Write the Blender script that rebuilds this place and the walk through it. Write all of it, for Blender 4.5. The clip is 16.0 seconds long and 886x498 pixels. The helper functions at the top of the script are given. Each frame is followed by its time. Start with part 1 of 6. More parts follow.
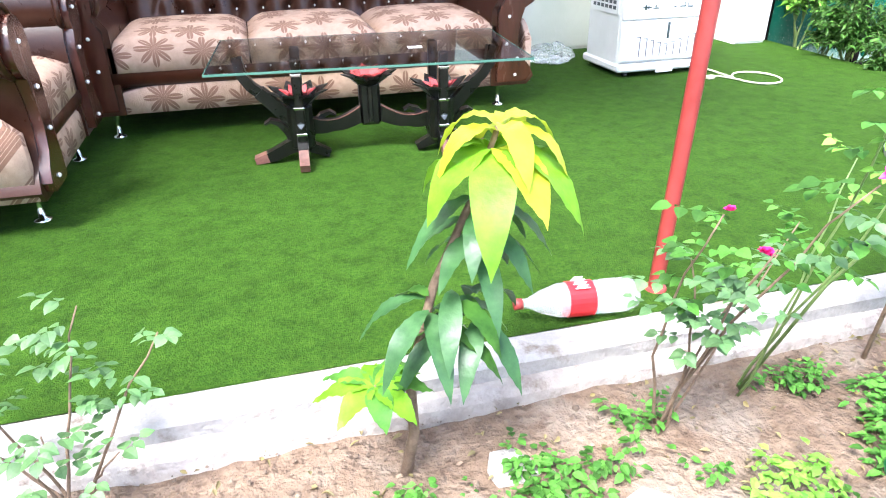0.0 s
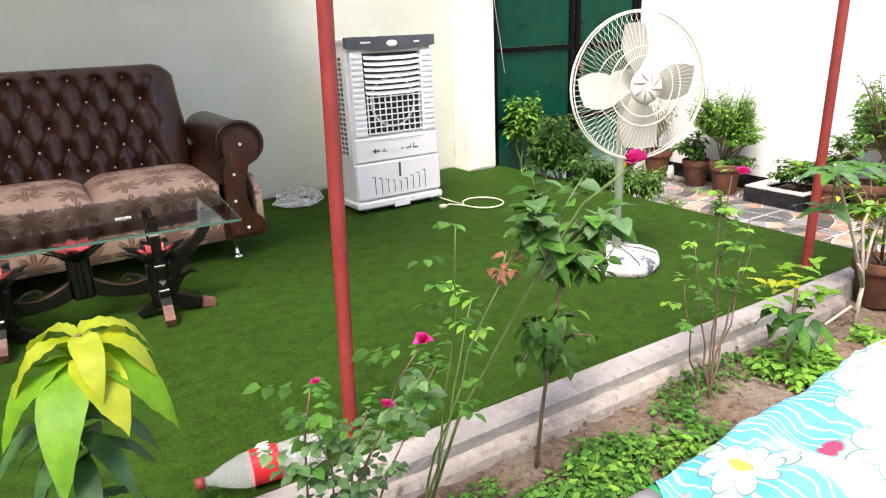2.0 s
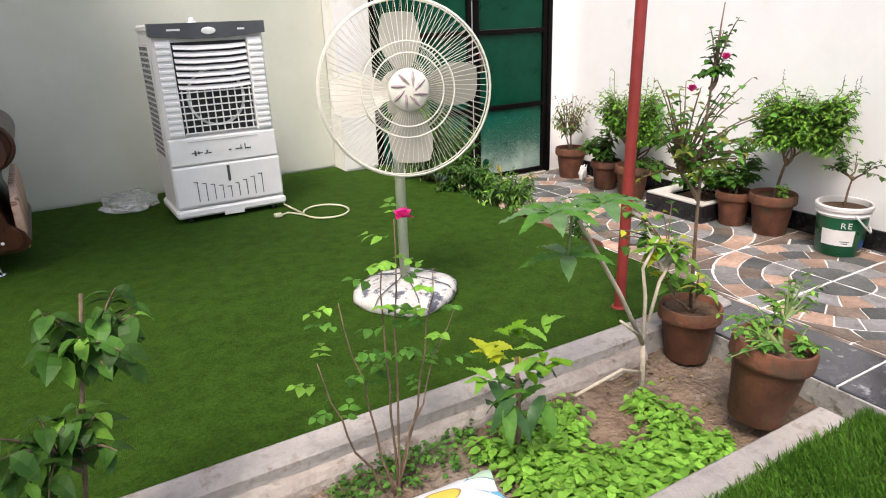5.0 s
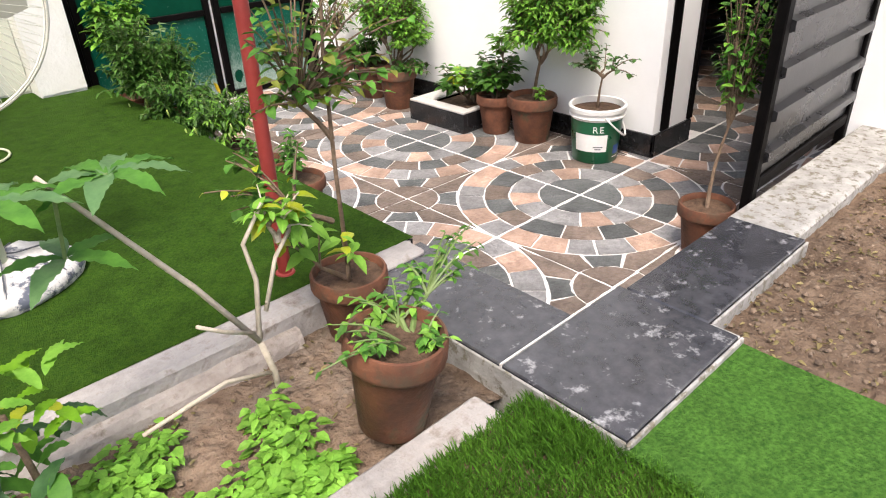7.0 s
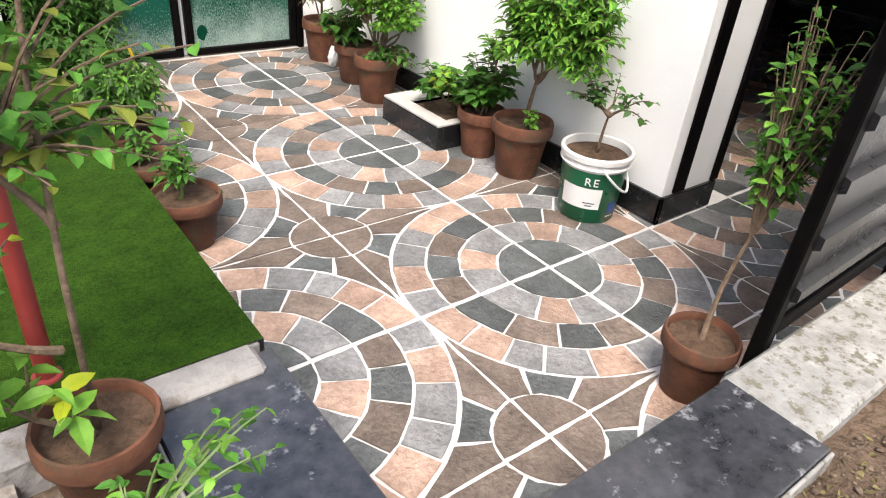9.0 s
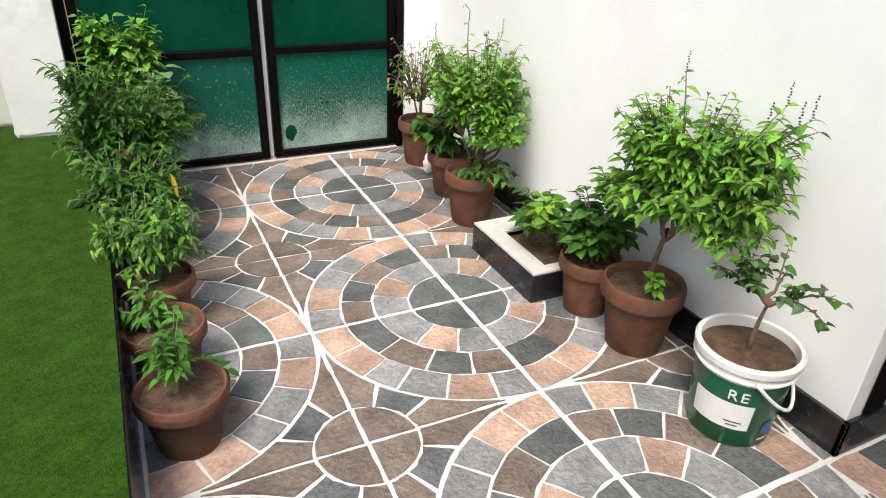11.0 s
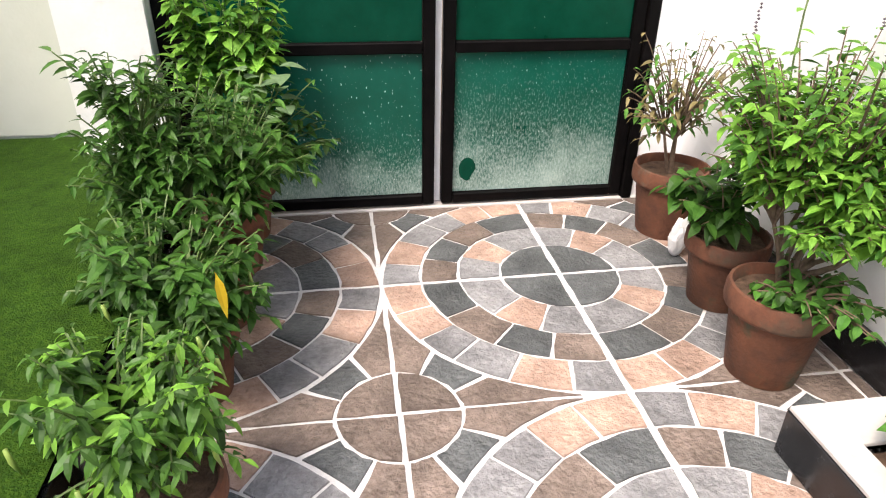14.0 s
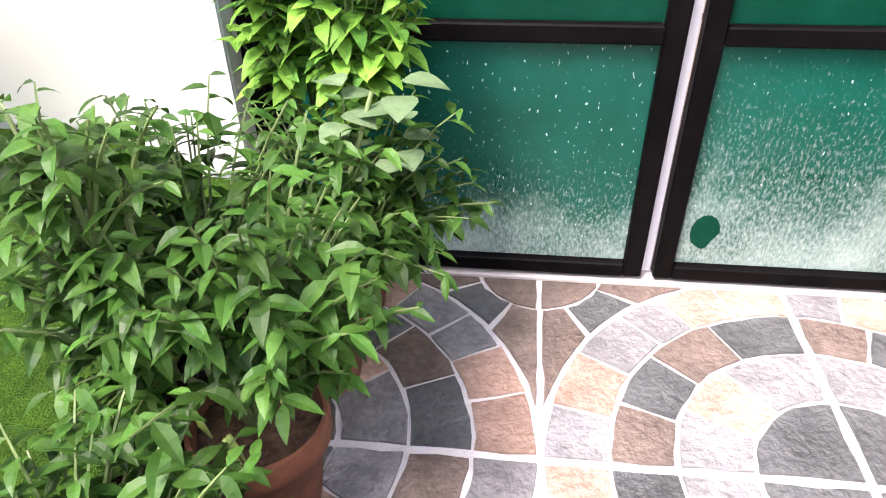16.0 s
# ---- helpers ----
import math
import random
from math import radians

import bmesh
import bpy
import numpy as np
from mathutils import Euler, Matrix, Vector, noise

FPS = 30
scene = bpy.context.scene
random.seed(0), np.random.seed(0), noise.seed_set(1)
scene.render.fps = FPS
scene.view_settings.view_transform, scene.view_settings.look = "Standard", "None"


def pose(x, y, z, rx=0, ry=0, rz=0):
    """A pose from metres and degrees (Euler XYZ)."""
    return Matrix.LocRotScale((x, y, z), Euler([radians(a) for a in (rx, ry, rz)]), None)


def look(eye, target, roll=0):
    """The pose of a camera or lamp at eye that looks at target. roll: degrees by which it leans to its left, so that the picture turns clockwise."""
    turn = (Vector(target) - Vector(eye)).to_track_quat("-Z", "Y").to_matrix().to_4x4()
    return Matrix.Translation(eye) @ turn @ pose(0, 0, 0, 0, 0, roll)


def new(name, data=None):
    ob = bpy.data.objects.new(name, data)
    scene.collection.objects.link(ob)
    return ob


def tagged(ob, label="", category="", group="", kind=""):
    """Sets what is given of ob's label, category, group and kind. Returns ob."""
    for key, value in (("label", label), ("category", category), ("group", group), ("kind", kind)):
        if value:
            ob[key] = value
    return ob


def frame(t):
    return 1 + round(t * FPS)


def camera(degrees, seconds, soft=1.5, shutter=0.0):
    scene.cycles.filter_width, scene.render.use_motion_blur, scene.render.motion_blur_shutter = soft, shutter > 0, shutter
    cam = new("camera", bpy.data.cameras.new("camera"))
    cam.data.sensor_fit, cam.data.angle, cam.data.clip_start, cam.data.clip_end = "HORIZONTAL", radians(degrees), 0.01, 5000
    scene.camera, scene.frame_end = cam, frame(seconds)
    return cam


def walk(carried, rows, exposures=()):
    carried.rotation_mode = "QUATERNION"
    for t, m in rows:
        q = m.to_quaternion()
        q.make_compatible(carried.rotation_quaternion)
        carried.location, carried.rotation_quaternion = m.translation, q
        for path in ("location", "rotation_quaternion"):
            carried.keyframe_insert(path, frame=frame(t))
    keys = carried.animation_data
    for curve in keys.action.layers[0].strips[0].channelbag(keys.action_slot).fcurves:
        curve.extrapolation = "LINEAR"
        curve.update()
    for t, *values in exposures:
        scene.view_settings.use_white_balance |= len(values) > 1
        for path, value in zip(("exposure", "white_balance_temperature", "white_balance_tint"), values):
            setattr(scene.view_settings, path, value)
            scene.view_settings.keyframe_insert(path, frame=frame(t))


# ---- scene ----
cam = camera(67.5, 16.0, 1.1)
PATH = [
    (0, (-5.009, -1.472, 1.3), (-4.55, 0.234, 0.363), -0.6),
    (0.5, (-4.848, -1.474, 1.312), (-4.156, 0.196, 0.455), -1.0),
    (1, (-4.766, -1.545, 1.394), (-3.891, 0.085, 0.633), -2.6),
    (1.5, (-4.694, -1.625, 1.422), (-3.73, 0.006, 0.783), -1.5),
    (2, (-4.634, -1.672, 1.435), (-3.646, -0.049, 0.811), -2.4),
    (2.5, (-4.52, -1.665, 1.444), (-3.65, 0.05, 0.894), -0.1),
    (3, (-4.302, -1.705, 1.469), (-3.482, 0.039, 0.932), -2.6),
    (3.5, (-4.096, -1.794, 1.441), (-3.316, -0.019, 0.95), -0.6),
    (4, (-3.85, -1.846, 1.451), (-2.901, -0.165, 0.927), -1.4),
    (4.2, (-3.768, -1.831, 1.436), (-2.779, -0.185, 0.877), -1.5),
    (6.3, (-2.884, -1.764, 1.425), (-2.026, -0.153, 0.607), -3.6),
    (6.5, (-2.784, -1.768, 1.412), (-1.864, -0.212, 0.558), -4.0),
    (7, (-2.485, -1.741, 1.364), (-1.313, -0.439, 0.399), -2.6),
    (7.5, (-2.359, -1.719, 1.358), (-1.048, -0.545, 0.407), -1.5),
    (8, (-2.178, -1.633, 1.342), (-0.996, -0.373, 0.335), -0.5),
    (8.2, (-2.076, -1.594, 1.347), (-0.895, -0.334, 0.339), 2.6),
    (10.3, (-1.191, -0.96, 1.352), (-0.326, 0.444, 0.22), 1.4),
    (10.5, (-1.149, -0.923, 1.385), (-0.339, 0.527, 0.27), 0.8),
    (11, (-1.076, -0.773, 1.43), (-0.281, 0.801, 0.487), 2.5),
    (11.5, (-1.003, -0.578, 1.427), (-0.292, 1.046, 0.503), 2.0),
    (12, (-0.979, -0.473, 1.427), (-0.264, 1.138, 0.482), 2.0),
    (12.5, (-0.899, -0.292, 1.374), (-0.286, 1.422, 0.545), -0.1),
    (13, (-0.796, -0.047, 1.288), (-0.239, 1.648, 0.384), 2.2),
    (13.5, (-0.778, 0.224, 1.248), (-0.335, 1.907, 0.263), 0.5),
    (14, (-0.704, 0.565, 1.147), (-0.417, 2.294, 0.185), 1.0),
    (14.5, (-0.719, 0.847, 1.094), (-0.627, 2.534, 0.023), 3.2),
    (15, (-0.771, 1.132, 1.086), (-0.875, 2.817, 0.014), 0.6),
    (15.5, (-0.699, 1.351, 1.085), (-1.045, 2.968, -0.04), -1.6),
    (16, (-0.679, 1.587, 1.066), (-0.88, 3.206, -0.091), -1.1),
]
EXPOSURES = [(t, stops, kelvin, tint) for t, stops, kelvin, tint in ((0.0, 2.78, 5900, 11), (0.5, 2.46, 6100, 12), (1.0, 2.1, 6350, 16), (1.5, 1.7, 6650, 16), (2.5, 1.35, 6850, 15), (3.5, 0.95, 6850, 15), (4.2, 0.92, 6850, 15), (6.3, 1.2, 6850, 14), (8.0, 1.28, 6750, 12), (10.5, 1.1, 6600, 8), (12.5, 0.86, 6750, 10), (13.0, 0.86, 6780, 12), (13.5, 1.0, 6800, 13), (14.0, 1.36, 6750, 15), (14.5, 1.58, 6650, 18), (15.0, 1.84, 6500, 23), (16.0, 2.1, 6450, 25))]
walk(cam, [(t, look(eye, target, roll)) for t, eye, target, roll in PATH], EXPOSURES)

# ---- world and light ----
world = bpy.data.worlds.new("world")
scene.world = world
world.use_nodes = True
_sky = world.node_tree.nodes.new("ShaderNodeTexSky")
_sky.sky_type, _sky.sun_disc = "NISHITA", False
_sky.sun_elevation, _sky.sun_rotation = radians(59), radians(225)
_sky.air_density, _sky.dust_density = 1.0, 3.0
world.node_tree.links.new(_sky.outputs[0], world.node_tree.nodes["Background"].inputs[0])
world.node_tree.nodes["Background"].inputs[1].default_value = 0.13
_sun = new("sun", bpy.data.lights.new("sun", "SUN"))
_sun.data.energy, _sun.data.angle, _sun.data.color = 1.9, radians(22), (1.0, 0.96, 0.9)
_sun.matrix_world = look((0, 0, 0), (0.42, 0.42, -1.0))


# ---- materials ----
def material(name, dark, light, scale=8.0, rough=0.6, metal=0.0, bump=0.15, fine=60.0, patch=0.12, rand=0.0, island=0.0,
             coat=0.0, translucent=0.0, spots=None, stretch=(1, 1, 1), spec=0.5, depth=0.01):
    """A grained surface: two colours by noise, large patches, fine relief, and variation by object or by island."""
    m = bpy.data.materials.new(name)
    m.use_nodes = True
    t = m.node_tree
    bs = t.nodes["Principled BSDF"]

    def node(kind, **inputs):
        n = t.nodes.new(kind)
        for k, v in inputs.items():
            n.inputs[k].default_value = v
        return n
    co = node("ShaderNodeTexCoord")
    mp = node("ShaderNodeMapping")
    mp.inputs["Scale"].default_value = stretch
    t.links.new(co.outputs["Object"], mp.inputs[0])
    n1 = node("ShaderNodeTexNoise", Scale=scale, Detail=6.0, Roughness=0.65)
    n2 = node("ShaderNodeTexNoise", Scale=scale / 7, Detail=3.0)
    n3 = node("ShaderNodeTexNoise", Scale=fine, Detail=4.0)
    for n in (n1, n2, n3):
        t.links.new(mp.outputs[0], n.inputs["Vector"])
    ramp = node("ShaderNodeValToRGB")
    ramp.color_ramp.elements[0].position, ramp.color_ramp.elements[1].position = 0.32, 0.68
    ramp.color_ramp.elements[0].color, ramp.color_ramp.elements[1].color = (*dark, 1), (*light, 1)
    t.links.new(n1.outputs["Fac"], ramp.inputs[0])
    hsv = node("ShaderNodeHueSaturation")
    t.links.new(ramp.outputs[0], hsv.inputs["Color"])
    val = node("ShaderNodeMapRange")
    val.inputs["From Min"].default_value, val.inputs["From Max"].default_value = 0.3, 0.7
    val.inputs["To Min"].default_value, val.inputs["To Max"].default_value = 1 - patch, 1 + patch
    t.links.new(n2.outputs["Fac"], val.inputs[0])
    out = val.outputs[0]
    for amount, kind, socket in ((rand, "ShaderNodeObjectInfo", "Random"), (island, "ShaderNodeNewGeometry", "Random Per Island")):
        if amount:
            r = node("ShaderNodeMapRange")
            r.inputs["To Min"].default_value, r.inputs["To Max"].default_value = 1 - amount, 1 + amount
            t.links.new(node(kind).outputs[socket], r.inputs[0])
            mul = node("ShaderNodeMath")
            mul.operation = "MULTIPLY"
            t.links.new(out, mul.inputs[0])
            t.links.new(r.outputs[0], mul.inputs[1])
            out = mul.outputs[0]
    t.links.new(out, hsv.inputs["Value"])
    colour = hsv.outputs[0]
    if spots:
        tint, size, low, high = spots
        n4 = node("ShaderNodeTexNoise", Scale=size, Detail=5.0, Roughness=0.7)
        t.links.new(mp.outputs[0], n4.inputs["Vector"])
        k = node("ShaderNodeMapRange")
        k.inputs["From Min"].default_value, k.inputs["From Max"].default_value = low, high
        t.links.new(n4.outputs["Fac"], k.inputs[0])
        mix = node("ShaderNodeMix")
        mix.data_type = "RGBA"
        t.links.new(k.outputs[0], mix.inputs[0])
        t.links.new(colour, mix.inputs[6])
        mix.inputs[7].default_value = (*tint, 1)
        colour = mix.outputs[2]
    t.links.new(colour, bs.inputs["Base Color"])
    bs.inputs["Metallic"].default_value = metal
    bs.inputs["Specular IOR Level"].default_value = spec
    bs.inputs["Coat Weight"].default_value = coat
    bs.inputs["Coat Roughness"].default_value = 0.15
    rr = node("ShaderNodeMapRange")
    rr.inputs["To Min"].default_value, rr.inputs["To Max"].default_value = max(rough - 0.1, 0.02), min(rough + 0.1, 1)
    t.links.new(n1.outputs["Fac"], rr.inputs[0])
    t.links.new(rr.outputs[0], bs.inputs["Roughness"])
    if bump:
        b = node("ShaderNodeBump", Strength=bump, Distance=depth)
        t.links.new(n3.outputs["Fac"], b.inputs["Height"])
        t.links.new(b.outputs[0], bs.inputs["Normal"])
    if translucent:
        tr, mx = node("ShaderNodeBsdfTranslucent"), node("ShaderNodeMixShader")
        mx.inputs[0].default_value = translucent
        t.links.new(colour, tr.inputs[0])
        t.links.new(bs.outputs[0], mx.inputs[1])
        t.links.new(tr.outputs[0], mx.inputs[2])
        t.links.new(mx.outputs[0], t.nodes["Material Output"].inputs[0])
    return m


WHITE = material("white_wall_paint", (0.83, 0.83, 0.82), (0.88, 0.88, 0.87), 3, 0.75, bump=0.12, fine=90, patch=0.03, spots=((0.62, 0.61, 0.58), 4.0, 0.66, 0.85))
WHITEWASH = material("patchy_whitewash", (0.70, 0.69, 0.64), (0.80, 0.795, 0.76), 3, 0.8, bump=0.25, fine=60, patch=0.06, spots=((0.66, 0.645, 0.585), 2.6, 0.5, 0.62))
CREAM = material("pale_green_grey_paint", (0.515, 0.535, 0.445), (0.575, 0.59, 0.505), 2.2, 0.75, bump=0.12, fine=80, patch=0.05, spots=((0.64, 0.635, 0.585), 1.6, 0.6, 0.8))
TURF = material("artificial_turf_pile", (0.013, 0.044, 0.003), (0.045, 0.098, 0.009), 110, 0.9, bump=1.0, fine=220, patch=0.22, spots=((0.085, 0.16, 0.035), 45, 0.66, 0.8), spec=0.1)
MATGREEN = material("bright_turf_mat", (0.020, 0.072, 0.009), (0.075, 0.175, 0.028), 80, 0.9, bump=1.0, fine=160, patch=0.15, spots=((0.12, 0.24, 0.06), 50, 0.64, 0.8), spec=0.12)
CONCRETE = material("weathered_kerb_concrete", (0.245, 0.227, 0.213), (0.425, 0.40, 0.378), 9, 0.85, bump=0.8, fine=50, patch=0.2, spots=((0.19, 0.155, 0.125), 9, 0.53, 0.68))
FOOTING = material("rough_pinkish_mortar", (0.29, 0.245, 0.215), (0.47, 0.42, 0.375), 12, 0.9, bump=1.0, fine=45, patch=0.25, spots=((0.18, 0.14, 0.11), 11, 0.55, 0.68))
SOIL = material("dry_brown_soil", (0.092, 0.06, 0.04), (0.185, 0.132, 0.092), 14, 0.95, bump=1.0, fine=38, patch=0.28, spots=((0.27, 0.22, 0.17), 26, 0.62, 0.76), spec=0.2, depth=0.03)
SOILBED = material("pale_dry_bed_soil", (0.10, 0.066, 0.045), (0.20, 0.145, 0.104), 14, 0.95, bump=1.0, fine=38, patch=0.3, spots=((0.215, 0.175, 0.14), 3.2, 0.5, 0.66), spec=0.2, depth=0.03)
POTSOIL = material("potting_soil", (0.048, 0.03, 0.019), (0.135, 0.085, 0.056), 30, 0.95, bump=1.0, fine=70, patch=0.2, spec=0.2)
GRANITE = material("black_granite", (0.022, 0.023, 0.027), (0.058, 0.059, 0.067), 20, 0.17, bump=0.04, fine=90, patch=0.25, spots=((0.50, 0.50, 0.51), 15, 0.58, 0.80), spec=0.75)
BLACKTRIM = material("black_granite_skirting", (0.008, 0.008, 0.009), (0.02, 0.02, 0.022), 20, 0.25, bump=0.04, patch=0.2, spots=((0.3, 0.3, 0.3), 9, 0.7, 0.85))
GROUT = material("white_grout", (0.62, 0.60, 0.58), (0.74, 0.72, 0.70), 30, 0.9, bump=0.4, fine=120, patch=0.08)
# for the added, unseen canopy; lets part of the sun through
PANELROOF = material("translucent_roof_sheet", (0.74, 0.72, 0.68), (0.82, 0.80, 0.76), 3, 0.6, bump=0.1, translucent=0.78)
GROUNDMAT = material("bare_ground", (0.16, 0.13, 0.1), (0.28, 0.23, 0.18), 3, 0.95, bump=0.6)
LEDGE = material("whitewashed_rough_cement", (0.23, 0.223, 0.205), (0.39, 0.38, 0.36), 16, 0.9, bump=0.6, fine=50, patch=0.2, spots=((0.15, 0.135, 0.10), 30, 0.52, 0.62))
# dark tone puts the gloom of the roofed hall into its wall colour
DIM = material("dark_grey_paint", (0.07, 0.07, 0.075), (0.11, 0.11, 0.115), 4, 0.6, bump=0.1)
RED = material("red_painted_steel", (0.21, 0.024, 0.021), (0.29, 0.042, 0.036), 12, 0.45, bump=0.1, fine=40, patch=0.12, spots=((0.16, 0.05, 0.04), 30, 0.66, 0.76))


# ---- building helpers ----
def mesh_of(name, verts, faces, smooth=False):
    me = bpy.data.meshes.new(name)
    me.from_pydata(verts, [], faces)
    if smooth:
        me.polygons.foreach_set("use_smooth", [True] * len(me.polygons))
    me.update()
    return me


class Shape:
    """Collects vertices and faces of one mesh."""
    def __init__(self):
        self.v, self.f = [], []

    def add(self, verts, faces, m=None):
        n = len(self.v)
        self.v += [tuple(m @ Vector(p)) if m else tuple(p) for p in verts]
        self.f += [tuple(i + n for i in f) for f in faces]
        return self

    def box(self, x0, x1, y0, y1, z0, z1, b=0.004, m=None):
        """A box with chamfered edges."""
        b = min(b, 0.45 * min(abs(x1 - x0), abs(y1 - y0), abs(z1 - z0)))
        bm = bmesh.new()
        bmesh.ops.create_cube(bm, size=1)
        for v in bm.verts:
            v.co = Vector(((x0 + x1) / 2 + v.co.x * (x1 - x0), (y0 + y1) / 2 + v.co.y * (y1 - y0), (z0 + z1) / 2 + v.co.z * (z1 - z0)))
        if b > 0:
            bmesh.ops.bevel(bm, geom=bm.edges[:], offset=b, segments=1, affect="EDGES")
        bm.verts.index_update()
        self.add([v.co for v in bm.verts], [[v.index for v in f.verts] for f in bm.faces], m)
        bm.free()
        return self

    def lathe(self, profile, seg=24, m=None, wobble=0.0):
        """Turns (radius, height) pairs about z."""
        vs, fs, n = [], [], len(profile)
        for k in range(seg):
            a = 2 * math.pi * k / seg
            for i, (r, z) in enumerate(profile):
                w = 1 + wobble * math.sin(3 * a + 5 * z) if wobble else 1
                vs.append((r * w * math.cos(a), r * w * math.sin(a), z))
        for k in range(seg):
            for i in range(n - 1):
                a, b = k * n + i, ((k + 1) % seg) * n + i
                fs.append((a, b, b + 1, a + 1))
        return self.add(vs, fs, m)

    def tube(self, pts, radii, seg=6, m=None, cap=True):
        """A round tube along points."""
        pts = [Vector(p) for p in pts]
        if not hasattr(radii, "__len__"):
            radii = [radii] * len(pts)
        vs, fs, up = [], [], Vector((0.31, 0.17, 0.93)).normalized()
        for i, p in enumerate(pts):
            d = (pts[min(i + 1, len(pts) - 1)] - pts[max(i - 1, 0)]).normalized()
            u = up - d * up.dot(d)
            if u.length < 0.1:
                u = Vector((1, 0, 0)) - d * d.x
            u.normalize()
            up = u
            w = d.cross(u)
            for k in range(seg):
                a = 2 * math.pi * k / seg
                vs.append(p + (u * math.cos(a) + w * math.sin(a)) * radii[i])
        for i in range(len(pts) - 1):
            for k in range(seg):
                a, b = i * seg + k, i * seg + (k + 1) % seg
                fs.append((a, b, b + seg, a + seg))
        if cap:
            fs.append(tuple(range(seg))[::-1])
            fs.append(tuple(range((len(pts) - 1) * seg, len(pts) * seg)))
        return self.add(vs, fs, m)

    def mesh(self, name, smooth=False):
        return mesh_of(name, self.v, self.f, smooth)


def thing(name, label, category, group="", kind="", at=None):
    """An Empty that carries the parts of a thing."""
    ob = new(name)
    ob.empty_display_size = 0.05
    if at:
        ob.matrix_world = at
    return tagged(ob, label, category, group, kind)


def part(name, shape, mat, parent, label="", smooth=False, m=None):
    """ONE mesh object under a thing or a part."""
    me = shape.mesh(name, smooth) if isinstance(shape, Shape) else shape
    if not me.materials:
        me.materials.append(mat)
    ob = new(name, me)
    ob.parent = parent
    if m:
        ob.matrix_basis = m
    return tagged(ob, label)


def single(name, shape, mat, label, category="", group="", kind="", smooth=False, m=None):
    """A top-level thing or piece of the setting that is one mesh."""
    me = shape.mesh(name, smooth) if isinstance(shape, Shape) else shape
    if not me.materials:
        me.materials.append(mat)
    ob = new(name, me)
    if m:
        ob.matrix_world = m
    return tagged(ob, label, category, group, kind)


def auto_smooth(ob):
    """Smooth on round sides, crisp at sharp edges."""
    for p in ob.data.polygons:
        p.use_smooth = True
    ob.data.set_sharp_from_angle(angle=radians(40))
    return ob


def terrain(x0, x1, y0, y1, z, step, rise, size, seed=0.0):
    """A bumpy sheet."""
    s = Shape()
    nx, ny = max(2, int((x1 - x0) / step)), max(2, int((y1 - y0) / step))
    for j in range(ny + 1):
        for i in range(nx + 1):
            x, y = x0 + (x1 - x0) * i / nx, y0 + (y1 - y0) * j / ny
            h = rise * (noise.noise((x / size + seed, y / size, seed)) + 0.5 * noise.noise((x / size * 2.7, y / size * 2.7, seed + 5)) + 0.3 * noise.noise((x / size * 8, y / size * 8, seed)))
            s.v.append((x, y, z + h))
    for j in range(ny):
        for i in range(nx):
            a = j * (nx + 1) + i
            s.f.append((a, a + 1, a + nx + 2, a + nx + 1))
    return s


# ---- levels of the place ----
TOP = 0.30       # turf terrace and border slabs above the tiles
EAST = 0.66      # face of the white house wall
GATE_Y = 2.99
BACK = 3.12      # face of the wall behind the sofa

# ---- the setting ----
single("ground", Shape().add([(-60, -60, -0.08), (60, -60, -0.08), (60, 60, -0.08), (-60, 60, -0.08)], [(0, 1, 2, 3)]), GROUNDMAT, "bare brown ground around the house", kind="structure")
_t = terrain(-7.9, -1.205, -0.17, BACK - 0.01, TOP + 0.004, 0.06, 0.003, 0.5)
single("floor_turf", _t, TURF, "dark green artificial turf laid over the raised terrace", kind="structure", smooth=True)
single("terrace", Shape().box(-7.9, -1.215, -0.17, BACK - 0.01, -0.06, TOP - 0.008), CONCRETE, "concrete terrace under the turf", kind="structure")
single("trim_terrace", Shape().box(-1.214, -1.2, -0.16, BACK - 0.15, 0.0, TOP - 0.01, 0.002), BLACKTRIM, "black granite facing on the terrace step", kind="structure")
single("wall_back", Shape().box(-7.9, -1.56, BACK, BACK + 0.2, 0.0, 3.3), CREAM, "pale grey-green painted plaster wall behind the sofa", kind="structure")
single("wall_gatepost", Shape().box(-1.56, -1.29, 2.9, 3.32, 0.0, 3.3), WHITEWASH, "white plastered pillar beside the gate", kind="structure")


def plaster_coat(x0, x1, y, seed):
    """A skin of plaster 8 mm thick whose lower edge wavers just above the turf."""
    out, n = [], int((x1 - x0) / 0.03)
    for k in range(n + 1):
        x = x0 + (x1 - x0) * k / n
        out.append((x, TOP + 0.018 + 0.016 * noise.noise((x * 3.1, seed, 0)) + 0.008 * noise.noise((x * 17, seed, 2))))
    low = [(x, y, z) for x, z in out]
    m = len(low)
    v = low + [(x, y, 3.28) for x, z in out] + [(x, y + 0.008, z) for x, z in out]
    return Shape().add(v, [(k, k + 1, m + k + 1, m + k) for k in range(m - 1)] + [(k, 2 * m + k, 2 * m + k + 1, k + 1) for k in range(m - 1)])


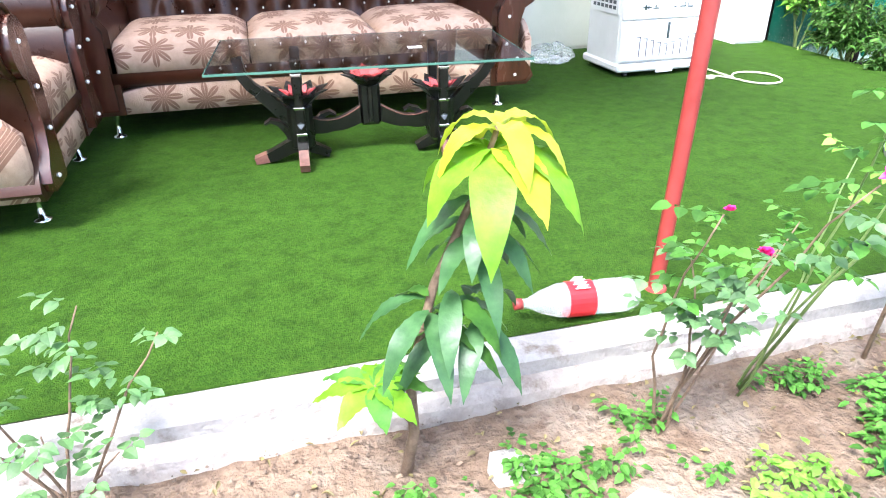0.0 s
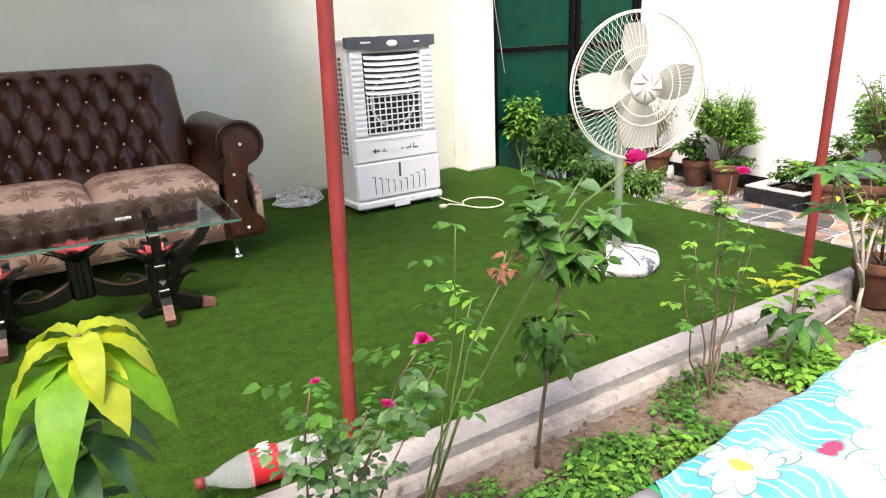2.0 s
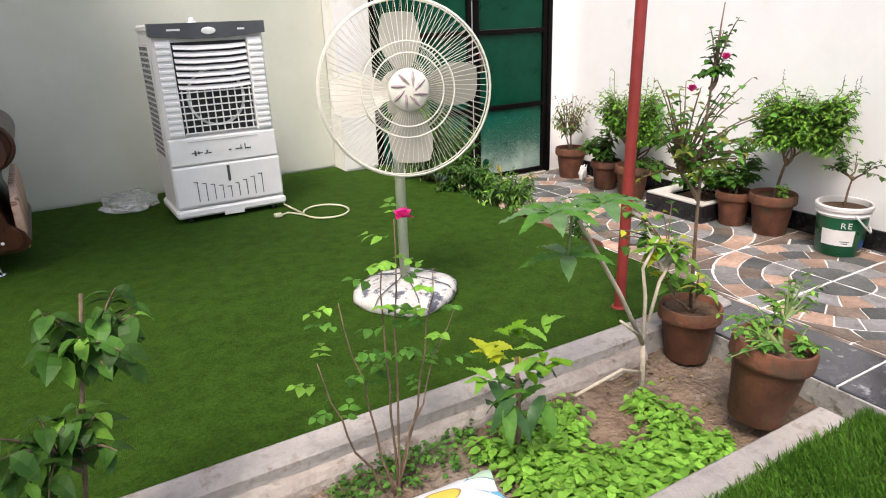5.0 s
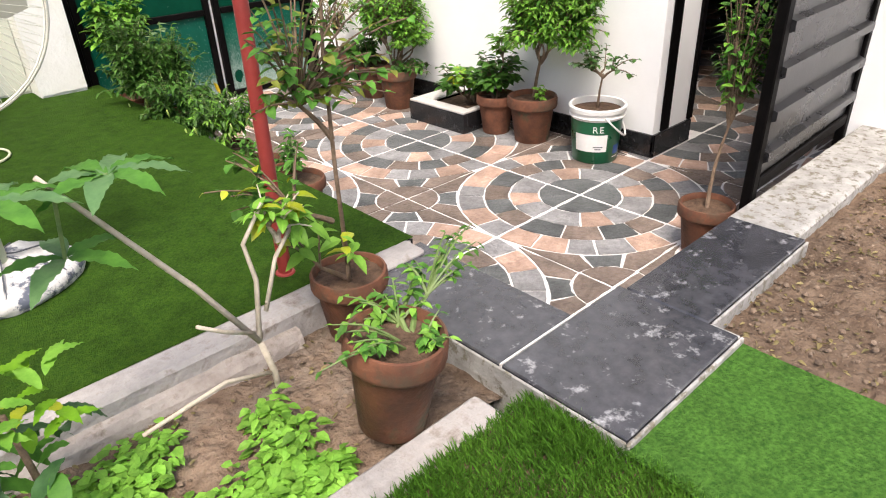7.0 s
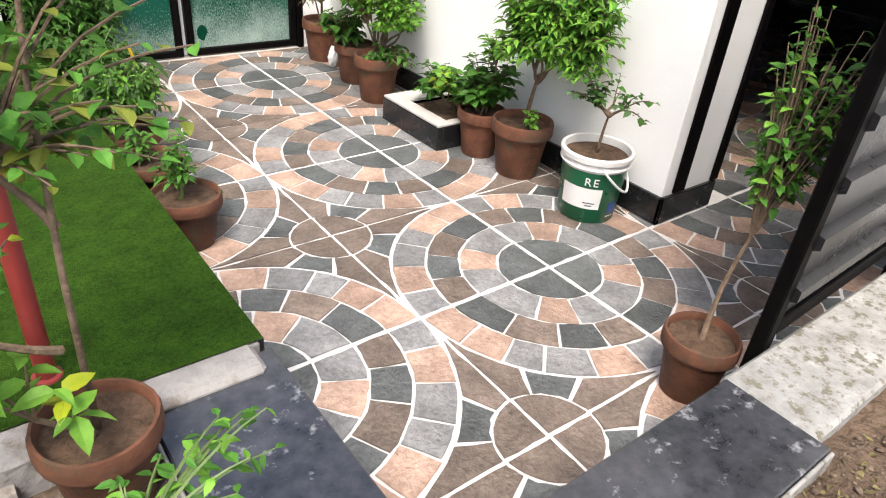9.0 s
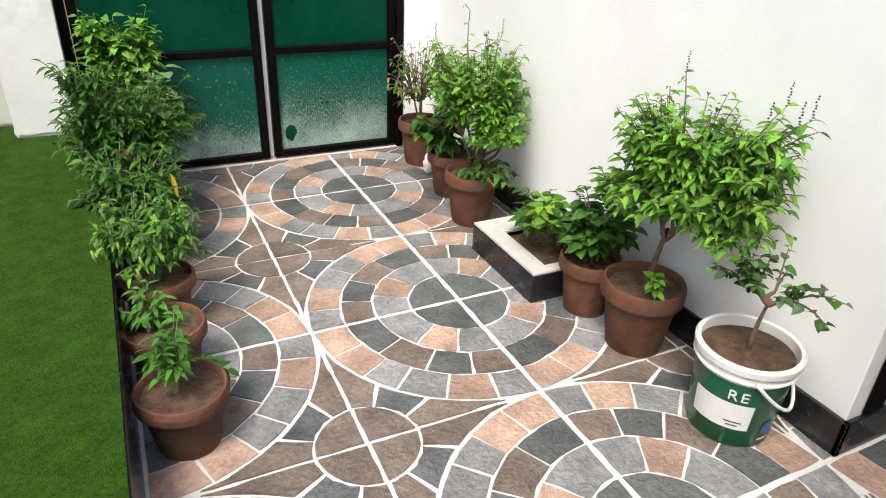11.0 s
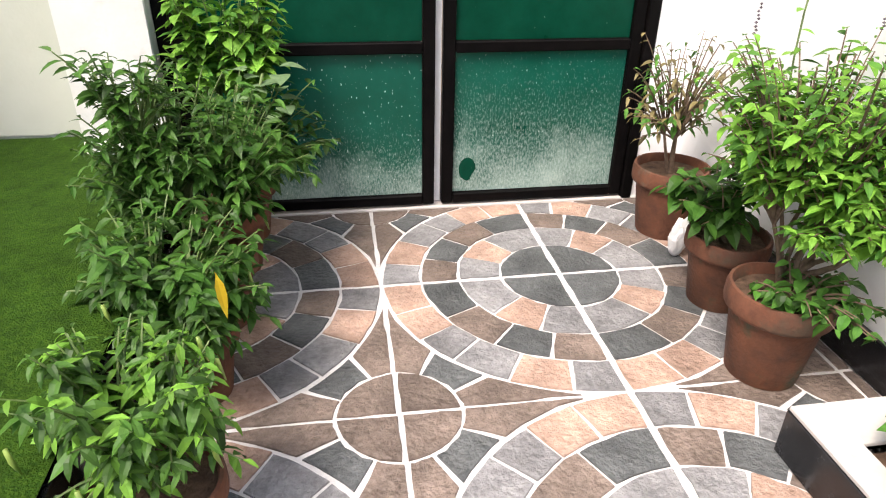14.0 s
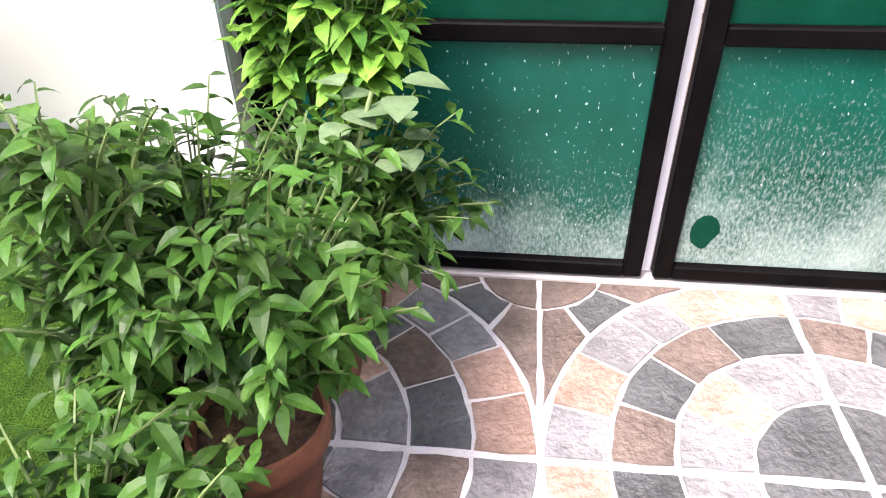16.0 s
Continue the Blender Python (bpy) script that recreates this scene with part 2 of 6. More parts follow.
single("trim_back_plaster", plaster_coat(-7.88, -1.565, BACK - 0.009, 1.0), CREAM, "pale grey-green plaster skin with an uneven lower edge", kind="structure")
single("trim_pillar_plaster", plaster_coat(-1.568, -1.292, 2.891, 5.0).add([(-1.568, 2.891, 0.36), (-1.545, 2.889, 0.33), (-1.56, 2.888, 0.305), (-1.572, 2.889, 0.33)], [(0, 1, 2, 3)]), WHITEWASH, "patchy whitewash on the pillar with a ragged lower edge", kind="structure")
single("wall_east", Shape().box(EAST, 1.05, 0.02, 3.6, 0.0, 3.6), WHITE, "white painted house wall with black skirting", kind="structure")
single("wall_south_east", Shape().box(1.0, 1.2, -5.0, -0.78, -0.05, 3.3), WHITE, "white painted garden wall", kind="structure")
single("wall_west", Shape().box(-8.1, -7.9, -6.0, BACK + 0.2, 0.0, 3.3), CREAM, "pale painted wall at the end of the terrace", kind="structure")
single("skirting", Shape().box(EAST - 0.02, EAST - 0.002, 0.0, 2.94, 0.004, 0.13, 0.003), BLACKTRIM, "black granite skirting along the white wall", kind="structure")
single("skirting_return", Shape().box(EAST - 0.02, 1.04, 0.0, 0.018, 0.004, 0.13, 0.003), BLACKTRIM, "black granite skirting round the wall corner", kind="structure")
single("kerb", Shape().box(-7.9, -1.24, -0.275, -0.172, 0.0, TOP + 0.012, 0.012), CONCRETE, "rough concrete kerb along the turf", kind="structure")
_kf, _n = Shape(), 240
for k in range(_n + 1):
    x = -7.9 + 6.15 * k / _n
    a, b = noise.noise((x * 2.3, 0, 7)), noise.noise((x * 14, 0, 9))
    _kf.v += [(x, -0.274, 0.262 + 0.006 * b), (x, -0.296 - 0.008 * a - 0.003 * b, 0.257 + 0.008 * a), (x, -0.310 - 0.012 * a - 0.005 * b, 0.235 + 0.006 * b), (x, -0.318 - 0.014 * a, 0.17)]
_kf.f = [(k * 4 + j, k * 4 + j + 1, k * 4 + j + 5, k * 4 + j + 4) for k in range(_n) for j in range(3)]
single("kerb_footing", _kf, FOOTING, "rough pinkish mortar course under the kerb", kind="structure")
single("bed_soil", terrain(-7.9, -1.5, -0.86, -0.26, 0.205, 0.02, 0.02, 0.22), SOILBED, "dry brown soil of the planting bed", kind="structure", smooth=True)
single("kerb_front", Shape().box(-7.9, -1.6, -0.95, -0.85, 0.0, 0.27, 0.012), CONCRETE, "pale concrete kerb between bed and lawn", kind="structure")
single("lawn", terrain(-7.9, -1.52, -6.0, -0.95, 0.25, 0.08, 0.006, 0.5), SOIL, "soil under the lawn", kind="structure", smooth=True)
single("soil_patch", terrain(-0.98, 1.0, -6.0, -1.1, 0.245, 0.016, 0.022, 0.11, 3.0), SOIL, "bare brown soil by the white wall", kind="structure", smooth=True)
single("turf_mat", terrain(-1.52, -0.975, -6.0, -1.222, 0.272, 0.05, 0.003, 0.4), MATGREEN, "bright green artificial turf mat", kind="structure", smooth=True)
single("slab_west", Shape().box(-1.5, -1.2, -0.84, -0.2, 0.0, TOP - 0.006, 0.004), GRANITE, "black granite border slab", kind="structure")
single("slab_corner", Shape().box(-1.5, -0.98, -1.215, -0.846, 0.0, TOP - 0.006, 0.004), GRANITE, "black granite border slab", kind="structure")
single("slab_south", Shape().box(-0.977, -0.33, -1.13, -0.87, 0.0, TOP - 0.006, 0.004), GRANITE, "black granite border slab", kind="structure")
single("ledge", Shape().box(-0.327, 1.0, -1.1, -0.86, 0.0, TOP - 0.01, 0.01), LEDGE, "whitewashed concrete ledge under the wall", kind="structure")
single("floor_bed", Shape().add([(-1.2, -0.86, 0.0), (7.0, -0.86, 0.0), (7.0, 3.02, 0.0), (-1.2, 3.02, 0.0)], [(0, 1, 2, 3)]), GROUT, "white grout of the tiled floor", kind="structure")
# unseen sheet, added and sized to shade the sofa and the wall behind
single("canopy", Shape().box(-7.9, -3.45, 0.35, BACK - 0.012, 3.05, 3.09, 0.005), PANELROOF, "unseen pale sheet canopy added to shade the sofa and wall", kind="structure")
for a, b, c, d in ((-1.51, -0.97, -1.227, -1.217), (-1.51, -1.502, -1.216, -0.2), (-0.979, -0.97, -1.216, -1.132), (-0.965, -0.33, -1.141, -1.132)):
    single("cement_edge", Shape().box(a, b, c, d, 0.1, TOP - 0.011, 0.003), LEDGE, "rough white cement along the slabs", kind="structure")
single("cement_joint", Shape().box(-1.5, -1.2, -0.8455, -0.8405, 0.1, TOP - 0.0065, 0.0), GROUT, "white joint between the slabs", kind="structure")

# ---- more materials ----


def gate_paint(name, specks, fade, lighter_base=0.0):
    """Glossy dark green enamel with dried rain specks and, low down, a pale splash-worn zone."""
    # the last argument gives a paler base green and more gloss
    m = material(name, (0.0, 0.033 + 0.03 * lighter_base, 0.017 + 0.021 * lighter_base), (0.001, 0.054 + 0.04 * lighter_base, 0.030 + 0.032 * lighter_base), 5, 0.3, bump=0.05, fine=120, patch=0.15, spec=0.12 + 0.2 * lighter_base)
    t = m.node_tree
    bs = t.nodes["Principled BSDF"]
    colour = bs.inputs["Base Color"].links[0].from_socket
    co = t.nodes.new("ShaderNodeTexCoord")

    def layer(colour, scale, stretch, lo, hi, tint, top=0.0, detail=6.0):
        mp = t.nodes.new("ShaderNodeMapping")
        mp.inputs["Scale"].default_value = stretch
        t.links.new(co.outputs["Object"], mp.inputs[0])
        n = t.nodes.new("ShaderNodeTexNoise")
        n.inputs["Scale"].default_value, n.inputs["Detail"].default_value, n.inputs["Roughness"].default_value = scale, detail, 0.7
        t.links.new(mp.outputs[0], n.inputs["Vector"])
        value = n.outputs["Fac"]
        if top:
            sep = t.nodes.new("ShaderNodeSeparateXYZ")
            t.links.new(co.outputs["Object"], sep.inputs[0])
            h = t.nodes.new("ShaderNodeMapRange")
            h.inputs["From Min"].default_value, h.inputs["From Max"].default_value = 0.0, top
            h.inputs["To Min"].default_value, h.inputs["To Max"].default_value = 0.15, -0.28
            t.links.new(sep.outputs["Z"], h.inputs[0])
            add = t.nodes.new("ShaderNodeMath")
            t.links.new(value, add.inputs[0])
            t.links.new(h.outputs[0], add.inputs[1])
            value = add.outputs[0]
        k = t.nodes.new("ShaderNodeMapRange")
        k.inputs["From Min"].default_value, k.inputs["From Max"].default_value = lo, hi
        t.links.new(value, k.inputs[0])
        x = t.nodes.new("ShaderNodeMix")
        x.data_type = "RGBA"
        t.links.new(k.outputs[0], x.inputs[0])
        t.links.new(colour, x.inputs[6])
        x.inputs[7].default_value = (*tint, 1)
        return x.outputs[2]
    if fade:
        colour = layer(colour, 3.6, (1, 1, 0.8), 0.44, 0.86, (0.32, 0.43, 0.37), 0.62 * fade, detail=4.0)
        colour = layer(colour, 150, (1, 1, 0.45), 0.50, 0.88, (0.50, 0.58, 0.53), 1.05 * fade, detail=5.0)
    colour = layer(colour, 120, (1, 1, 0.45), specks + 0.05, specks + 0.11, (0.50, 0.58, 0.53), detail=1.0)
    t.links.new(colour, bs.inputs["Base Color"])
    return m


GREEN = gate_paint("green_gate_paint", 0.72, 0)
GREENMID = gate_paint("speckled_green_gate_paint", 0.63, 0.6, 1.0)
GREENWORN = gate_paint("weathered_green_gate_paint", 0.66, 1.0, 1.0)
SWIRL = material("grey_pink_print", (0.32, 0.24, 0.25), (0.45, 0.36, 0.37), 20, 0.4, bump=0)
STEEL = material("black_painted_steel", (0.001, 0.001, 0.001), (0.004, 0.003, 0.003), 14, 0.55, bump=0.1, patch=0.25, spots=((0.12, 0.10, 0.09), 30, 0.72, 0.8), spec=0.08)
GLEAF = material("grey_glossy_steel_sheet", (0.010, 0.010, 0.011), (0.022, 0.022, 0.024), 4, 0.28, metal=0.0, spec=0.55, bump=0.05, patch=0.15)
LEATHER = material("dark_brown_leatherette", (0.030, 0.0095, 0.0048), (0.056, 0.0205, 0.011), 10, 0.30, bump=0.06, fine=140, patch=0.2, spec=0.32)
LEATHERCREASE = material("creased_brown_leatherette", (0.02, 0.009, 0.006), (0.04, 0.018, 0.012), 10, 0.4, bump=0.2, fine=140)
WOOD = material("dark_varnished_wood", (0.038, 0.010, 0.006), (0.075, 0.020, 0.012), 14, 0.25, bump=0.08, coat=0.4, stretch=(1, 1, 0.15))
BLACKWOOD = material("black_lacquered_wood", (0.0015, 0.0015, 0.0015), (0.005, 0.0045, 0.004), 14, 0.3, bump=0.1, coat=0.12, spots=((0.16, 0.06, 0.04), 20, 0.70, 0.78), spec=0.35)
REDWOOD = material("red_painted_carving", (0.22, 0.02, 0.025), (0.42, 0.07, 0.07), 30, 0.4, bump=0.1)
FOOTWOOD = material("worn_reddish_wood", (0.075, 0.028, 0.021), (0.19, 0.085, 0.064), 18, 0.45, bump=0.15)
CHROME = material("polished_chrome", (0.62, 0.62, 0.62), (0.72, 0.72, 0.72), 8, 0.14, metal=1.0, bump=0)
STUD = material("pearl_stud", (0.75, 0.73, 0.68), (0.85, 0.83, 0.8), 8, 0.2, bump=0)
PLASTIC = material("off_white_plastic", (0.76, 0.76, 0.74), (0.83, 0.83, 0.81), 6, 0.4, bump=0.04, patch=0.04, spots=((0.55, 0.52, 0.46), 9, 0.72, 0.85))
PANEL = material("dark_grey_plastic", (0.05, 0.055, 0.065), (0.08, 0.085, 0.095), 8, 0.35, bump=0.03)
# grey for the shaded line of the cooler's front crease
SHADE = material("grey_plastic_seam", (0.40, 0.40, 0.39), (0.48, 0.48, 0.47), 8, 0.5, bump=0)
DARK = material("dark_cavity", (0.012, 0.012, 0.012), (0.025, 0.025, 0.025), 8, 0.7, bump=0)
FANPAINT = material("cream_fan_enamel", (0.66, 0.65, 0.55), (0.75, 0.74, 0.65), 12, 0.38, bump=0.05, patch=0.08)
FANBLADE = material("grey_cream_blade", (0.40, 0.39, 0.33), (0.48, 0.47, 0.40), 8, 0.4, bump=0.03)
FANPOLE = material("pale_green_enamel", (0.36, 0.42, 0.30), (0.46, 0.52, 0.38), 12, 0.4, bump=0.06, patch=0.1)
FANBASE = material("scuffed_white_and_blue_paint", (0.34, 0.33, 0.31), (0.66, 0.65, 0.62), 12, 0.6, bump=0.3, fine=40, spots=((0.09, 0.10, 0.13), 15, 0.53, 0.60))
CLAY = material("terracotta", (0.07, 0.026, 0.013), (0.18, 0.067, 0.033), 11, 0.85, bump=0.35, fine=70, patch=0.25, rand=0.15, spots=((0.13, 0.09, 0.06), 6, 0.56, 0.7))
CLAYDARK = material("damp_terracotta", (0.045, 0.017, 0.008), (0.145, 0.052, 0.023), 9, 0.7, bump=0.45, fine=70, patch=0.35, rand=0.2, spots=((0.045, 0.05, 0.024), 7, 0.52, 0.66))
CLAYRIM = material("rubbed_orange_terracotta", (0.08, 0.030, 0.015), (0.185, 0.070, 0.035), 14, 0.85, bump=0.4, fine=60, patch=0.3, rand=0.2, spots=((0.08, 0.05, 0.03), 9, 0.5, 0.66))
BUCKET = material("dark_green_printed_plastic", (0.0, 0.075, 0.028), (0.004, 0.11, 0.045), 7, 0.3, bump=0.02)
WHITEPLASTIC = material("white_bucket_plastic", (0.70, 0.69, 0.66), (0.80, 0.79, 0.77), 9, 0.35, bump=0.05, spots=((0.5, 0.42, 0.34), 14, 0.68, 0.8))
BLUEPRINT = material("blue_print", (0.01, 0.05, 0.22), (0.02, 0.09, 0.32), 9, 0.35, bump=0)
INK = material("dark_ink", (0.03, 0.05, 0.05), (0.06, 0.08, 0.08), 9, 0.5, bump=0)
PLANTERTOP = material("dull_marble_coping", (0.46, 0.435, 0.40), (0.60, 0.575, 0.535), 7, 0.4, bump=0.1, patch=0.1, spots=((0.36, 0.33, 0.29), 9, 0.6, 0.75))
BARK = material("brown_plant_stem", (0.10, 0.065, 0.04), (0.22, 0.15, 0.10), 40, 0.85, bump=0.5, fine=120)
PALEBARK = material("pale_grey_stem", (0.36, 0.31, 0.24), (0.52, 0.46, 0.37), 30, 0.85, bump=0.4, fine=90)
GREENSTEM = material("green_stem", (0.08, 0.14, 0.035), (0.16, 0.22, 0.07), 30, 0.6, bump=0.2)
LEAF = material("mid_green_leaf", (0.045, 0.14, 0.02), (0.095, 0.245, 0.036), 26, 0.55, bump=0.15, island=0.5, translucent=0.3, spec=0.2)
LEAFDARK = material("dark_green_leaf", (0.025, 0.080, 0.012), (0.058, 0.145, 0.022), 26, 0.45, bump=0.15, island=0.5, translucent=0.22, spec=0.18)
LEAFBRIGHT = material("bright_green_leaf", (0.115, 0.29, 0.03), (0.22, 0.44, 0.06), 26, 0.55, bump=0.15, island=0.35, translucent=0.3, spec=0.25)
LEAFYELLOW = material("young_yellow_green_leaf", (0.27, 0.345, 0.012), (0.43, 0.475, 0.03), 18, 0.35, bump=0.15, island=0.25, translucent=0.35)
LEAFLIME = material("lime_green_leaf", (0.085, 0.23, 0.008), (0.16, 0.34, 0.016), 18, 0.5, bump=0.2, island=0.25, translucent=0.3, spec=0.3)
LEAFBLUE = material("blue_green_rose_leaf", (0.065, 0.15, 0.05), (0.125, 0.24, 0.085), 26, 0.5, bump=0.15, island=0.35, translucent=0.28)
LEAFCHILLI = material("fresh_chilli_leaf", (0.036, 0.105, 0.014), (0.076, 0.172, 0.028), 26, 0.45, bump=0.15, island=0.45, translucent=0.28, spec=0.3)
LEAFOLIVE = material("yellowing_rose_leaf", (0.12, 0.15, 0.02), (0.22, 0.25, 0.045), 26, 0.55, bump=0.15, island=0.4, translucent=0.3, spec=0.2)
LEAFMANGO = material("leathery_mango_leaf", (0.022, 0.072, 0.022), (0.052, 0.13, 0.04), 26, 0.42, bump=0.15, island=0.35, translucent=0.2, spec=0.4)
LEAFSAGE = material("grey_green_felted_leaf", (0.085, 0.15, 0.065), (0.155, 0.23, 0.115), 26, 0.7, bump=0.25, island=0.25, translucent=0.2, spec=0.15)
LEAFRED = material("reddish_young_leaf", (0.20, 0.06, 0.035), (0.34, 0.14, 0.08), 26, 0.5, bump=0.15, island=0.3, translucent=0.3)
LEAFDRY = material("dry_olive_leaf", (0.12, 0.10, 0.035), (0.25, 0.20, 0.08), 26, 0.6, bump=0.15, island=0.4, translucent=0.25)
PETAL = material("magenta_petal", (0.58, 0.012, 0.17), (0.78, 0.045, 0.30), 30, 0.5, bump=0.1, island=0.2, translucent=0.3)
YELLOWPETAL = material("yellow_leaf", (0.65, 0.42, 0.01), (0.75, 0.55, 0.03), 30, 0.5, bump=0.1, translucent=0.3)
SPIKE = material("purple_grey_flower_spike", (0.06, 0.045, 0.06), (0.14, 0.11, 0.13), 50, 0.8, bump=0.3, island=0.3)
GRASS = material("lawn_grass_blade", (0.05, 0.15, 0.012), (0.11, 0.26, 0.025), 3, 0.55, bump=0, island=0.45, translucent=0.3)
BRICK = material("orange_brick", (0.36, 0.15, 0.085), (0.52, 0.25, 0.16), 20, 0.9, bump=0.4, rand=0.2, island=0.2)
MORTAR = material("brick_mortar", (0.42, 0.36, 0.30), (0.52, 0.46, 0.40), 20, 0.95, bump=0.4)
CORD = material("pale_yellow_cable", (0.55, 0.56, 0.36), (0.66, 0.66, 0.46), 20, 0.5, bump=0)
CLOD = material("soil_clod", (0.095, 0.064, 0.043), (0.21, 0.155, 0.11), 20, 0.95, bump=0.6, island=0.35)
CHILLI = material("pale_green_chilli", (0.16, 0.26, 0.05), (0.28, 0.38, 0.09), 20, 0.3, bump=0)
STONE = {}


def simple(name, colour, rough=0.5, metal=0.0, transmission=0.0, alpha=1.0, ior=1.45):
    m = bpy.data.materials.new(name)
    m.use_nodes = True
    b = m.node_tree.nodes["Principled BSDF"]
    b.inputs["Base Color"].default_value = (*colour, 1)
    b.inputs["Roughness"].default_value, b.inputs["Metallic"].default_value = rough, metal
    b.inputs["Transmission Weight"].default_value, b.inputs["IOR"].default_value = transmission, ior
    return m


GLASS = simple("green_tinted_table_glass", (0.94, 0.985, 0.96), 0.02, transmission=1.0, ior=1.5)
GLASSEDGE = simple("green_glass_edge", (0.07, 0.16, 0.125), 0.1)
FILM = simple("clear_plastic", (0.98, 0.99, 0.99), 0.15, transmission=0.8, ior=1.12)


def damask(name):
    """Tan upholstery with a darker woven leaf figure."""
    m = material(name, (0.41, 0.265, 0.19), (0.52, 0.355, 0.265), 30, 0.8, bump=0.4, fine=160, patch=0.1)
    t = m.node_tree
    bs = t.nodes["Principled BSDF"]
    old = bs.inputs["Base Color"].links[0].from_socket
    co = t.nodes.new("ShaderNodeTexCoord")
    def math_node(op, a, b=None):
        n = t.nodes.new("ShaderNodeMath")
        n.operation = op
        for k, v in enumerate((a, b)):
            if isinstance(v, (int, float)):
                n.inputs[k].default_value = v
            elif v is not None:
                t.links.new(v, n.inputs[k])
        return n.outputs[0]
    sep, flat = t.nodes.new("ShaderNodeSeparateXYZ"), t.nodes.new("ShaderNodeCombineXYZ")
    t.links.new(co.outputs["Object"], sep.inputs[0])
    t.links.new(sep.outputs["X"], flat.inputs[0])
    t.links.new(math_node("ADD", sep.outputs["Y"], sep.outputs["Z"]), flat.inputs[1])
    cell = t.nodes.new("ShaderNodeTexVoronoi")
    cell.voronoi_dimensions = "2D"
    cell.inputs["Scale"].default_value, cell.inputs["Randomness"].default_value = 5.2, 0.45
    t.links.new(flat.outputs[0], cell.inputs["Vector"])
    away = t.nodes.new("ShaderNodeVectorMath")
    away.operation = "SUBTRACT"
    t.links.new(flat.outputs[0], away.inputs[0])
    t.links.new(cell.outputs["Position"], away.inputs[1])
    xy = t.nodes.new("ShaderNodeSeparateXYZ")
    t.links.new(away.outputs[0], xy.inputs[0])
    far = math_node("SQRT", math_node("ADD", math_node("MULTIPLY", xy.outputs["X"], xy.outputs["X"]), math_node("MULTIPLY", xy.outputs["Y"], xy.outputs["Y"])))
    turn = math_node("ARCTAN2", xy.outputs["Y"], xy.outputs["X"])
    lobe = math_node("ABSOLUTE", math_node("COSINE", math_node("MULTIPLY", turn, 4.0)))
    reach = math_node("ADD", math_node("MULTIPLY", lobe, 0.062), 0.028)
    k = t.nodes.new("ShaderNodeMapRange")
    k.inputs["From Min"].default_value, k.inputs["From Max"].default_value = 0.0, 0.006
    t.links.new(math_node("SUBTRACT", reach, far), k.inputs[0])
    k2 = t.nodes.new("ShaderNodeMapRange")
    k2.inputs["From Min"].default_value, k2.inputs["From Max"].default_value = 0.10, 0.25
    t.links.new(math_node("ABSOLUTE", math_node("SINE", math_node("MULTIPLY", turn, 8.0))), k2.inputs[0])
    mul = t.nodes.new("ShaderNodeMath")
    mul.operation = "MULTIPLY"
    t.links.new(k.outputs[0], mul.inputs[0])
    t.links.new(k2.outputs[0], mul.inputs[1])
    mix = t.nodes.new("ShaderNodeMix")
    mix.data_type = "RGBA"
    t.links.new(mul.outputs[0], mix.inputs[0])
    t.links.new(old, mix.inputs[6])
    mix.inputs[7].default_value = (0.22, 0.115, 0.075, 1)
    t.links.new(mix.outputs[2], bs.inputs["Base Color"])
    return m


DAMASK = damask("tan_leaf_damask")


def stone_material(name, dark, light, spots=None):
    """Rough cast stone tile, grained in world space so that no two pieces are alike."""
    m = material(name, dark, light, 55, 0.5, bump=0.85, fine=70, patch=0.28, rand=0.2, spots=spots, depth=0.013, spec=0.34)
    t = m.node_tree
    g = t.nodes.new("ShaderNodeNewGeometry")
    for n in t.nodes:
        if n.bl_idname == "ShaderNodeMapping":
            t.links.new(g.outputs["Position"], n.inputs[0])
    return m


STONE["grey"] = stone_material("grey_stone_tile", (0.172, 0.169, 0.169), (0.295, 0.29, 0.287))
STONE["peach"] = stone_material("peach_stone_tile", (0.325, 0.208, 0.153), (0.46, 0.325, 0.255))
STONE["brown"] = stone_material("brown_stone_tile", (0.13, 0.097, 0.078), (0.225, 0.177, 0.145))
STONE["slate"] = stone_material("dark_slate_tile", (0.072, 0.078, 0.077), (0.125, 0.13, 0.128))

def prism(outline, y0, y1, m=None):
    n = len(outline)
    s = Shape()
    s.add([(x, y0, z) for x, z in outline] + [(x, y1, z) for x, z in outline],
          [tuple(range(n))] + [tuple(range(2 * n - 1, n - 1, -1))] + [(i, i + n, (i + 1) % n + n, (i + 1) % n) for i in range(n)], m)
    return s


# ---- posts, gate and openings ----
def post(x, y, lean):
    t = thing("canopy_post", "red painted steel pipe post standing on the turf", "post", "red canopy posts", at=pose(x, y, TOP))
    auto_smooth(part("pipe", Shape().tube([(0, 0, 0.0), (lean * 1.5, 0, 1.5), (lean * 2.75, 0, 2.75)], 0.021, 16), RED, t))
    auto_smooth(part("foot_collar", Shape().lathe([(0.021, 0.012), (0.03, 0.01), (0.034, 0.0)], 16), RED, t))


post(-4.0, -0.06, 0.032)
post(-1.643, -0.055, 0.012)
post(-6.6, -0.06, 0.0)


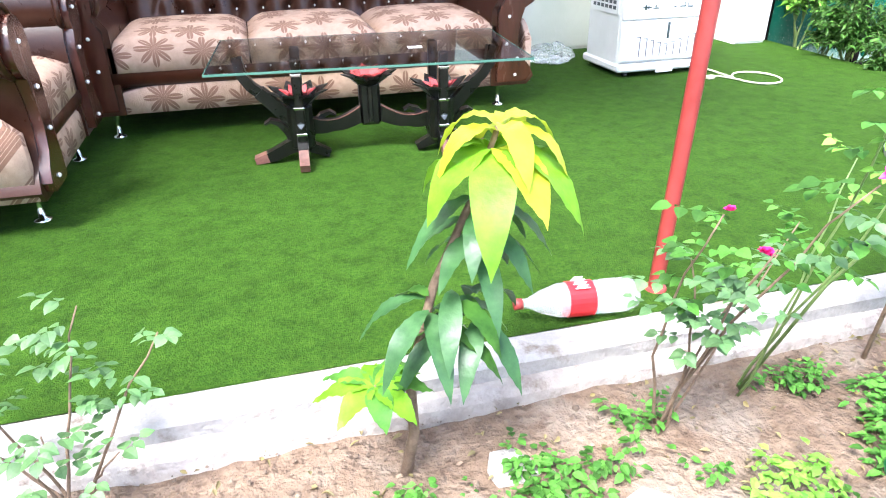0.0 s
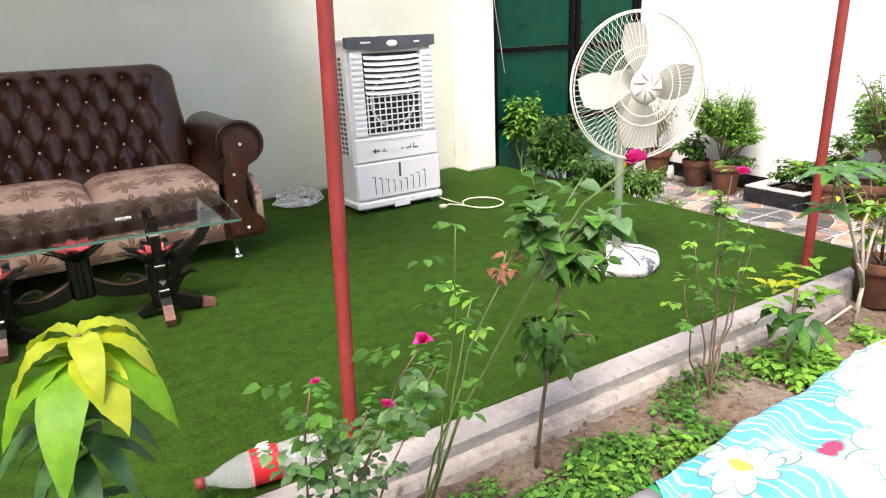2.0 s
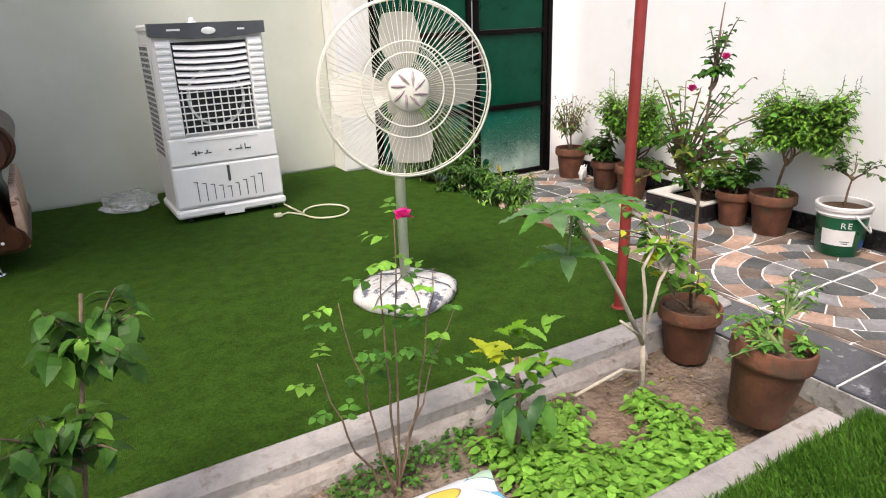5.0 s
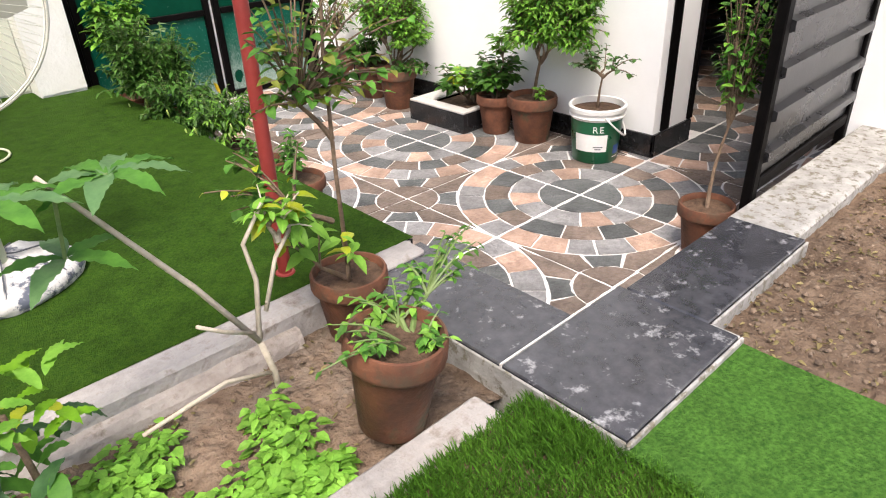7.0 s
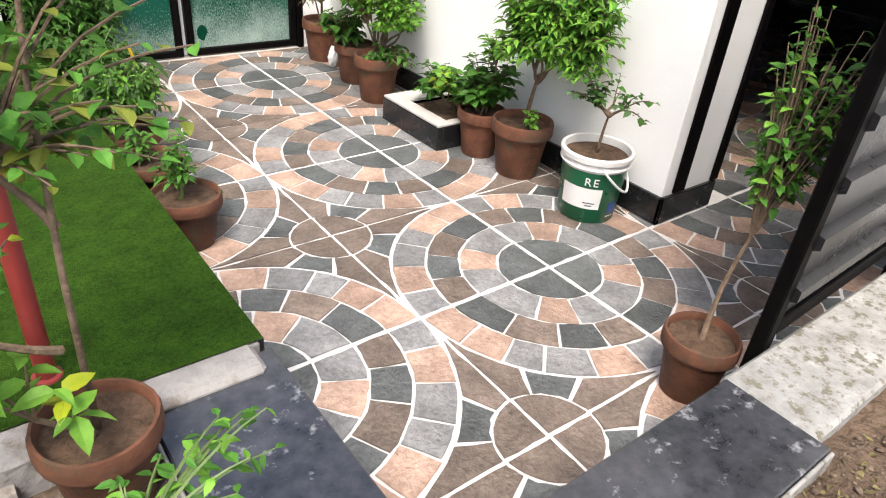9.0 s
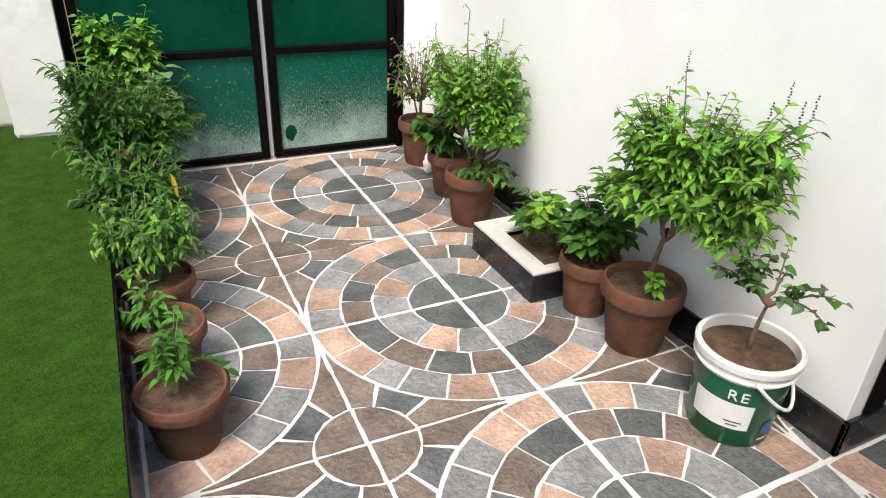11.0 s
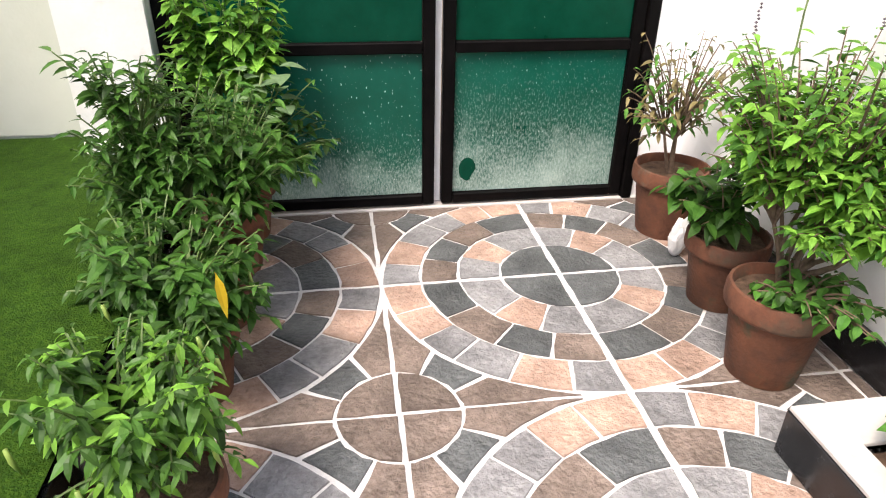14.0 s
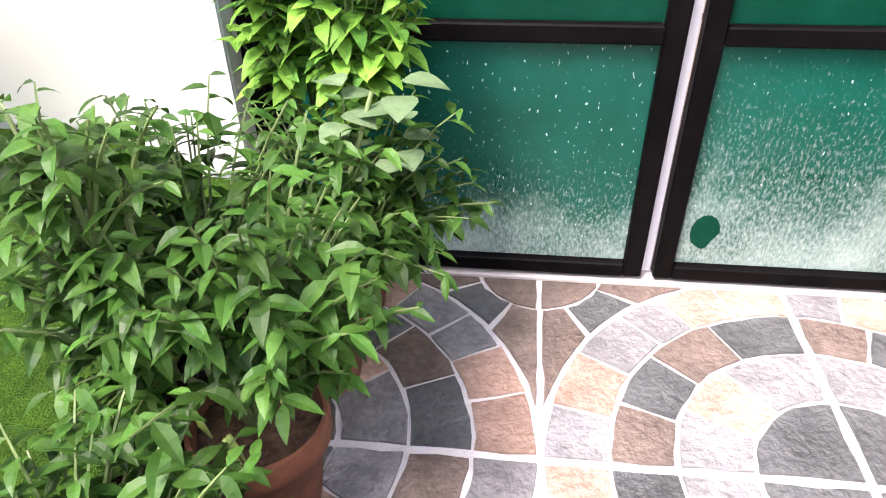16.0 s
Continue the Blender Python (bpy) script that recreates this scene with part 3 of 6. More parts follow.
def gate_leaf(x0, x1, lower, label):
    t = thing("gate_leaf", label, "gate", "steel gate leaves", at=pose(x0, GATE_Y, 0.0))
    w, h = x1 - x0, 1.9
    for a, b in ((0.0, 0.045), (w - 0.045, w)):
        part("stile", Shape().box(a, b, -0.02, 0.02, 0.02, h, 0.004), STEEL, t)
    for z in (0.02, 0.615, 1.24, h - 0.04):
        part("rail", Shape().box(0.046, w - 0.046, -0.022, 0.018, z, z + 0.04, 0.004), STEEL, t)
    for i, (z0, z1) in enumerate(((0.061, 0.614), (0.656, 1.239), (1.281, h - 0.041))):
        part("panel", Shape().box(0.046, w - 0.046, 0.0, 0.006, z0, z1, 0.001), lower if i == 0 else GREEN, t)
    return t


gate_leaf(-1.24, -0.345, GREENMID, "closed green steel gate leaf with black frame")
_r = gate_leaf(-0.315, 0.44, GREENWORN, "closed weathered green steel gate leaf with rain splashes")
_p = part("latch", Shape().box(0.03, 0.075, -0.045, -0.022, 1.05, 1.13, 0.006).tube([(0.05, -0.035, 1.05), (0.055, -0.04, 1.0), (0.05, -0.035, 0.95)], 0.008, 8), FOOTWOOD, _r, "rusty latch with hanging chain")
part("bare_patch", Shape().add([(0.055 + 0.05 + 0.035 * math.cos(a) * (1 if a < 4 else 0.6), -0.0012, 0.155 + 0.05 * math.sin(a)) for a in [k * 0.48 for k in range(13)]], [tuple(range(13))]), GREEN, _r)
_f = thing("gate_frame", "black steel gate frame with barred transom", "gate frame", kind="structure")
part("jamb", Shape().box(-1.288, -1.245, GATE_Y - 0.03, GATE_Y + 0.03, 0.0, 2.6, 0.004), STEEL, _f)
part("jamb", Shape().box(0.445, 0.49, GATE_Y - 0.03, GATE_Y + 0.03, 0.0, 2.6, 0.004), STEEL, _f)
part("lintel", Shape().box(-1.245, 0.445, GATE_Y - 0.03, GATE_Y + 0.03, 1.915, 1.95, 0.004), STEEL, _f)
part("lintel_strip", Shape().box(-1.245, 0.445, GATE_Y - 0.026, GATE_Y + 0.02, 1.952, 1.985, 0.003), RED, _f)
part("top_rail", Shape().box(-1.245, 0.445, GATE_Y - 0.03, GATE_Y + 0.03, 2.5, 2.54, 0.004), STEEL, _f)
for k in range(13):
    x = -1.16 + k * 0.125
    part("bar", Shape().box(x, x + 0.018, GATE_Y - 0.01, GATE_Y + 0.01, 1.987, 2.498, 0.003), STEEL, _f)
# off-white strip behind the joint imitates daylight coming through it
single("light_gap", Shape().box(-0.343, -0.318, GATE_Y + 0.012, GATE_Y + 0.018, 0.02, 1.9, 0.001), PLASTIC, "pale strip standing in for daylight between the gate leaves", kind="structure")
single("sill_gate", Shape().box(-1.29, EAST, GATE_Y - 0.03, GATE_Y + 0.3, -0.02, 0.011, 0.003), PLANTERTOP, "pale stone threshold of the gate", kind="structure")
single("wall_gate_side", Shape().box(0.492, EAST, GATE_Y - 0.02, GATE_Y + 0.2, 0.0, 3.4, 0.003), WHITE, "white plaster between gate and house wall", kind="structure")
single("wall_above_gate", Shape().box(-1.288, 0.49, GATE_Y, GATE_Y + 0.2, 2.62, 3.4, 0.003), WHITE, "white plaster above the gate", kind="structure")

# brick wall across the lane, seen through the transom
_bw = single("wall_brick", Shape().box(-4.0, 3.5, 5.6, 5.8, -0.05, 4.6), MORTAR, "orange brick wall across the lane", kind="structure")
_rows = Shape()
for j in range(46):
    for i in range(31):
        x = -4.0 + i * 0.24 + (j % 2) * 0.12
        if -2.4 < x < 2.6 and j * 0.08 > 1.4:
            _rows.box(x + 0.006, x + 0.232, 5.585 + 0.008 * ((i * 7 + j * 3) % 5) / 5, 5.6, j * 0.08 + 0.006, j * 0.08 + 0.072, 0)
part("bricks", _rows, BRICK, _bw)

# camera box on the gate pillar with its loose wire
_c = thing("cctv_camera", "small dark box camera fixed beside the gate", "camera", at=pose(-1.36, 2.86, 1.83, 0, 25, 30))
part("housing", Shape().box(-0.09, 0.09, -0.05, 0.05, -0.045, 0.045, 0.008), DARK, _c)
part("lens", Shape().lathe([(0.0, 0.012), (0.025, 0.012), (0.03, 0.0)], 14, m=pose(-0.04, -0.05, 0.0, 90, 0, 0)), PANEL, _c)
part("bracket", Shape().tube([(0.03, 0.0, 0.02), (0.07, 0.02, 0.07), (0.075, 0.06, 0.09)], 0.008, 8), STEEL, _c)
single("loose_wire", Shape().tube([(-1.345 + 0.2 * k / 14, 2.84 + 0.1 * (k / 14), 1.8 - 0.72 * (k / 14) + 0.015 * math.sin(k * 0.9)) for k in range(15)], 0.0018, 5), WHITEPLASTIC, "thin white wire hanging from the camera box", "wire")

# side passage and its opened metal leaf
# hall walls are coloured dark to stand for the shade inside
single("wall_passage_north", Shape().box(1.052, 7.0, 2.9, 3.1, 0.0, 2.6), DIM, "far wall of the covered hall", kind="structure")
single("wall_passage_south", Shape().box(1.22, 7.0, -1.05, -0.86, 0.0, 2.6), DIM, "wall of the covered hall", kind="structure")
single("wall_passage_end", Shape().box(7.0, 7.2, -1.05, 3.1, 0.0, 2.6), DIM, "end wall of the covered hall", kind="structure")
single("ceiling", Shape().box(1.05, 7.2, -1.05, 3.1, 2.6, 2.75), CONCRETE, "roof slab over the covered hall", kind="structure")
single("wall_passage_over", Shape().box(1.06, 1.2, -0.78, 0.02, 2.1, 2.598), WHITE, "lintel over the side passage", kind="structure")
single("door_frame", Shape().box(EAST + 0.06, EAST + 0.14, 0.004, 0.016, 0.135, 3.3, 0.003).box(1.0, 1.045, 0.0, 0.016, 0.135, 2.1, 0.003), STEEL, "black frame strip beside the passage", kind="structure")
_d = thing("passage_gate", "open dark grey steel gate leaf with ribbed sheet", "gate", at=pose(-0.13, -0.835, 0.02, 0, 0, 2.0))
for x in (0.0, 1.05):
    part("stile", Shape().box(x, x + 0.05, -0.02, 0.02, 0.0, 2.0, 0.005), STEEL, _d)
for z in (0.28, 1.96):
    part("rail", Shape().box(0.052, 1.048, -0.018, 0.018, z, z + 0.05, 0.005), STEEL, _d)
part("sheet", Shape().box(0.052, 1.048, -0.004, 0.002, 0.332, 1.958, 0.001), GLEAF, _d)
for k in range(10):
    z = 0.42 + k * 0.155
    part("rib", prism([(-0.004, z - 0.034), (-0.034, z - 0.02), (-0.034, z + 0.012), (-0.004, z + 0.022)], 0.054, 1.046, Matrix(((0, 1, 0, 0), (1, 0, 0, 0), (0, 0, 1, 0), (0, 0, 0, 1)))), GLEAF, _d)


# ---- sofa and armchair ----
def scroll_outline(n=22):
    """Front face of a rolled arm: a scroll on top of a curved, flaring stem (x across, z up)."""
    pts = []
    for k in range(n):
        a = radians(-70) + radians(285) * k / (n - 1)
        pts.append((0.035 + 0.118 * math.cos(a), 0.622 + 0.108 * math.sin(a)))
    for x, z in ((-0.10, 0.50), (-0.10, 0.30), (-0.10, 0.12), (0.10, 0.12), (0.135, 0.16), (0.115, 0.21), (0.06, 0.26), (0.035, 0.34), (0.045, 0.44)):
        pts.append((x, z))
    return pts


def tufted(w, h, cols, rows):
    """A buttoned back: soft lozenges between staggered buttons, smooth rounded shoulders, pleats at the foot."""
    s = Shape()
    nx, nz = cols * 12, rows * 13
    for j in range(nz + 1):
        for i in range(nx + 1):
            u, v = i / nx, j / nz
            cu, cv = u * cols, v * rows - 0.5
            d = 9.0
            for r in (math.floor(cv), math.floor(cv) + 1):
                if 0 <= r < rows:
                    c = round(cu - 0.5 * (r % 2)) + 0.5 * (r % 2)
                    if 0.5 < c < cols - 0.5:
                        d = min(d, math.hypot((cu - c) * w / cols, (cv - r) * h / rows))
            crease = min(abs((cu + cv / 2 + 0.5) % 1 - 0.5), abs((cu - cv / 2 + 0.5) % 1 - 0.5)) if v > 0.1 else abs((cu + 0.5) % 1 - 0.5)
            field = min(1, max(0, (min(u, 1 - u) - 0.07) / 0.03)) * min(1, max(0, (0.97 - v) / 0.07))
            p = 0.07 - field * (0.050 * math.exp(-(d / 0.034) ** 1.1) + 0.030 * math.exp(-(crease / 0.10) ** 1.0)) + 0.006 * noise.noise((u * 9, v * 5, cols))
            rim = min(1, min(u, 1 - u) / 0.045, (1 - v) / 0.09)
            p *= math.sqrt(max(0, 1 - (1 - rim) ** 2))
            shoulder = max(0, (abs(u - 0.5) - 0.43) / 0.07)
            z = v * h * (1 - 0.11 * shoulder ** 2.6)
            s.v.append(((u - 0.5) * w * (1 - 0.02 * v * v), -p + 0.11 * v, z))
    for j in range(nz):
        for i in range(nx):
            a = j * (nx + 1) + i
            s.f.append((a, a + 1, a + nx + 2, a + nx + 1))
    return s


def cushion(x0, x1, y0, y1, z0, z1, puff=0.03):
    s, n = Shape(), 14
    for top in (1, 0):
        for j in range(n + 1):
            for i in range(n + 1):
                u, v = i / n, j / n
                e = min(1, min(u, 1 - u) * n / 2) * min(1, min(v, 1 - v) * n / 2)
                z = z0 + (z1 - z0) * (0.74 + 0.26 * e ** 0.5) + puff * math.sin(math.pi * u) * math.sin(math.pi * v) if top else z0
                s.v.append((x0 + (x1 - x0) * u, y0 + (y1 - y0) * v, z))
    m = (n + 1) ** 2
    for j in range(n):
        for i in range(n):
            a = j * (n + 1) + i
            s.f += [(a, a + 1, a + n + 2, a + n + 1), (a + m, a + m + n + 1, a + m + n + 2, a + m + 1)]
    ring = [i for i in range(n + 1)] + [(j + 1) * (n + 1) - 1 for j in range(1, n + 1)] + [n * (n + 1) + i for i in range(n - 1, -1, -1)] + [j * (n + 1) for j in range(n - 1, 0, -1)]
    for k, a in enumerate(ring):
        b = ring[(k + 1) % len(ring)]
        s.f.append((a, a + m, b + m, b))
    return s


def sofa(width, seats, name, label, category, at):
    """Faces -y; the middle of its front edge at the origin."""
    t = thing(name, label, category, "brown sofa set", at=at)
    h = width / 2
    inner = width - 0.42
    part("plinth", Shape().box(-h + 0.12, h - 0.12, 0.10, 0.80, 0.11, 0.20, 0.01), LEATHERCREASE, t)
    part("front_panel", cushion(-h + 0.21, h - 0.21, 0.055, 0.12, 0.12, 0.25, 0.0), DAMASK, t, "patterned tan fabric front", smooth=True)
    part("front_roll", Shape().tube([(-h + 0.2, 0.09, 0.285), (h - 0.2, 0.09, 0.285)], 0.052, 14), LEATHER, t, smooth=True)
    w = inner / seats
    for k in range(seats):
        x = -inner / 2 + k * w
        part("seat_cushion", cushion(x + 0.003, x + w - 0.003, 0.045, 0.66, 0.30, 0.465, 0.022), DAMASK, t, "tan leaf-patterned seat cushion", smooth=True)
    cols, rows = max(4, round(inner / 0.142)), 5
    part("tufted_back", tufted(inner - 0.03, 0.60, cols, rows), LEATHER, t, "deep-buttoned brown leatherette back", smooth=True, m=pose(0, 0.66, 0.42, 0, 0, 0))
    auto_smooth(part("back_shell", prism([(0.64, 0.12), (0.68, 0.45), (0.77, 0.96), (0.80, 0.99), (0.85, 0.985), (0.88, 0.94), (0.80, 0.12)], -h + 0.30, h - 0.30, Matrix(((0, 1, 0, 0), (1, 0, 0, 0), (0, 0, 1, 0), (0, 0, 0, 1)))), LEATHER, t))
    for side in (-1, 1):
        xb = side * (inner / 2 - 0.075)
        part("back_bolster", Shape().tube([(xb + side * 0.02, 0.73, 0.40), (xb + side * 0.015, 0.77, 0.70), (xb, 0.80, 0.88), (xb - side * 0.03, 0.81, 0.945), (xb - side * 0.1, 0.82, 0.975)], [0.05, 0.055, 0.05, 0.045, 0.04], 12), LEATHER, t, smooth=True)
    part("back_roll", Shape().tube([(-inner / 2 + 0.15, 0.82, 0.978), (inner / 2 - 0.15, 0.82, 0.978)], 0.04, 12), LEATHER, t, smooth=True)
    for r in range(rows):
        for c in range(cols + (r + 1) % 2):
            u, v = (c + 0.5 * (r % 2)) / cols, (r + 0.5) / rows
            if 0.5 / cols < u < 1 - 0.5 / cols:
                part("button", Shape().lathe([(0.0, 0.008), (0.0055, 0.006), (0.007, 0.0)], 8, m=pose((u - 0.5) * (inner - 0.03) * (1 - 0.02 * v * v), 0.656 + 0.11 * v, 0.42 + 0.60 * v, 100, 0, 0)), STUD, t)
    for side in (1, -1):
        base = h - 0.135
        out = [(side * (base + x), z) for x, z in scroll_outline()]
        if side < 0:
            out = out[::-1]
        small = [(side * base + (x - side * base) * 0.97, 0.41 + (z - 0.41) * 0.985) for x, z in out]
        arm = part("arm", prism(out, 0.045, 0.80), LEATHER, t)
        auto_smooth(arm)
        face = part("arm_front", prism([(side * (base + 0.012) + (x - side * (base + 0.012)) * 0.8, 0.40 + (z - 0.40) * 0.92) for x, z in small], 0.012, 0.046), WOOD, arm, "dark varnished wooden scroll")
        auto_smooth(face)
        part("piping", Shape().tube([(x, 0.046, z) for x, z in out[:22]] if side > 0 else [(x, 0.046, z) for x, z in out[-22:]], 0.012, 8), LEATHER, arm, smooth=True)
        for z, dx in ((0.62, 0.03), (0.47, -0.02), (0.33, -0.03), (0.18, 0.02)):
            part("stud", Shape().lathe([(0.0, 0.008), (0.006, 0.006), (0.009, 0.0)], 8, m=pose(side * (base + dx), 0.012, z, 90, 0, 0)), STUD, arm)
        part("side_panel", cushion(side * h - 0.05 if side > 0 else -h + 0.012, side * h - 0.012 if side > 0 else -h + 0.05, 0.06, 0.79, 0.13, 0.43, 0.0), DAMASK, t, "patterned tan fabric side", smooth=True)
        for y in (0.12, 0.72):
            part("leg", Shape().lathe([(0.03, 0.0), (0.03, 0.006), (0.012, 0.012), (0.009, 0.07), (0.018, 0.105), (0.018, 0.122)], 14, m=pose(side * (h - 0.17), y, 0.0)), CHROME, t, "chrome leg with round foot", smooth=True)
    return t


sofa(2.24, 3, "sofa", "dark brown button-tufted sofa with tan patterned cushions", "sofa", pose(-4.745, 1.76, TOP + 0.004))
sofa(0.98, 1, "armchair", "brown armchair with tan patterned seat and wooden scrolls", "armchair", pose(-5.70, 1.27, TOP + 0.004, 0, 0, 90))

# ---- glass table ----
_t = thing("coffee_table", "glass coffee table on a black carved wooden base", "table", at=pose(-4.57, 1.36, TOP + 0.004, 0, 0, -4))
_g = part("glass_top", Shape().box(-0.62, 0.62, -0.34, 0.34, 0.432, 0.442, 0.003), GLASS, _t, "clear greenish glass top")
_g.visible_shadow = False
for a, b, c, d in ((-0.62, 0.62, -0.3425, -0.3405), (-0.62, 0.62, 0.3405, 0.3425), (-0.6225, -0.6205, -0.34, 0.34), (0.6205, 0.6225, -0.34, 0.34)):
    part("edge", Shape().box(a, b, c, d, 0.4325, 0.4415, 0), GLASSEDGE, _g)
_hub = part("hub", Shape().box(-0.045, 0.045, -0.02, 0.06, 0.115, 0.30, 0.012).box(-0.012, 0.012, -0.032, -0.018, 0.13, 0.29, 0.005), BLACKWOOD, _t)


def petals(n, r, length, width, z, lift, m):
    s = Shape()
    for k in range(n):
        a = 2 * math.pi * k / n
        q = m @ pose(0, 0, z, 0, 0, math.degrees(a))
        s.add([(r, -width / 2, 0), (r + length * 0.55, -width / 2, lift * 0.8), (r + length, 0, lift), (r + length * 0.55, width / 2, lift * 0.8), (r, width / 2, 0),
               (r, -width / 2, -0.008), (r + length * 0.55, -width / 2, lift * 0.8 - 0.012), (r + length, 0, lift - 0.004), (r + length * 0.55, width / 2, lift * 0.8 - 0.012), (r, width / 2, -0.008)],
              [(0, 1, 2, 3, 4), (9, 8, 7, 6, 5), (0, 5, 6, 1), (1, 6, 7, 2), (2, 7, 8, 3), (3, 8, 9, 4)], q)
    return s


def band(line, w0, w1):
    """Outline of a curved board: a line of (x, z) given a width that runs from w0 to w1."""
    left, right, n = [], [], len(line)
    for i, (x, z) in enumerate(line):
        ax, az = line[max(i - 1, 0)]
        bx, bz = line[min(i + 1, n - 1)]
        d = math.hypot(bx - ax, bz - az)
        w = (w0 + (w1 - w0) * i / (n - 1)) / 2
        left.append((x - (bz - az) / d * w, z + (bx - ax) / d * w))
        right.append((x + (bz - az) / d * w, z - (bx - ax) / d * w))
    return left + right[::-1]


SIDEWAYS = Matrix(((0, 1, 0, 0), (1, 0, 0, 0), (0, 0, 1, 0), (0, 0, 0, 1)))
part("petals", petals(9, 0.04, 0.085, 0.05, 0.295, 0.05, pose(0, 0.02, 0)), BLACKWOOD, _hub)
part("flower", petals(7, 0.012, 0.075, 0.042, 0.31, 0.04, pose(0, 0.02, 0)), REDWOOD, _hub, "red painted carved flower")
for side in (-1, 1):
    px = side * 0.30
    ped = part("pedestal", Shape().box(px - 0.052, px + 0.052, -0.11, 0.0, 0.05, 0.25, 0.016), BLACKWOOD, _t)
    arch = [(side * (0.045 + (0.23) * k / 8), 0.205 - 0.035 * math.sin(math.pi * k / 8) - 0.03 * k / 8) for k in range(9)]
    part("stretcher", prism(arch + [(x, z - 0.05 - 0.022 * abs(k - 4) / 4) for k, (x, z) in list(enumerate(arch))[::-1]], -0.035, 0.005), BLACKWOOD, _t, "black arched board with rubbed edges")
    part("stretcher_edge", Shape().tube([(x, -0.034, z) for x, z in arch], 0.0022, 5), FOOTWOOD, _t)
    part("front_post", Shape().box(px - 0.02, px + 0.02, -0.15, -0.112, 0.07, 0.432, 0.006), BLACKWOOD, ped)
    for z in (0.125, 0.235, 0.37):
        part("collar", Shape().box(px - 0.0225, px + 0.0225, -0.153, -0.11, z, z + 0.014, 0.004), CHROME, ped, "chipped silver collar")
    part("diamond_carving", Shape().add([(px - 0.016, -0.1515, 0.178), (px, -0.158, 0.158), (px + 0.016, -0.1515, 0.178), (px, -0.156, 0.19)], [(0, 1, 2), (0, 2, 3)]), PANEL, ped)
    part("rear_post", Shape().box(px - 0.02, px + 0.02, 0.10, 0.138, 0.07, 0.432, 0.006), BLACKWOOD, ped)
    part("cross_board", prism(band([(-0.12, 0.19), (-0.05, 0.16), (0.03, 0.16), (0.11, 0.19)], 0.06, 0.06), px - 0.018, px + 0.018, SIDEWAYS), BLACKWOOD, ped)
    part("side_arm", prism(band([(px + side * q, z) for q, z in ((0.03, 0.17), (0.075, 0.215), (0.12, 0.265), (0.155, 0.30))], 0.055, 0.05), -0.085, -0.035), BLACKWOOD, ped)
    part("side_arm_tip", prism(band([(px + side * q, z) for q, z in ((0.14, 0.285), (0.185, 0.325), (0.215, 0.37), (0.225, 0.432))], 0.042, 0.04), -0.08, -0.04), BLACKWOOD, ped)
    part("leaf_collar", petals(8, 0.035, 0.10, 0.055, 0.24, 0.07, pose(px, -0.06, 0, 0, 0, 20)), BLACKWOOD, ped)
    part("red_bud", petals(6, 0.010, 0.065, 0.034, 0.252, 0.055, pose(px, -0.06, 0)), REDWOOD, ped)
    for q, y in ((1, -0.06), (-1, 0.02)):
        part("side_leaf", prism(band([(px + side * q * a, z) for a, z in ((0.035, 0.08), (0.06, 0.13), (0.09, 0.165), (0.125, 0.178), (0.15, 0.165))], 0.035, 0.006), y - 0.022, y + 0.022), BLACKWOOD, ped)
    part("foot", prism(band([(px + side * q, z) for q, z in ((0.0, 0.085), (0.06, 0.062), (0.12, 0.035), (0.15, 0.026))], 0.06, 0.04), -0.10, -0.05), BLACKWOOD, ped)
    part("foot_tip", prism(band([(px + side * q, z) for q, z in ((0.15, 0.026), (0.18, 0.019), (0.205, 0.014))], 0.04, 0.026), -0.10, -0.05), FOOTWOOD, ped, "worn reddish foot")
    part("foot", prism(band([(px - side * q, z) for q, z in ((0.0, 0.07), (0.06, 0.045), (0.11, 0.022))], 0.05, 0.03), -0.09, -0.05), BLACKWOOD, ped)
    part("foot", prism(band([(-0.10, 0.09), (-0.15, 0.075), (-0.175, 0.06)], 0.06, 0.05), px - 0.022, px + 0.022, SIDEWAYS), BLACKWOOD, ped)
    part("foot_tip", prism(band([(-0.165, 0.066), (-0.21, 0.036), (-0.245, 0.02)], 0.05, 0.036), px - 0.02, px + 0.02, SIDEWAYS), FOOTWOOD, ped, "worn reddish foot")
    part("foot", prism(band([(0.10, 0.09), (0.16, 0.055), (0.22, 0.02)], 0.05, 0.032), px - 0.022, px + 0.022, SIDEWAYS), BLACKWOOD, ped)
_s = part("sticker", Shape().box(0.17, 0.23, -0.05, -0.012, 0.4425, 0.4435, 0), PLASTIC, _t, "white paper sticker on the glass")
part("bars", Shape().box(0.175, 0.225, -0.045, -0.036, 0.4437, 0.4441, 0).box(0.175, 0.21, -0.028, -0.022, 0.4437, 0.4441, 0), INK, _s)

# ---- air cooler ----
_k = thing("air_cooler", "white plastic desert air cooler with louvres and grille", "air cooler", at=pose(-2.585, 2.205, TOP + 0.036, -1.0, 0, 0.5))
W = 0.312
_b = part("body", Shape().box(-W, W, 0.03, 0.44, 0.0, 1.04, 0.015), PLASTIC, _k)
part("base_skirt", Shape().box(-W - 0.014, W + 0.014, -0.012, 0.46, 0.0, 0.05, 0.012).box(-0.06, 0.06, -0.013, -0.008, -0.012, 0.02, 0.004), PLASTIC, _k)
part("tank_front", Shape().box(-W - 0.005, W + 0.005, -0.005, 0.028, 0.062, 0.30, 0.01), PLASTIC, _k)
part("middle_front", Shape().box(-W, W, 0.0, 0.028, 0.305, 0.465, 0.01), PLASTIC, _k)
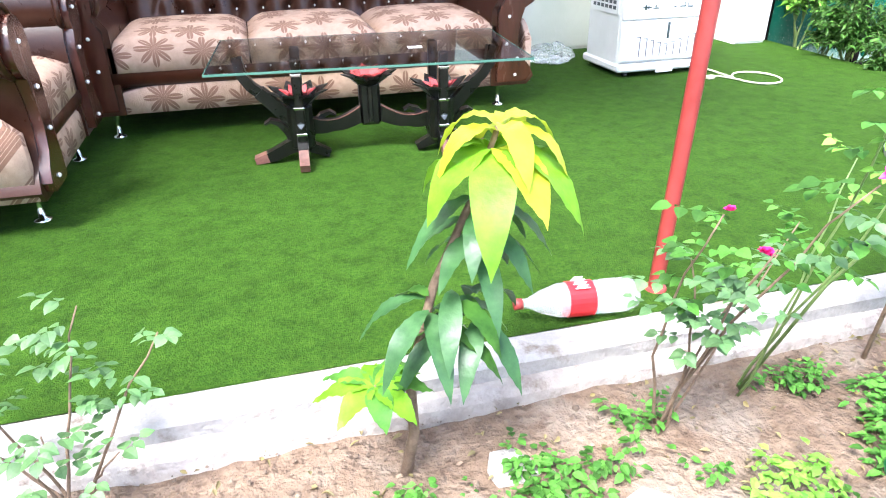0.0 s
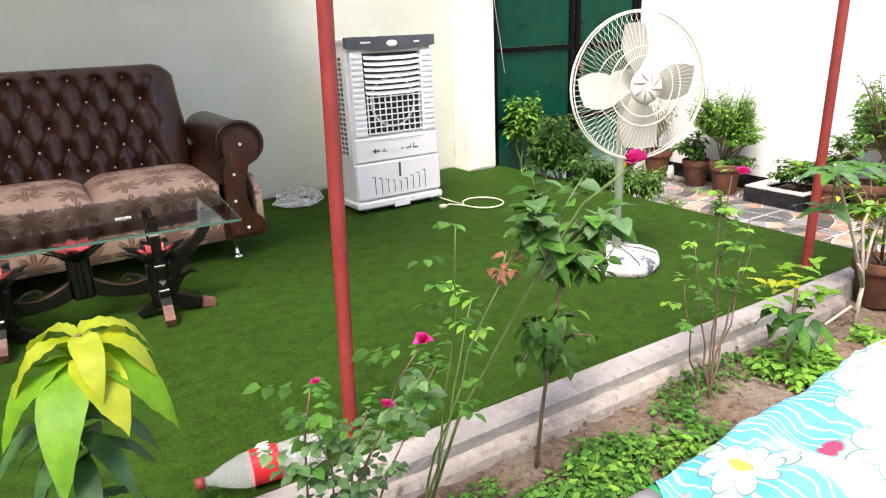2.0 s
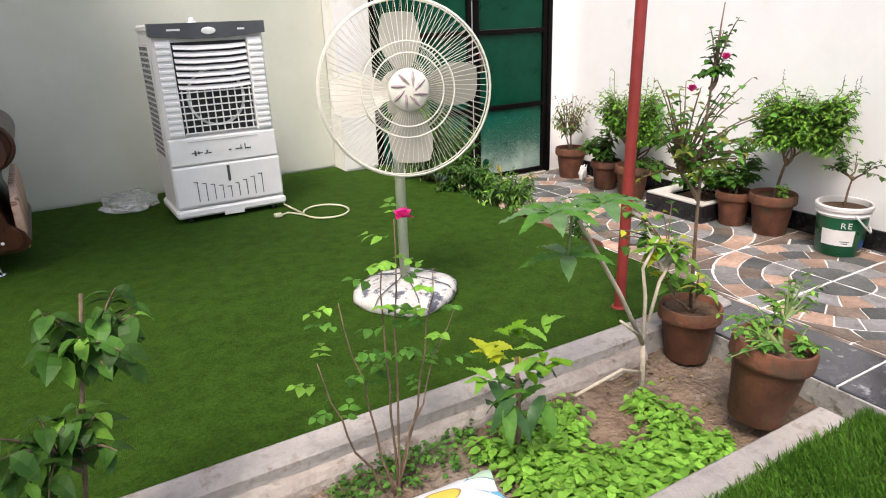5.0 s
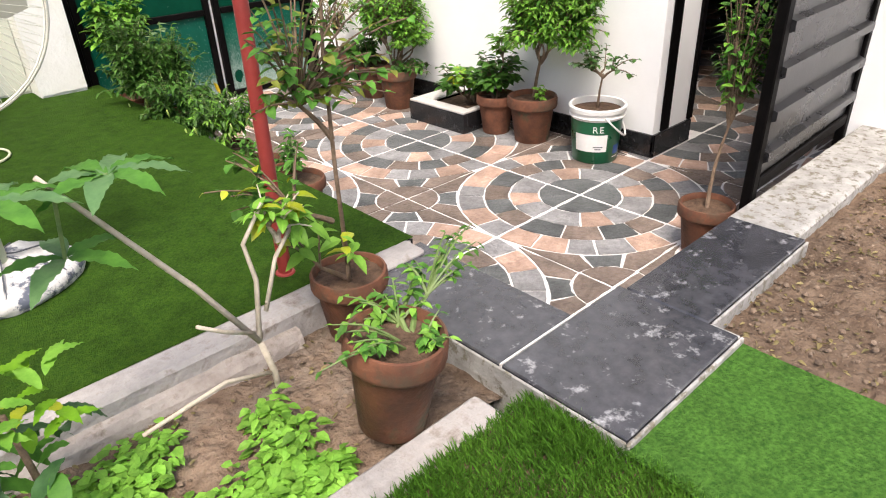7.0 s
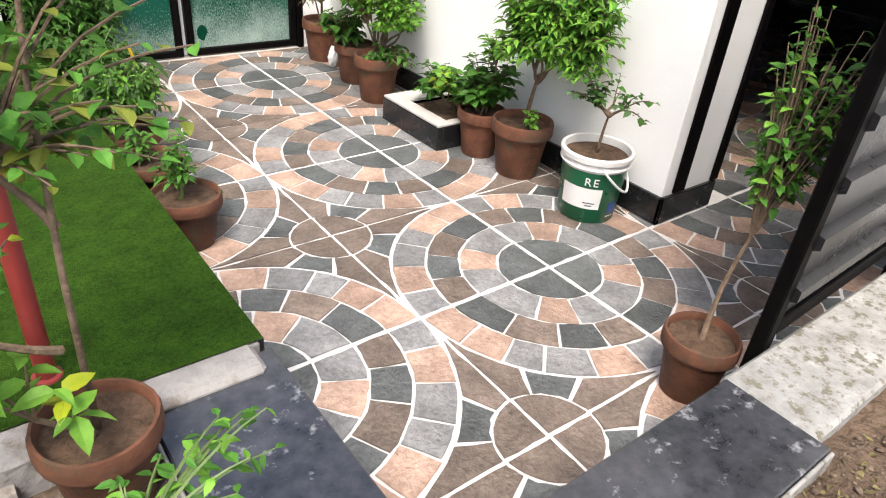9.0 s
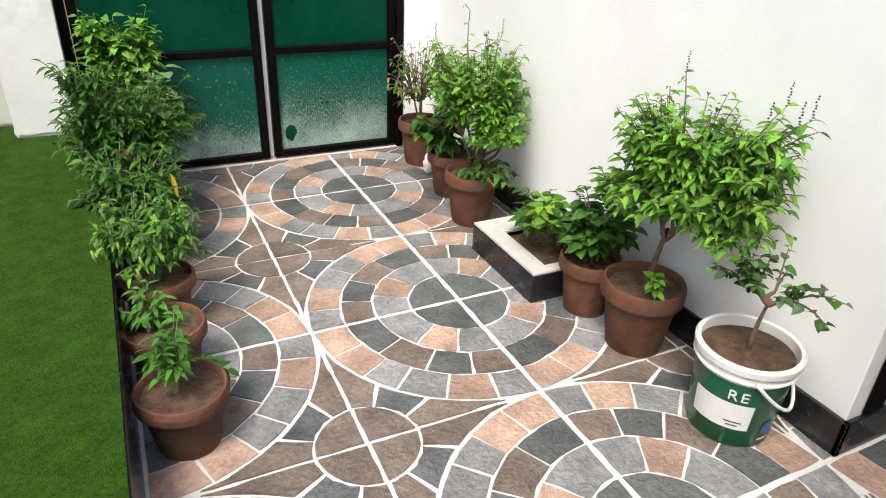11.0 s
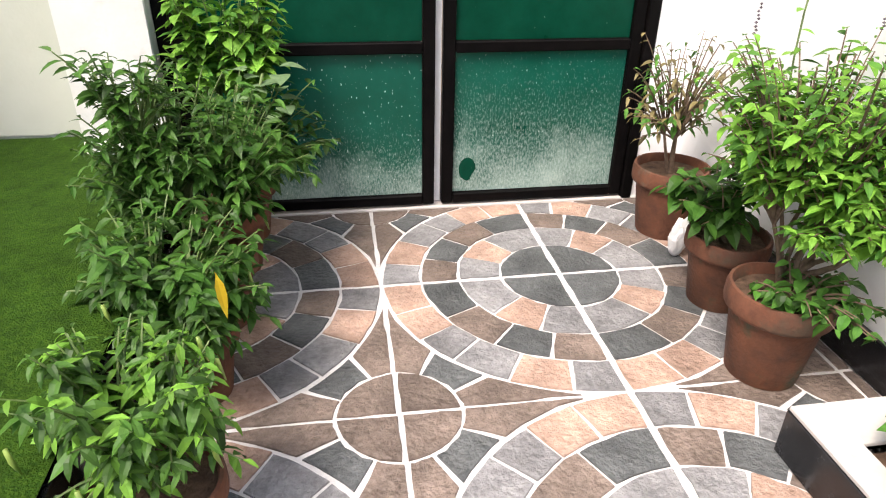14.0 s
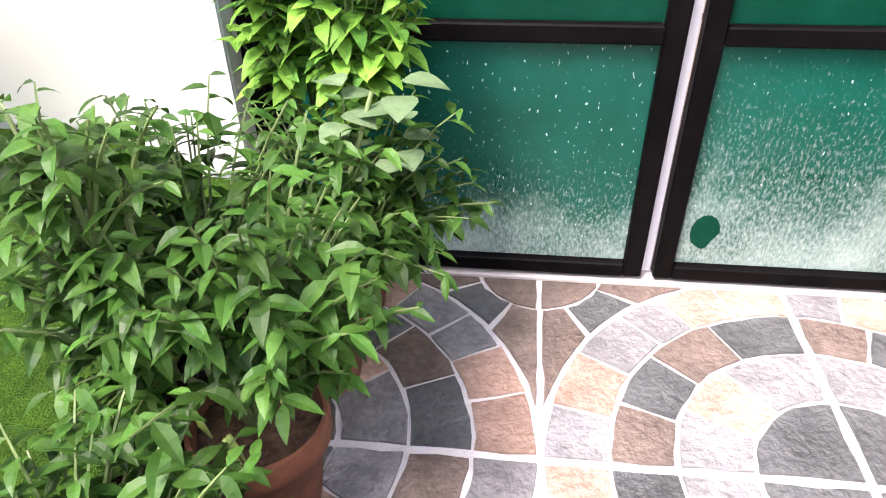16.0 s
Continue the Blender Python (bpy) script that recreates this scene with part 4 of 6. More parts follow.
_h = part("head_panel", prism([(-W - 0.005, 1.085), (W + 0.005, 1.085), (W + 0.005, 1.02), (0.10, 1.0), (-0.10, 1.0), (-W - 0.005, 1.02)], -0.012, 0.03), PANEL, _k, "dark grey control panel")
part("badge", Shape().lathe([(0.0, 0.006), (0.035, 0.004), (0.04, 0.0)], 16, m=pose(0, -0.013, 1.04, 90, 0, 0) @ Matrix.Diagonal((1, 0.5, 1, 1))), PLASTIC, _h)
part("marks", Shape().box(-0.22, -0.15, -0.014, -0.0125, 1.045, 1.055, 0).box(0.16, 0.2, -0.014, -0.0125, 1.04, 1.05, 0), PLASTIC, _h)
part("top_lid", Shape().box(-W - 0.005, W + 0.005, 0.032, 0.44, 1.042, 1.085, 0.012), PLASTIC, _k)
part("knob", Shape().lathe([(0.0, 0.03), (0.012, 0.028), (0.015, 0.01), (0.03, 0.0)], 12, m=pose(-0.06, 0.1, 1.085)), PLASTIC, _k)
part("cavity", Shape().box(-0.205, 0.205, 0.0265, 0.0285, 0.48, 0.985, 0.0), DARK, _k)
for side in (-1, 1):
    part("front_column", Shape().box(side * 0.252 - 0.045, side * 0.252 + 0.045, 0.0, 0.0262, 0.466, 0.999, 0.008), PLASTIC, _k)
    for k in range(15):
        z = 0.48 + k * 0.034
        part("rib", Shape().box(side * 0.252 - 0.04, side * 0.252 + 0.04, -0.006, 0.001, z, z + 0.02, 0.003), PLASTIC, _k)
for k in range(7):
    z = 0.73 + k * 0.036
    part("louvre", Shape().add([(-0.2, -0.002, z + 0.008), (-0.1, -0.006, z), (0.1, -0.006, z), (0.2, -0.002, z + 0.008), (0.2, 0.015, z + 0.026), (0.1, 0.012, z + 0.02), (-0.1, 0.012, z + 0.02), (-0.2, 0.015, z + 0.026),
                                (-0.2, -0.002, z + 0.003), (-0.1, -0.006, z - 0.005), (0.1, -0.006, z - 0.005), (0.2, -0.002, z + 0.003)],
                               [(0, 1, 6, 7), (1, 2, 5, 6), (2, 3, 4, 5), (8, 9, 1, 0), (9, 10, 2, 1), (10, 11, 3, 2)]), PLASTIC, _k)
for k in range(10):
    x = -0.19 + k * 0.042
    part("grille_bar", Shape().box(x - 0.003, x + 0.003, 0.004, 0.016, 0.48, 0.725, 0.001), PLASTIC, _k)
for k in range(7):
    z = 0.487 + k * 0.038
    part("grille_bar", Shape().box(-0.204, 0.204, 0.0, 0.012, z - 0.0035, z + 0.0035, 0.001), PLASTIC, _k)
part("fan_ring", Shape().lathe([(0.15, 0.0), (0.155, 0.012), (0.165, 0.0)], 28, m=pose(0, 0.026, 0.68, 90, 0, 0)), PLASTIC, _k)
part("level_gauge", Shape().box(-0.008, 0.008, -0.009, -0.004, 0.19, 0.285, 0.002), INK, _k)
for k in range(9):
    x = -0.19 + k * 0.0475
    hgt = 0.10 + 0.05 * abs(k - 4) / 4
    part("groove", Shape().box(x, x + 0.004, -0.008, -0.004, 0.09, 0.06 + hgt, 0).box(x - 0.02, x + 0.004, -0.008, -0.004, 0.06 + hgt - 0.004, 0.06 + hgt, 0), PANEL, _k)
for x0, x1, z0, z1 in ((-0.19, -0.13, 0.372, 0.378), (-0.175, -0.165, 0.36, 0.39), (-0.155, -0.148, 0.366, 0.384), (-0.12, -0.08, 0.366, 0.372), (-0.108, -0.10, 0.374, 0.386), (0.02, 0.035, 0.37, 0.376),
                       (0.06, 0.10, 0.37, 0.376), (0.09, 0.095, 0.377, 0.395), (0.115, 0.12, 0.366, 0.40), (0.122, 0.15, 0.366, 0.374)):
    part("writing", Shape().box(x0, x1, -0.003, -0.0005, z0, z1, 0), INK, _k, "dark unreadable lettering")
# a grey strip paints the shade of the crease; no fold is modelled
part("crease", Shape().box(-0.20, 0.20, -0.0025, -0.0005, 0.438, 0.442, 0), SHADE, _k)
_side = part("side_grille", Shape().box(-W - 0.008, -W - 0.001, 0.06, 0.40, 0.33, 0.99, 0.004), PLASTIC, _k)
for i in range(6):
    for j in range(20):
        part("slot", Shape().box(-W - 0.0095, -W - 0.0085, 0.085 + i * 0.05, 0.12 + i * 0.05, 0.36 + j * 0.031, 0.38 + j * 0.031, 0), PANEL, _side)
for x in (-0.25, 0.25):
    for y in (0.03, 0.40):
        part("castor", Shape().lathe([(0.0, -0.012), (0.015, -0.012), (0.017, 0.0), (0.015, 0.012), (0.0, 0.012)], 12, m=pose(x, y, -0.015, 0, 90, 0)), DARK, _k, smooth=True)
_cord = [(-2.27, 2.3, 0.55), (-2.262, 2.28, 0.42), (-2.27, 2.22, 0.32)]
for k in range(20):
    a = radians(170) - 2 * math.pi * k / 19 * 0.97
    _cord.append((-2.13 + 0.135 * math.cos(a) + 0.03, 1.94 + 0.15 * math.sin(a), 0.312))
_cord += [(-2.3, 2.05, 0.312), (-2.36, 2.02, 0.312)]
_w = thing("power_cord", "pale yellow power cord coiled on the turf", "cord")
part("cable", Shape().tube(_cord, 0.006, 8), CORD, _w, smooth=True)
part("plug", Shape().box(-2.40, -2.35, 1.995, 2.03, 0.306, 0.33, 0.006), CORD, _w)

# crumpled clear plastic bag by the wall
_bag = bmesh.new()
bmesh.ops.create_icosphere(_bag, subdivisions=3, radius=1)
for v in _bag.verts:
    n = 1 + 0.35 * noise.noise(v.co * 2.3) + 0.2 * noise.noise(v.co * 6)
    v.co = Vector((v.co.x * 0.16 * n, v.co.y * 0.13 * n, max(v.co.z, -0.55) * 0.075 * n + 0.045))
_me = bpy.data.meshes.new("plastic_bag")
_bag.to_mesh(_me)
single("plastic_bag", _me, FILM, "crumpled clear plastic bag lying on the turf", "bag", m=pose(-3.1, 2.78, TOP + 0.004))

# ---- pedestal fan ----
_n = thing("pedestal_fan", "cream pedestal fan with round wire guard", "fan", at=pose(-2.29, 0.535, TOP + 0.004))
_bs, _seg = Shape(), 40
for r, z in ((0.205, 0.0), (0.215, 0.02), (0.207, 0.042), (0.175, 0.058), (0.12, 0.07), (0.06, 0.078), (0.024, 0.086)):
    for k in range(_seg):
        a = 2 * math.pi * k / _seg
        square = 1.0 + 0.10 * (abs(math.cos(2 * a + 0.4)) - 0.5) * min(1, r / 0.15)
        q = r * square * (1 + 0.05 * noise.noise((math.cos(a) * 2.2, math.sin(a) * 2.2, z * 20)))
        _bs.v.append((q * math.cos(a), q * math.sin(a), z + (0.012 * noise.noise((q * 18 * math.cos(a), q * 18 * math.sin(a), 3)) if z > 0.01 else 0)))
for j in range(6):
    _bs.f += [(j * _seg + k, j * _seg + (k + 1) % _seg, (j + 1) * _seg + (k + 1) % _seg, (j + 1) * _seg + k) for k in range(_seg)]
_bs.f.append(tuple(6 * _seg + k for k in range(_seg)))
_base = part("base", _bs, FANBASE, _n, "lumpy base wrapped in tied white and blue plastic", smooth=True)
for turn in (0.3, 1.25, 2.1, 3.6, 4.5, 5.5):
    part("string", Shape().tube([(r * math.cos(turn + 0.25 * (0.2 - r)), r * math.sin(turn + 0.25 * (0.2 - r)), z) for r, z in ((0.212, 0.03), (0.185, 0.062), (0.12, 0.08), (0.05, 0.09), (0.024, 0.1))], 0.0028, 5), PANEL, _base)
part("pole", Shape().tube([(0, 0, 0.08), (0, 0, 0.62), (0, 0, 0.78)], [0.021, 0.021, 0.017], 14), FANPOLE, _n, "pale green enamelled pole", smooth=True)
_m = pose(0, 0, 0.862, 0, 0, -19) @ pose(0, 0, 0, 86, 0, 0)
HEAD = Matrix.Translation((0, -0.09, 0)) @ _m
part("motor", Shape().lathe([(0.0, -0.22), (0.05, -0.215), (0.075, -0.17), (0.078, -0.09), (0.05, -0.06), (0.0, -0.06)], 20, m=HEAD), FANPAINT, _n, smooth=True)
part("neck", Shape().tube([(0, 0, 0.77), (0, 0.01, 0.84)], 0.03, 12), FANPAINT, _n, smooth=True)


def ring(r, z, wire, m, seg=48):
    return Shape().tube([(r * math.cos(2 * math.pi * k / seg), r * math.sin(2 * math.pi * k / seg), z) for k in range(seg + 1)], wire, 5, m=m, cap=False)


_guard = part("guard", ring(0.322, 0.0, 0.005, HEAD), FANPAINT, _n, smooth=True)
for r, z in ((0.317, 0.02), (0.317, -0.02), (0.17, 0.062), (0.13, 0.066), (0.06, 0.07), (0.17, -0.07)):
    part("ring", ring(r, z, 0.003, HEAD, 40), FANPAINT, _guard, smooth=True)
for side in (1, -1):
    for k in range(80):
        a = 2 * math.pi * k / 80
        tw = a + 0.12
        part("wire", Shape().tube([(0.055 * math.cos(tw), 0.055 * math.sin(tw), 0.07 * side), (0.15 * math.cos(tw - 0.04), 0.15 * math.sin(tw - 0.04), 0.066 * side), (0.26 * math.cos(a + 0.02), 0.26 * math.sin(a + 0.02), 0.045 * side), (0.321 * math.cos(a), 0.321 * math.sin(a), 0.004 * side)], 0.0011, 3, m=HEAD, cap=False), FANPAINT, _guard)
part("boss", Shape().lathe([(0.0, 0.090), (0.04, 0.089), (0.07, 0.08), (0.077, 0.068), (0.07, 0.06)], 28, m=HEAD), FANPAINT, _guard, smooth=True)
_sw = Shape()
for k in range(8):
    _sw.tube([(0.02 * math.cos(k * 0.785), 0.02 * math.sin(k * 0.785), 0.090), (0.042 * math.cos(k * 0.785 + 0.45), 0.042 * math.sin(k * 0.785 + 0.45), 0.088), (0.066 * math.cos(k * 0.785 + 0.55), 0.066 * math.sin(k * 0.785 + 0.55), 0.081)], [0.003, 0.007, 0.005], 5, m=HEAD)
part("swirl", _sw, SWIRL, _guard, "dark swirl on the boss")
for k in range(4):
    s = Shape()
    for i in range(6):
        r = 0.05 + 0.225 * i / 5
        half = 0.32 + 0.16 * math.sin(math.pi * min(1, i / 4.2))
        if i == 5:
            half *= 0.7
        for q in (-1, -0.3, 0.4, 1):
            a = k * math.pi / 2 + 0.05 + half * q
            s.v.append((r * math.cos(a), r * math.sin(a), -0.01 + 0.028 * q))
    for i in range(5):
        for j in range(3):
            s.f.append((i * 4 + j, i * 4 + j + 1, i * 4 + j + 5, i * 4 + j + 4))
    n = len(s.v)
    top = list(s.v)
    s.v += [(x, y, z - 0.004) for x, y, z in top]
    s.f += [tuple(i + n for i in f[::-1]) for f in list(s.f)]
    s.v = [tuple(HEAD @ Vector(p)) for p in s.v]
    part("blade", s, FANBLADE, _n, "pale cream plastic blade", smooth=True)

# ---- lying drink bottle ----
_q = thing("plastic_bottle", "empty clear plastic drink bottle with red label", "bottle", at=pose(-4.44, -0.105, TOP + 0.055, 0, 90, -6) @ pose(0, 0, 0, 0, 0, 0))
part("body", Shape().lathe([(0.013, 0.0), (0.013, 0.025), (0.03, 0.06), (0.046, 0.11), (0.047, 0.16), (0.044, 0.2), (0.047, 0.24), (0.046, 0.3), (0.036, 0.325), (0.0, 0.32)], 20), FILM, _q, smooth=True)
part("cap", Shape().lathe([(0.0, -0.012), (0.0155, -0.011), (0.0155, 0.012), (0.013, 0.012)], 16), RED, _q, "red screw cap", smooth=True)
_lab = part("label", Shape().lathe([(0.0475, 0.13), (0.0485, 0.132), (0.0485, 0.2), (0.0475, 0.202)], 24), simple("red_label_print", (0.55, 0.015, 0.02), 0.4), _q, "red printed label")
_pr = Shape()
for k in range(9):
    _pr.box(-0.049, -0.0486, -0.03 + k * 0.007, -0.026 + k * 0.007, 0.145 + 0.006 * (k % 3), 0.185 - 0.006 * (k % 2), 0)
part("print", _pr, WHITEPLASTIC, _lab)

# ---- plants ----
RNG = random.Random(11)


def add_leaf(s, p, way, length, width, droop=0.4, fold=0.25, roll=0.0, segs=3):
    """One pointed, folded, arching leaf."""
    d = Vector(way).normalized()
    side = d.cross(Vector((0, 0, 1)))
    if side.length < 0.05:
        side = Vector((1, 0, 0))
    side.normalize()
    up = side.cross(d)
    if roll:
        side = (side * math.cos(roll) + up * math.sin(roll)).normalized()
        up = side.cross(d)
    n = len(s.v)
    q, a = Vector(p), 0.0
    s.v.append(tuple(q))
    step = length / (segs + 1)
    cur = d.copy()
    for i in range(1, segs + 1):
        cur = (cur + Vector((0, 0, -droop / segs))).normalized()
        q = q + cur * step
        w = width / 2 * math.sin(math.pi * (i / (segs + 1)) ** 0.8)
        s.v += [tuple(q - side * w + up * w * fold), tuple(q), tuple(q + side * w + up * w * fold)]
    cur = (cur + Vector((0, 0, -droop / segs))).normalized()
    s.v.append(tuple(q + cur * step))
    s.f += [(n, n + 2, n + 1), (n, n + 3, n + 2)]
    for i in range(segs - 1):
        b = n + 1 + i * 3
        s.f += [(b, b + 1, b + 4, b + 3), (b + 1, b + 2, b + 5, b + 4)]
    b, e = n + 1 + (segs - 1) * 3, len(s.v) - 1
    s.f += [(b, b + 1, e), (b + 1, b + 2, e)]


def curve(a, b, bend, n=6):
    a, b = Vector(a), Vector(b)
    return [a.lerp(b, k / n) + Vector(bend) * math.sin(math.pi * k / n) for k in range(n + 1)]


def rand_dir(rng, lo=-0.4, hi=0.6):
    a = rng.uniform(0, 2 * math.pi)
    return Vector((math.cos(a), math.sin(a), rng.uniform(lo, hi)))


def bush(parent, centre, size, branches, per, length, width, mat, stem=BARK, foot=(0, 0, 0.2), seed=1, droop=0.6, second=None, spikes=0, stems=3, name="foliage"):
    """Branches from the foot into an uneven crown; leaves in pairs along each, denser to its tip."""
    rng = random.Random(seed)
    c, sz = Vector(centre), Vector(size)
    leaves, extra, wood, tips = Shape(), Shape(), Shape(), []
    foot = Vector(foot)
    forks = [foot.lerp(c, 0.45) + Vector((rng.uniform(-0.3, 0.3) * sz.x, rng.uniform(-0.3, 0.3) * sz.y, 0)) for _ in range(stems)]
    for f in forks:
        wood.tube(curve(foot, f, (rng.uniform(-0.02, 0.02), rng.uniform(-0.02, 0.02), 0), 4), [0.009, 0.008, 0.007, 0.006, 0.005], 6)
    for k in range(branches):
        d = rand_dir(rng, -0.75, 1.0).normalized()
        r = rng.uniform(0.55, 1.0) * (1 + 0.35 * noise.noise(d * 1.7 + Vector((seed, 0, 0))))
        tip = c + Vector((d.x * sz.x, d.y * sz.y, d.z * sz.z)) * r
        f = min(forks, key=lambda q: (q - tip).length)
        pts = curve(f, tip, (0, 0, 0.12 * (tip - f).length), 5)
        wood.tube(pts, [0.004, 0.0035, 0.003, 0.0025, 0.002, 0.0015], 4, cap=False)
        tips.append(tip)
        along = (pts[-1] - pts[-2]).normalized()
        for i in range(per):
            u = 0.35 + 0.65 * i / max(per - 1, 1)
            q = pts[0].lerp(pts[-1], u) + Vector((0, 0, 0.12 * (tip - f).length * math.sin(math.pi * u)))
            a = i * 2.4 + k
            w = (along * 0.35 + Vector((math.cos(a), math.sin(a), 0.25 * rng.uniform(-1, 1.2)))).normalized()
            L = length * rng.uniform(0.6, 1.15) * (0.75 if u > 0.9 else 1)
            add_leaf(extra if second and rng.random() < second[1] else leaves, q, w, L, width * L / length, droop * rng.uniform(0.5, 1.5), 0.3, rng.uniform(-0.5, 0.5), 3 if length > 0.055 else 2)
    tagged(part("branching_stem", wood, stem, parent), kind="stuff")
    tagged(part(name, leaves, mat, parent), kind="stuff")
    if second and extra.v:
        tagged(part("young_foliage", extra, second[0], parent), kind="stuff")
    if spikes:
        s = Shape()
        for tip in sorted(tips, key=lambda q: -q.z)[:spikes]:
            for i in range(9):
                s.lathe([(0.0, -0.003), (0.005 - 0.0002 * i, 0.0), (0.0, 0.004)], 5, m=pose(tip.x + 0.002 * math.sin(i * 2), tip.y + 0.002 * math.cos(i * 2), tip.z + i * 0.008))
        tagged(part("flower_spike_cluster", s, SPIKE, parent), kind="stuff")


def clay_pot(parent, r, h, mat=CLAY, soil=True):
    pot = part("pot", Shape().lathe([(0.0, 0.0), (r * 0.66, 0.0), (r * 0.68, 0.006), (r * 0.86, h * 0.74), (r * 0.87, h * 0.765)], 28, wobble=0.012), mat, parent, "clay flowerpot with a thick rim")
    auto_smooth(pot)
    rim = part("rim", Shape().lathe([(r * 0.86, h * 0.755), (r * 0.95, h * 0.758), (r * 0.985, h * 0.775), (r, h * 0.81), (r * 0.995, h * 0.955), (r * 0.965, h), (r * 0.91, h * 1.005), (r * 0.875, h * 0.96), (r * 0.86, h * 0.86)], 28, wobble=0.014), CLAYRIM if mat is CLAYDARK else mat, parent, "rubbed orange clay rim" if mat is CLAYDARK else "")
    auto_smooth(rim)
    s = Shape()
    n = 18
    s.v.append((0, 0, h * 0.9))
    for j in range(1, 4):
        for k in range(n):
            a = 2 * math.pi * k / n
            s.v.append((r * 0.87 * j / 3 * math.cos(a), r * 0.87 * j / 3 * math.sin(a), h * (0.89 + 0.025 * noise.noise((j * 1.3 + r * 40, k * 0.9, h * 9)))))
    s.f += [(0, 1 + k, 1 + (k + 1) % n) for k in range(n)]
    for j in range(2):
        s.f += [(1 + j * n + k, 1 + (j + 1) * n + k, 1 + (j + 1) * n + (k + 1) % n, 1 + j * n + (k + 1) % n) for k in range(n)]
    part("soil", s, POTSOIL, parent, smooth=True)


def potted(x, y, z, r, h, label, mat=CLAY, tilt=0):
    t = thing("potted_plant", label, "potted plant", "clay flowerpots", at=pose(x, y, z, tilt, 0, RNG.uniform(0, 360)))
    clay_pot(t, r, h, mat)
    return t


# row of pots along the terrace step
_p = potted(-1.065, 0.815, 0.006, 0.128, 0.20, "clay pot of brown soil with a thin green seedling", CLAYDARK)
bush(_p, (0.02, 0, 0.31), (0.075, 0.075, 0.15), 20, 7, 0.055, 0.02, LEAF, GREENSTEM, (0.02, 0, 0.17), 3, stems=1)
bush(_p, (-0.02, -0.13, 0.13), (0.09, 0.07, 0.08), 18, 6, 0.06, 0.032, LEAF, GREENSTEM, (0.0, -0.1, 0.17), 4, stems=1, name="trailing_foliage")
_p = potted(-1.08, 1.15, 0.006, 0.128, 0.20, "wide clay pot of bare soil with small weeds", CLAYDARK)
bush(_p, (0.03, -0.03, 0.27), (0.08, 0.07, 0.12), 18, 6, 0.05, 0.02, LEAF, GREENSTEM, (0.03, -0.03, 0.17), 5, stems=1)
_p = potted(-1.075, 1.47, 0.006, 0.13, 0.20, "clay pot with a leafy chilli bush", CLAYDARK)
bush(_p, (0.0, 0, 0.37), (0.20, 0.18, 0.19), 92, 11, 0.055, 0.019, LEAFCHILLI, GREENSTEM, (0, 0, 0.17), 6, 0.9, (LEAFBRIGHT, 0.35), stems=5)
_p = potted(-1.085, 1.95, 0.006, 0.108, 0.20, "clay pot with a chilli bush and one yellow leaf", CLAY)
_p.rotation_euler = (0, 0, 0)
bush(_p, (0.0, -0.03, 0.37), (0.23, 0.22, 0.21), 112, 11, 0.062, 0.0225, LEAFDARK, GREENSTEM, (0, 0, 0.17), 7, 0.75, (LEAFCHILLI, 0.4), stems=5)
bush(_p, (0.0, -0.06, 0.25), (0.15, 0.15, 0.10), 24, 9, 0.055, 0.021, LEAFCHILLI, GREENSTEM, (0, 0, 0.19), 61, 0.8, (LEAF, 0.4), stems=4, name="low_foliage")
_y = Shape()
add_leaf(_y, (0.125, -0.22, 0.47), (0.15, -0.2, -1), 0.10, 0.022, 0.3)
add_leaf(_y, (0.12, -0.21, 0.47), (0.3, 0.1, -1), 0.07, 0.02, 0.3)
part("yellow_leaf", _y, YELLOWPETAL, _p, "withered yellow leaf hanging down")
_p = potted(-1.075, 2.27, 0.006, 0.118, 0.22, "clay pot with a tall dense chilli bush", CLAY)
_p.rotation_euler = (0, 0, 0)
bush(_p, (-0.11, -0.06, 0.74), (0.15, 0.15, 0.13), 24, 8, 0.058, 0.023, LEAFCHILLI, GREENSTEM, (-0.10, -0.06, 0.5), 58, 0.7, (LEAFDARK, 0.4), stems=4, name="top_foliage")
bush(_p, (-0.03, 0, 0.53), (0.28, 0.26, 0.29), 172, 11, 0.062, 0.0225, LEAFDARK, GREENSTEM, (0, 0, 0.19), 8, 0.75, (LEAFCHILLI, 0.45), stems=7)
_p = potted(-1.07, 2.58, 0.006, 0.12, 0.22, "clay pot with a dark chilli bush", CLAY)
_p.rotation_euler = (0, 0, 0)
bush(_p, (0.11, 0.02, 0.46), (0.25, 0.17, 0.24), 85, 11, 0.064, 0.025, LEAFDARK, GREENSTEM, (0, 0, 0.19), 10, 0.7, (LEAFCHILLI, 0.45), stems=5)
_bl = Shape()
for k in range(16):
    a = k * 2.4
    q = Vector((0.15 + 0.05 * math.cos(a * 1.3), 0.03 + 0.05 * math.sin(a * 1.3), 0.66 - 0.012 * k))
    add_leaf(_bl, q, (math.cos(a), math.sin(a), 0.25), 0.085 - 0.002 * k, 0.062, 0.6, 0.15, 0.0, 5)
tagged(part("broad_foliage", _bl, LEAFSAGE, _p, "broad felted grey-green leaves"), kind="stuff")
part("broad_stem", Shape().tube([(0.02, 0.0, 0.19), (0.08, 0.01, 0.42), (0.15, 0.03, 0.64)], [0.007, 0.006, 0.004], 7), GREENSTEM, _p, smooth=True)
_p = potted(-1.06, 2.82, 0.006, 0.12, 0.22, "clay pot with a bright green basil bush", CLAY)
_p.rotation_euler = (0, 0, 0)
bush(_p, (0.02, 0, 0.74), (0.21, 0.12, 0.24), 85, 8, 0.085, 0.042, LEAFBRIGHT, GREENSTEM, (0, 0, 0.19), 9, 0.7, (LEAF, 0.35), stems=5)


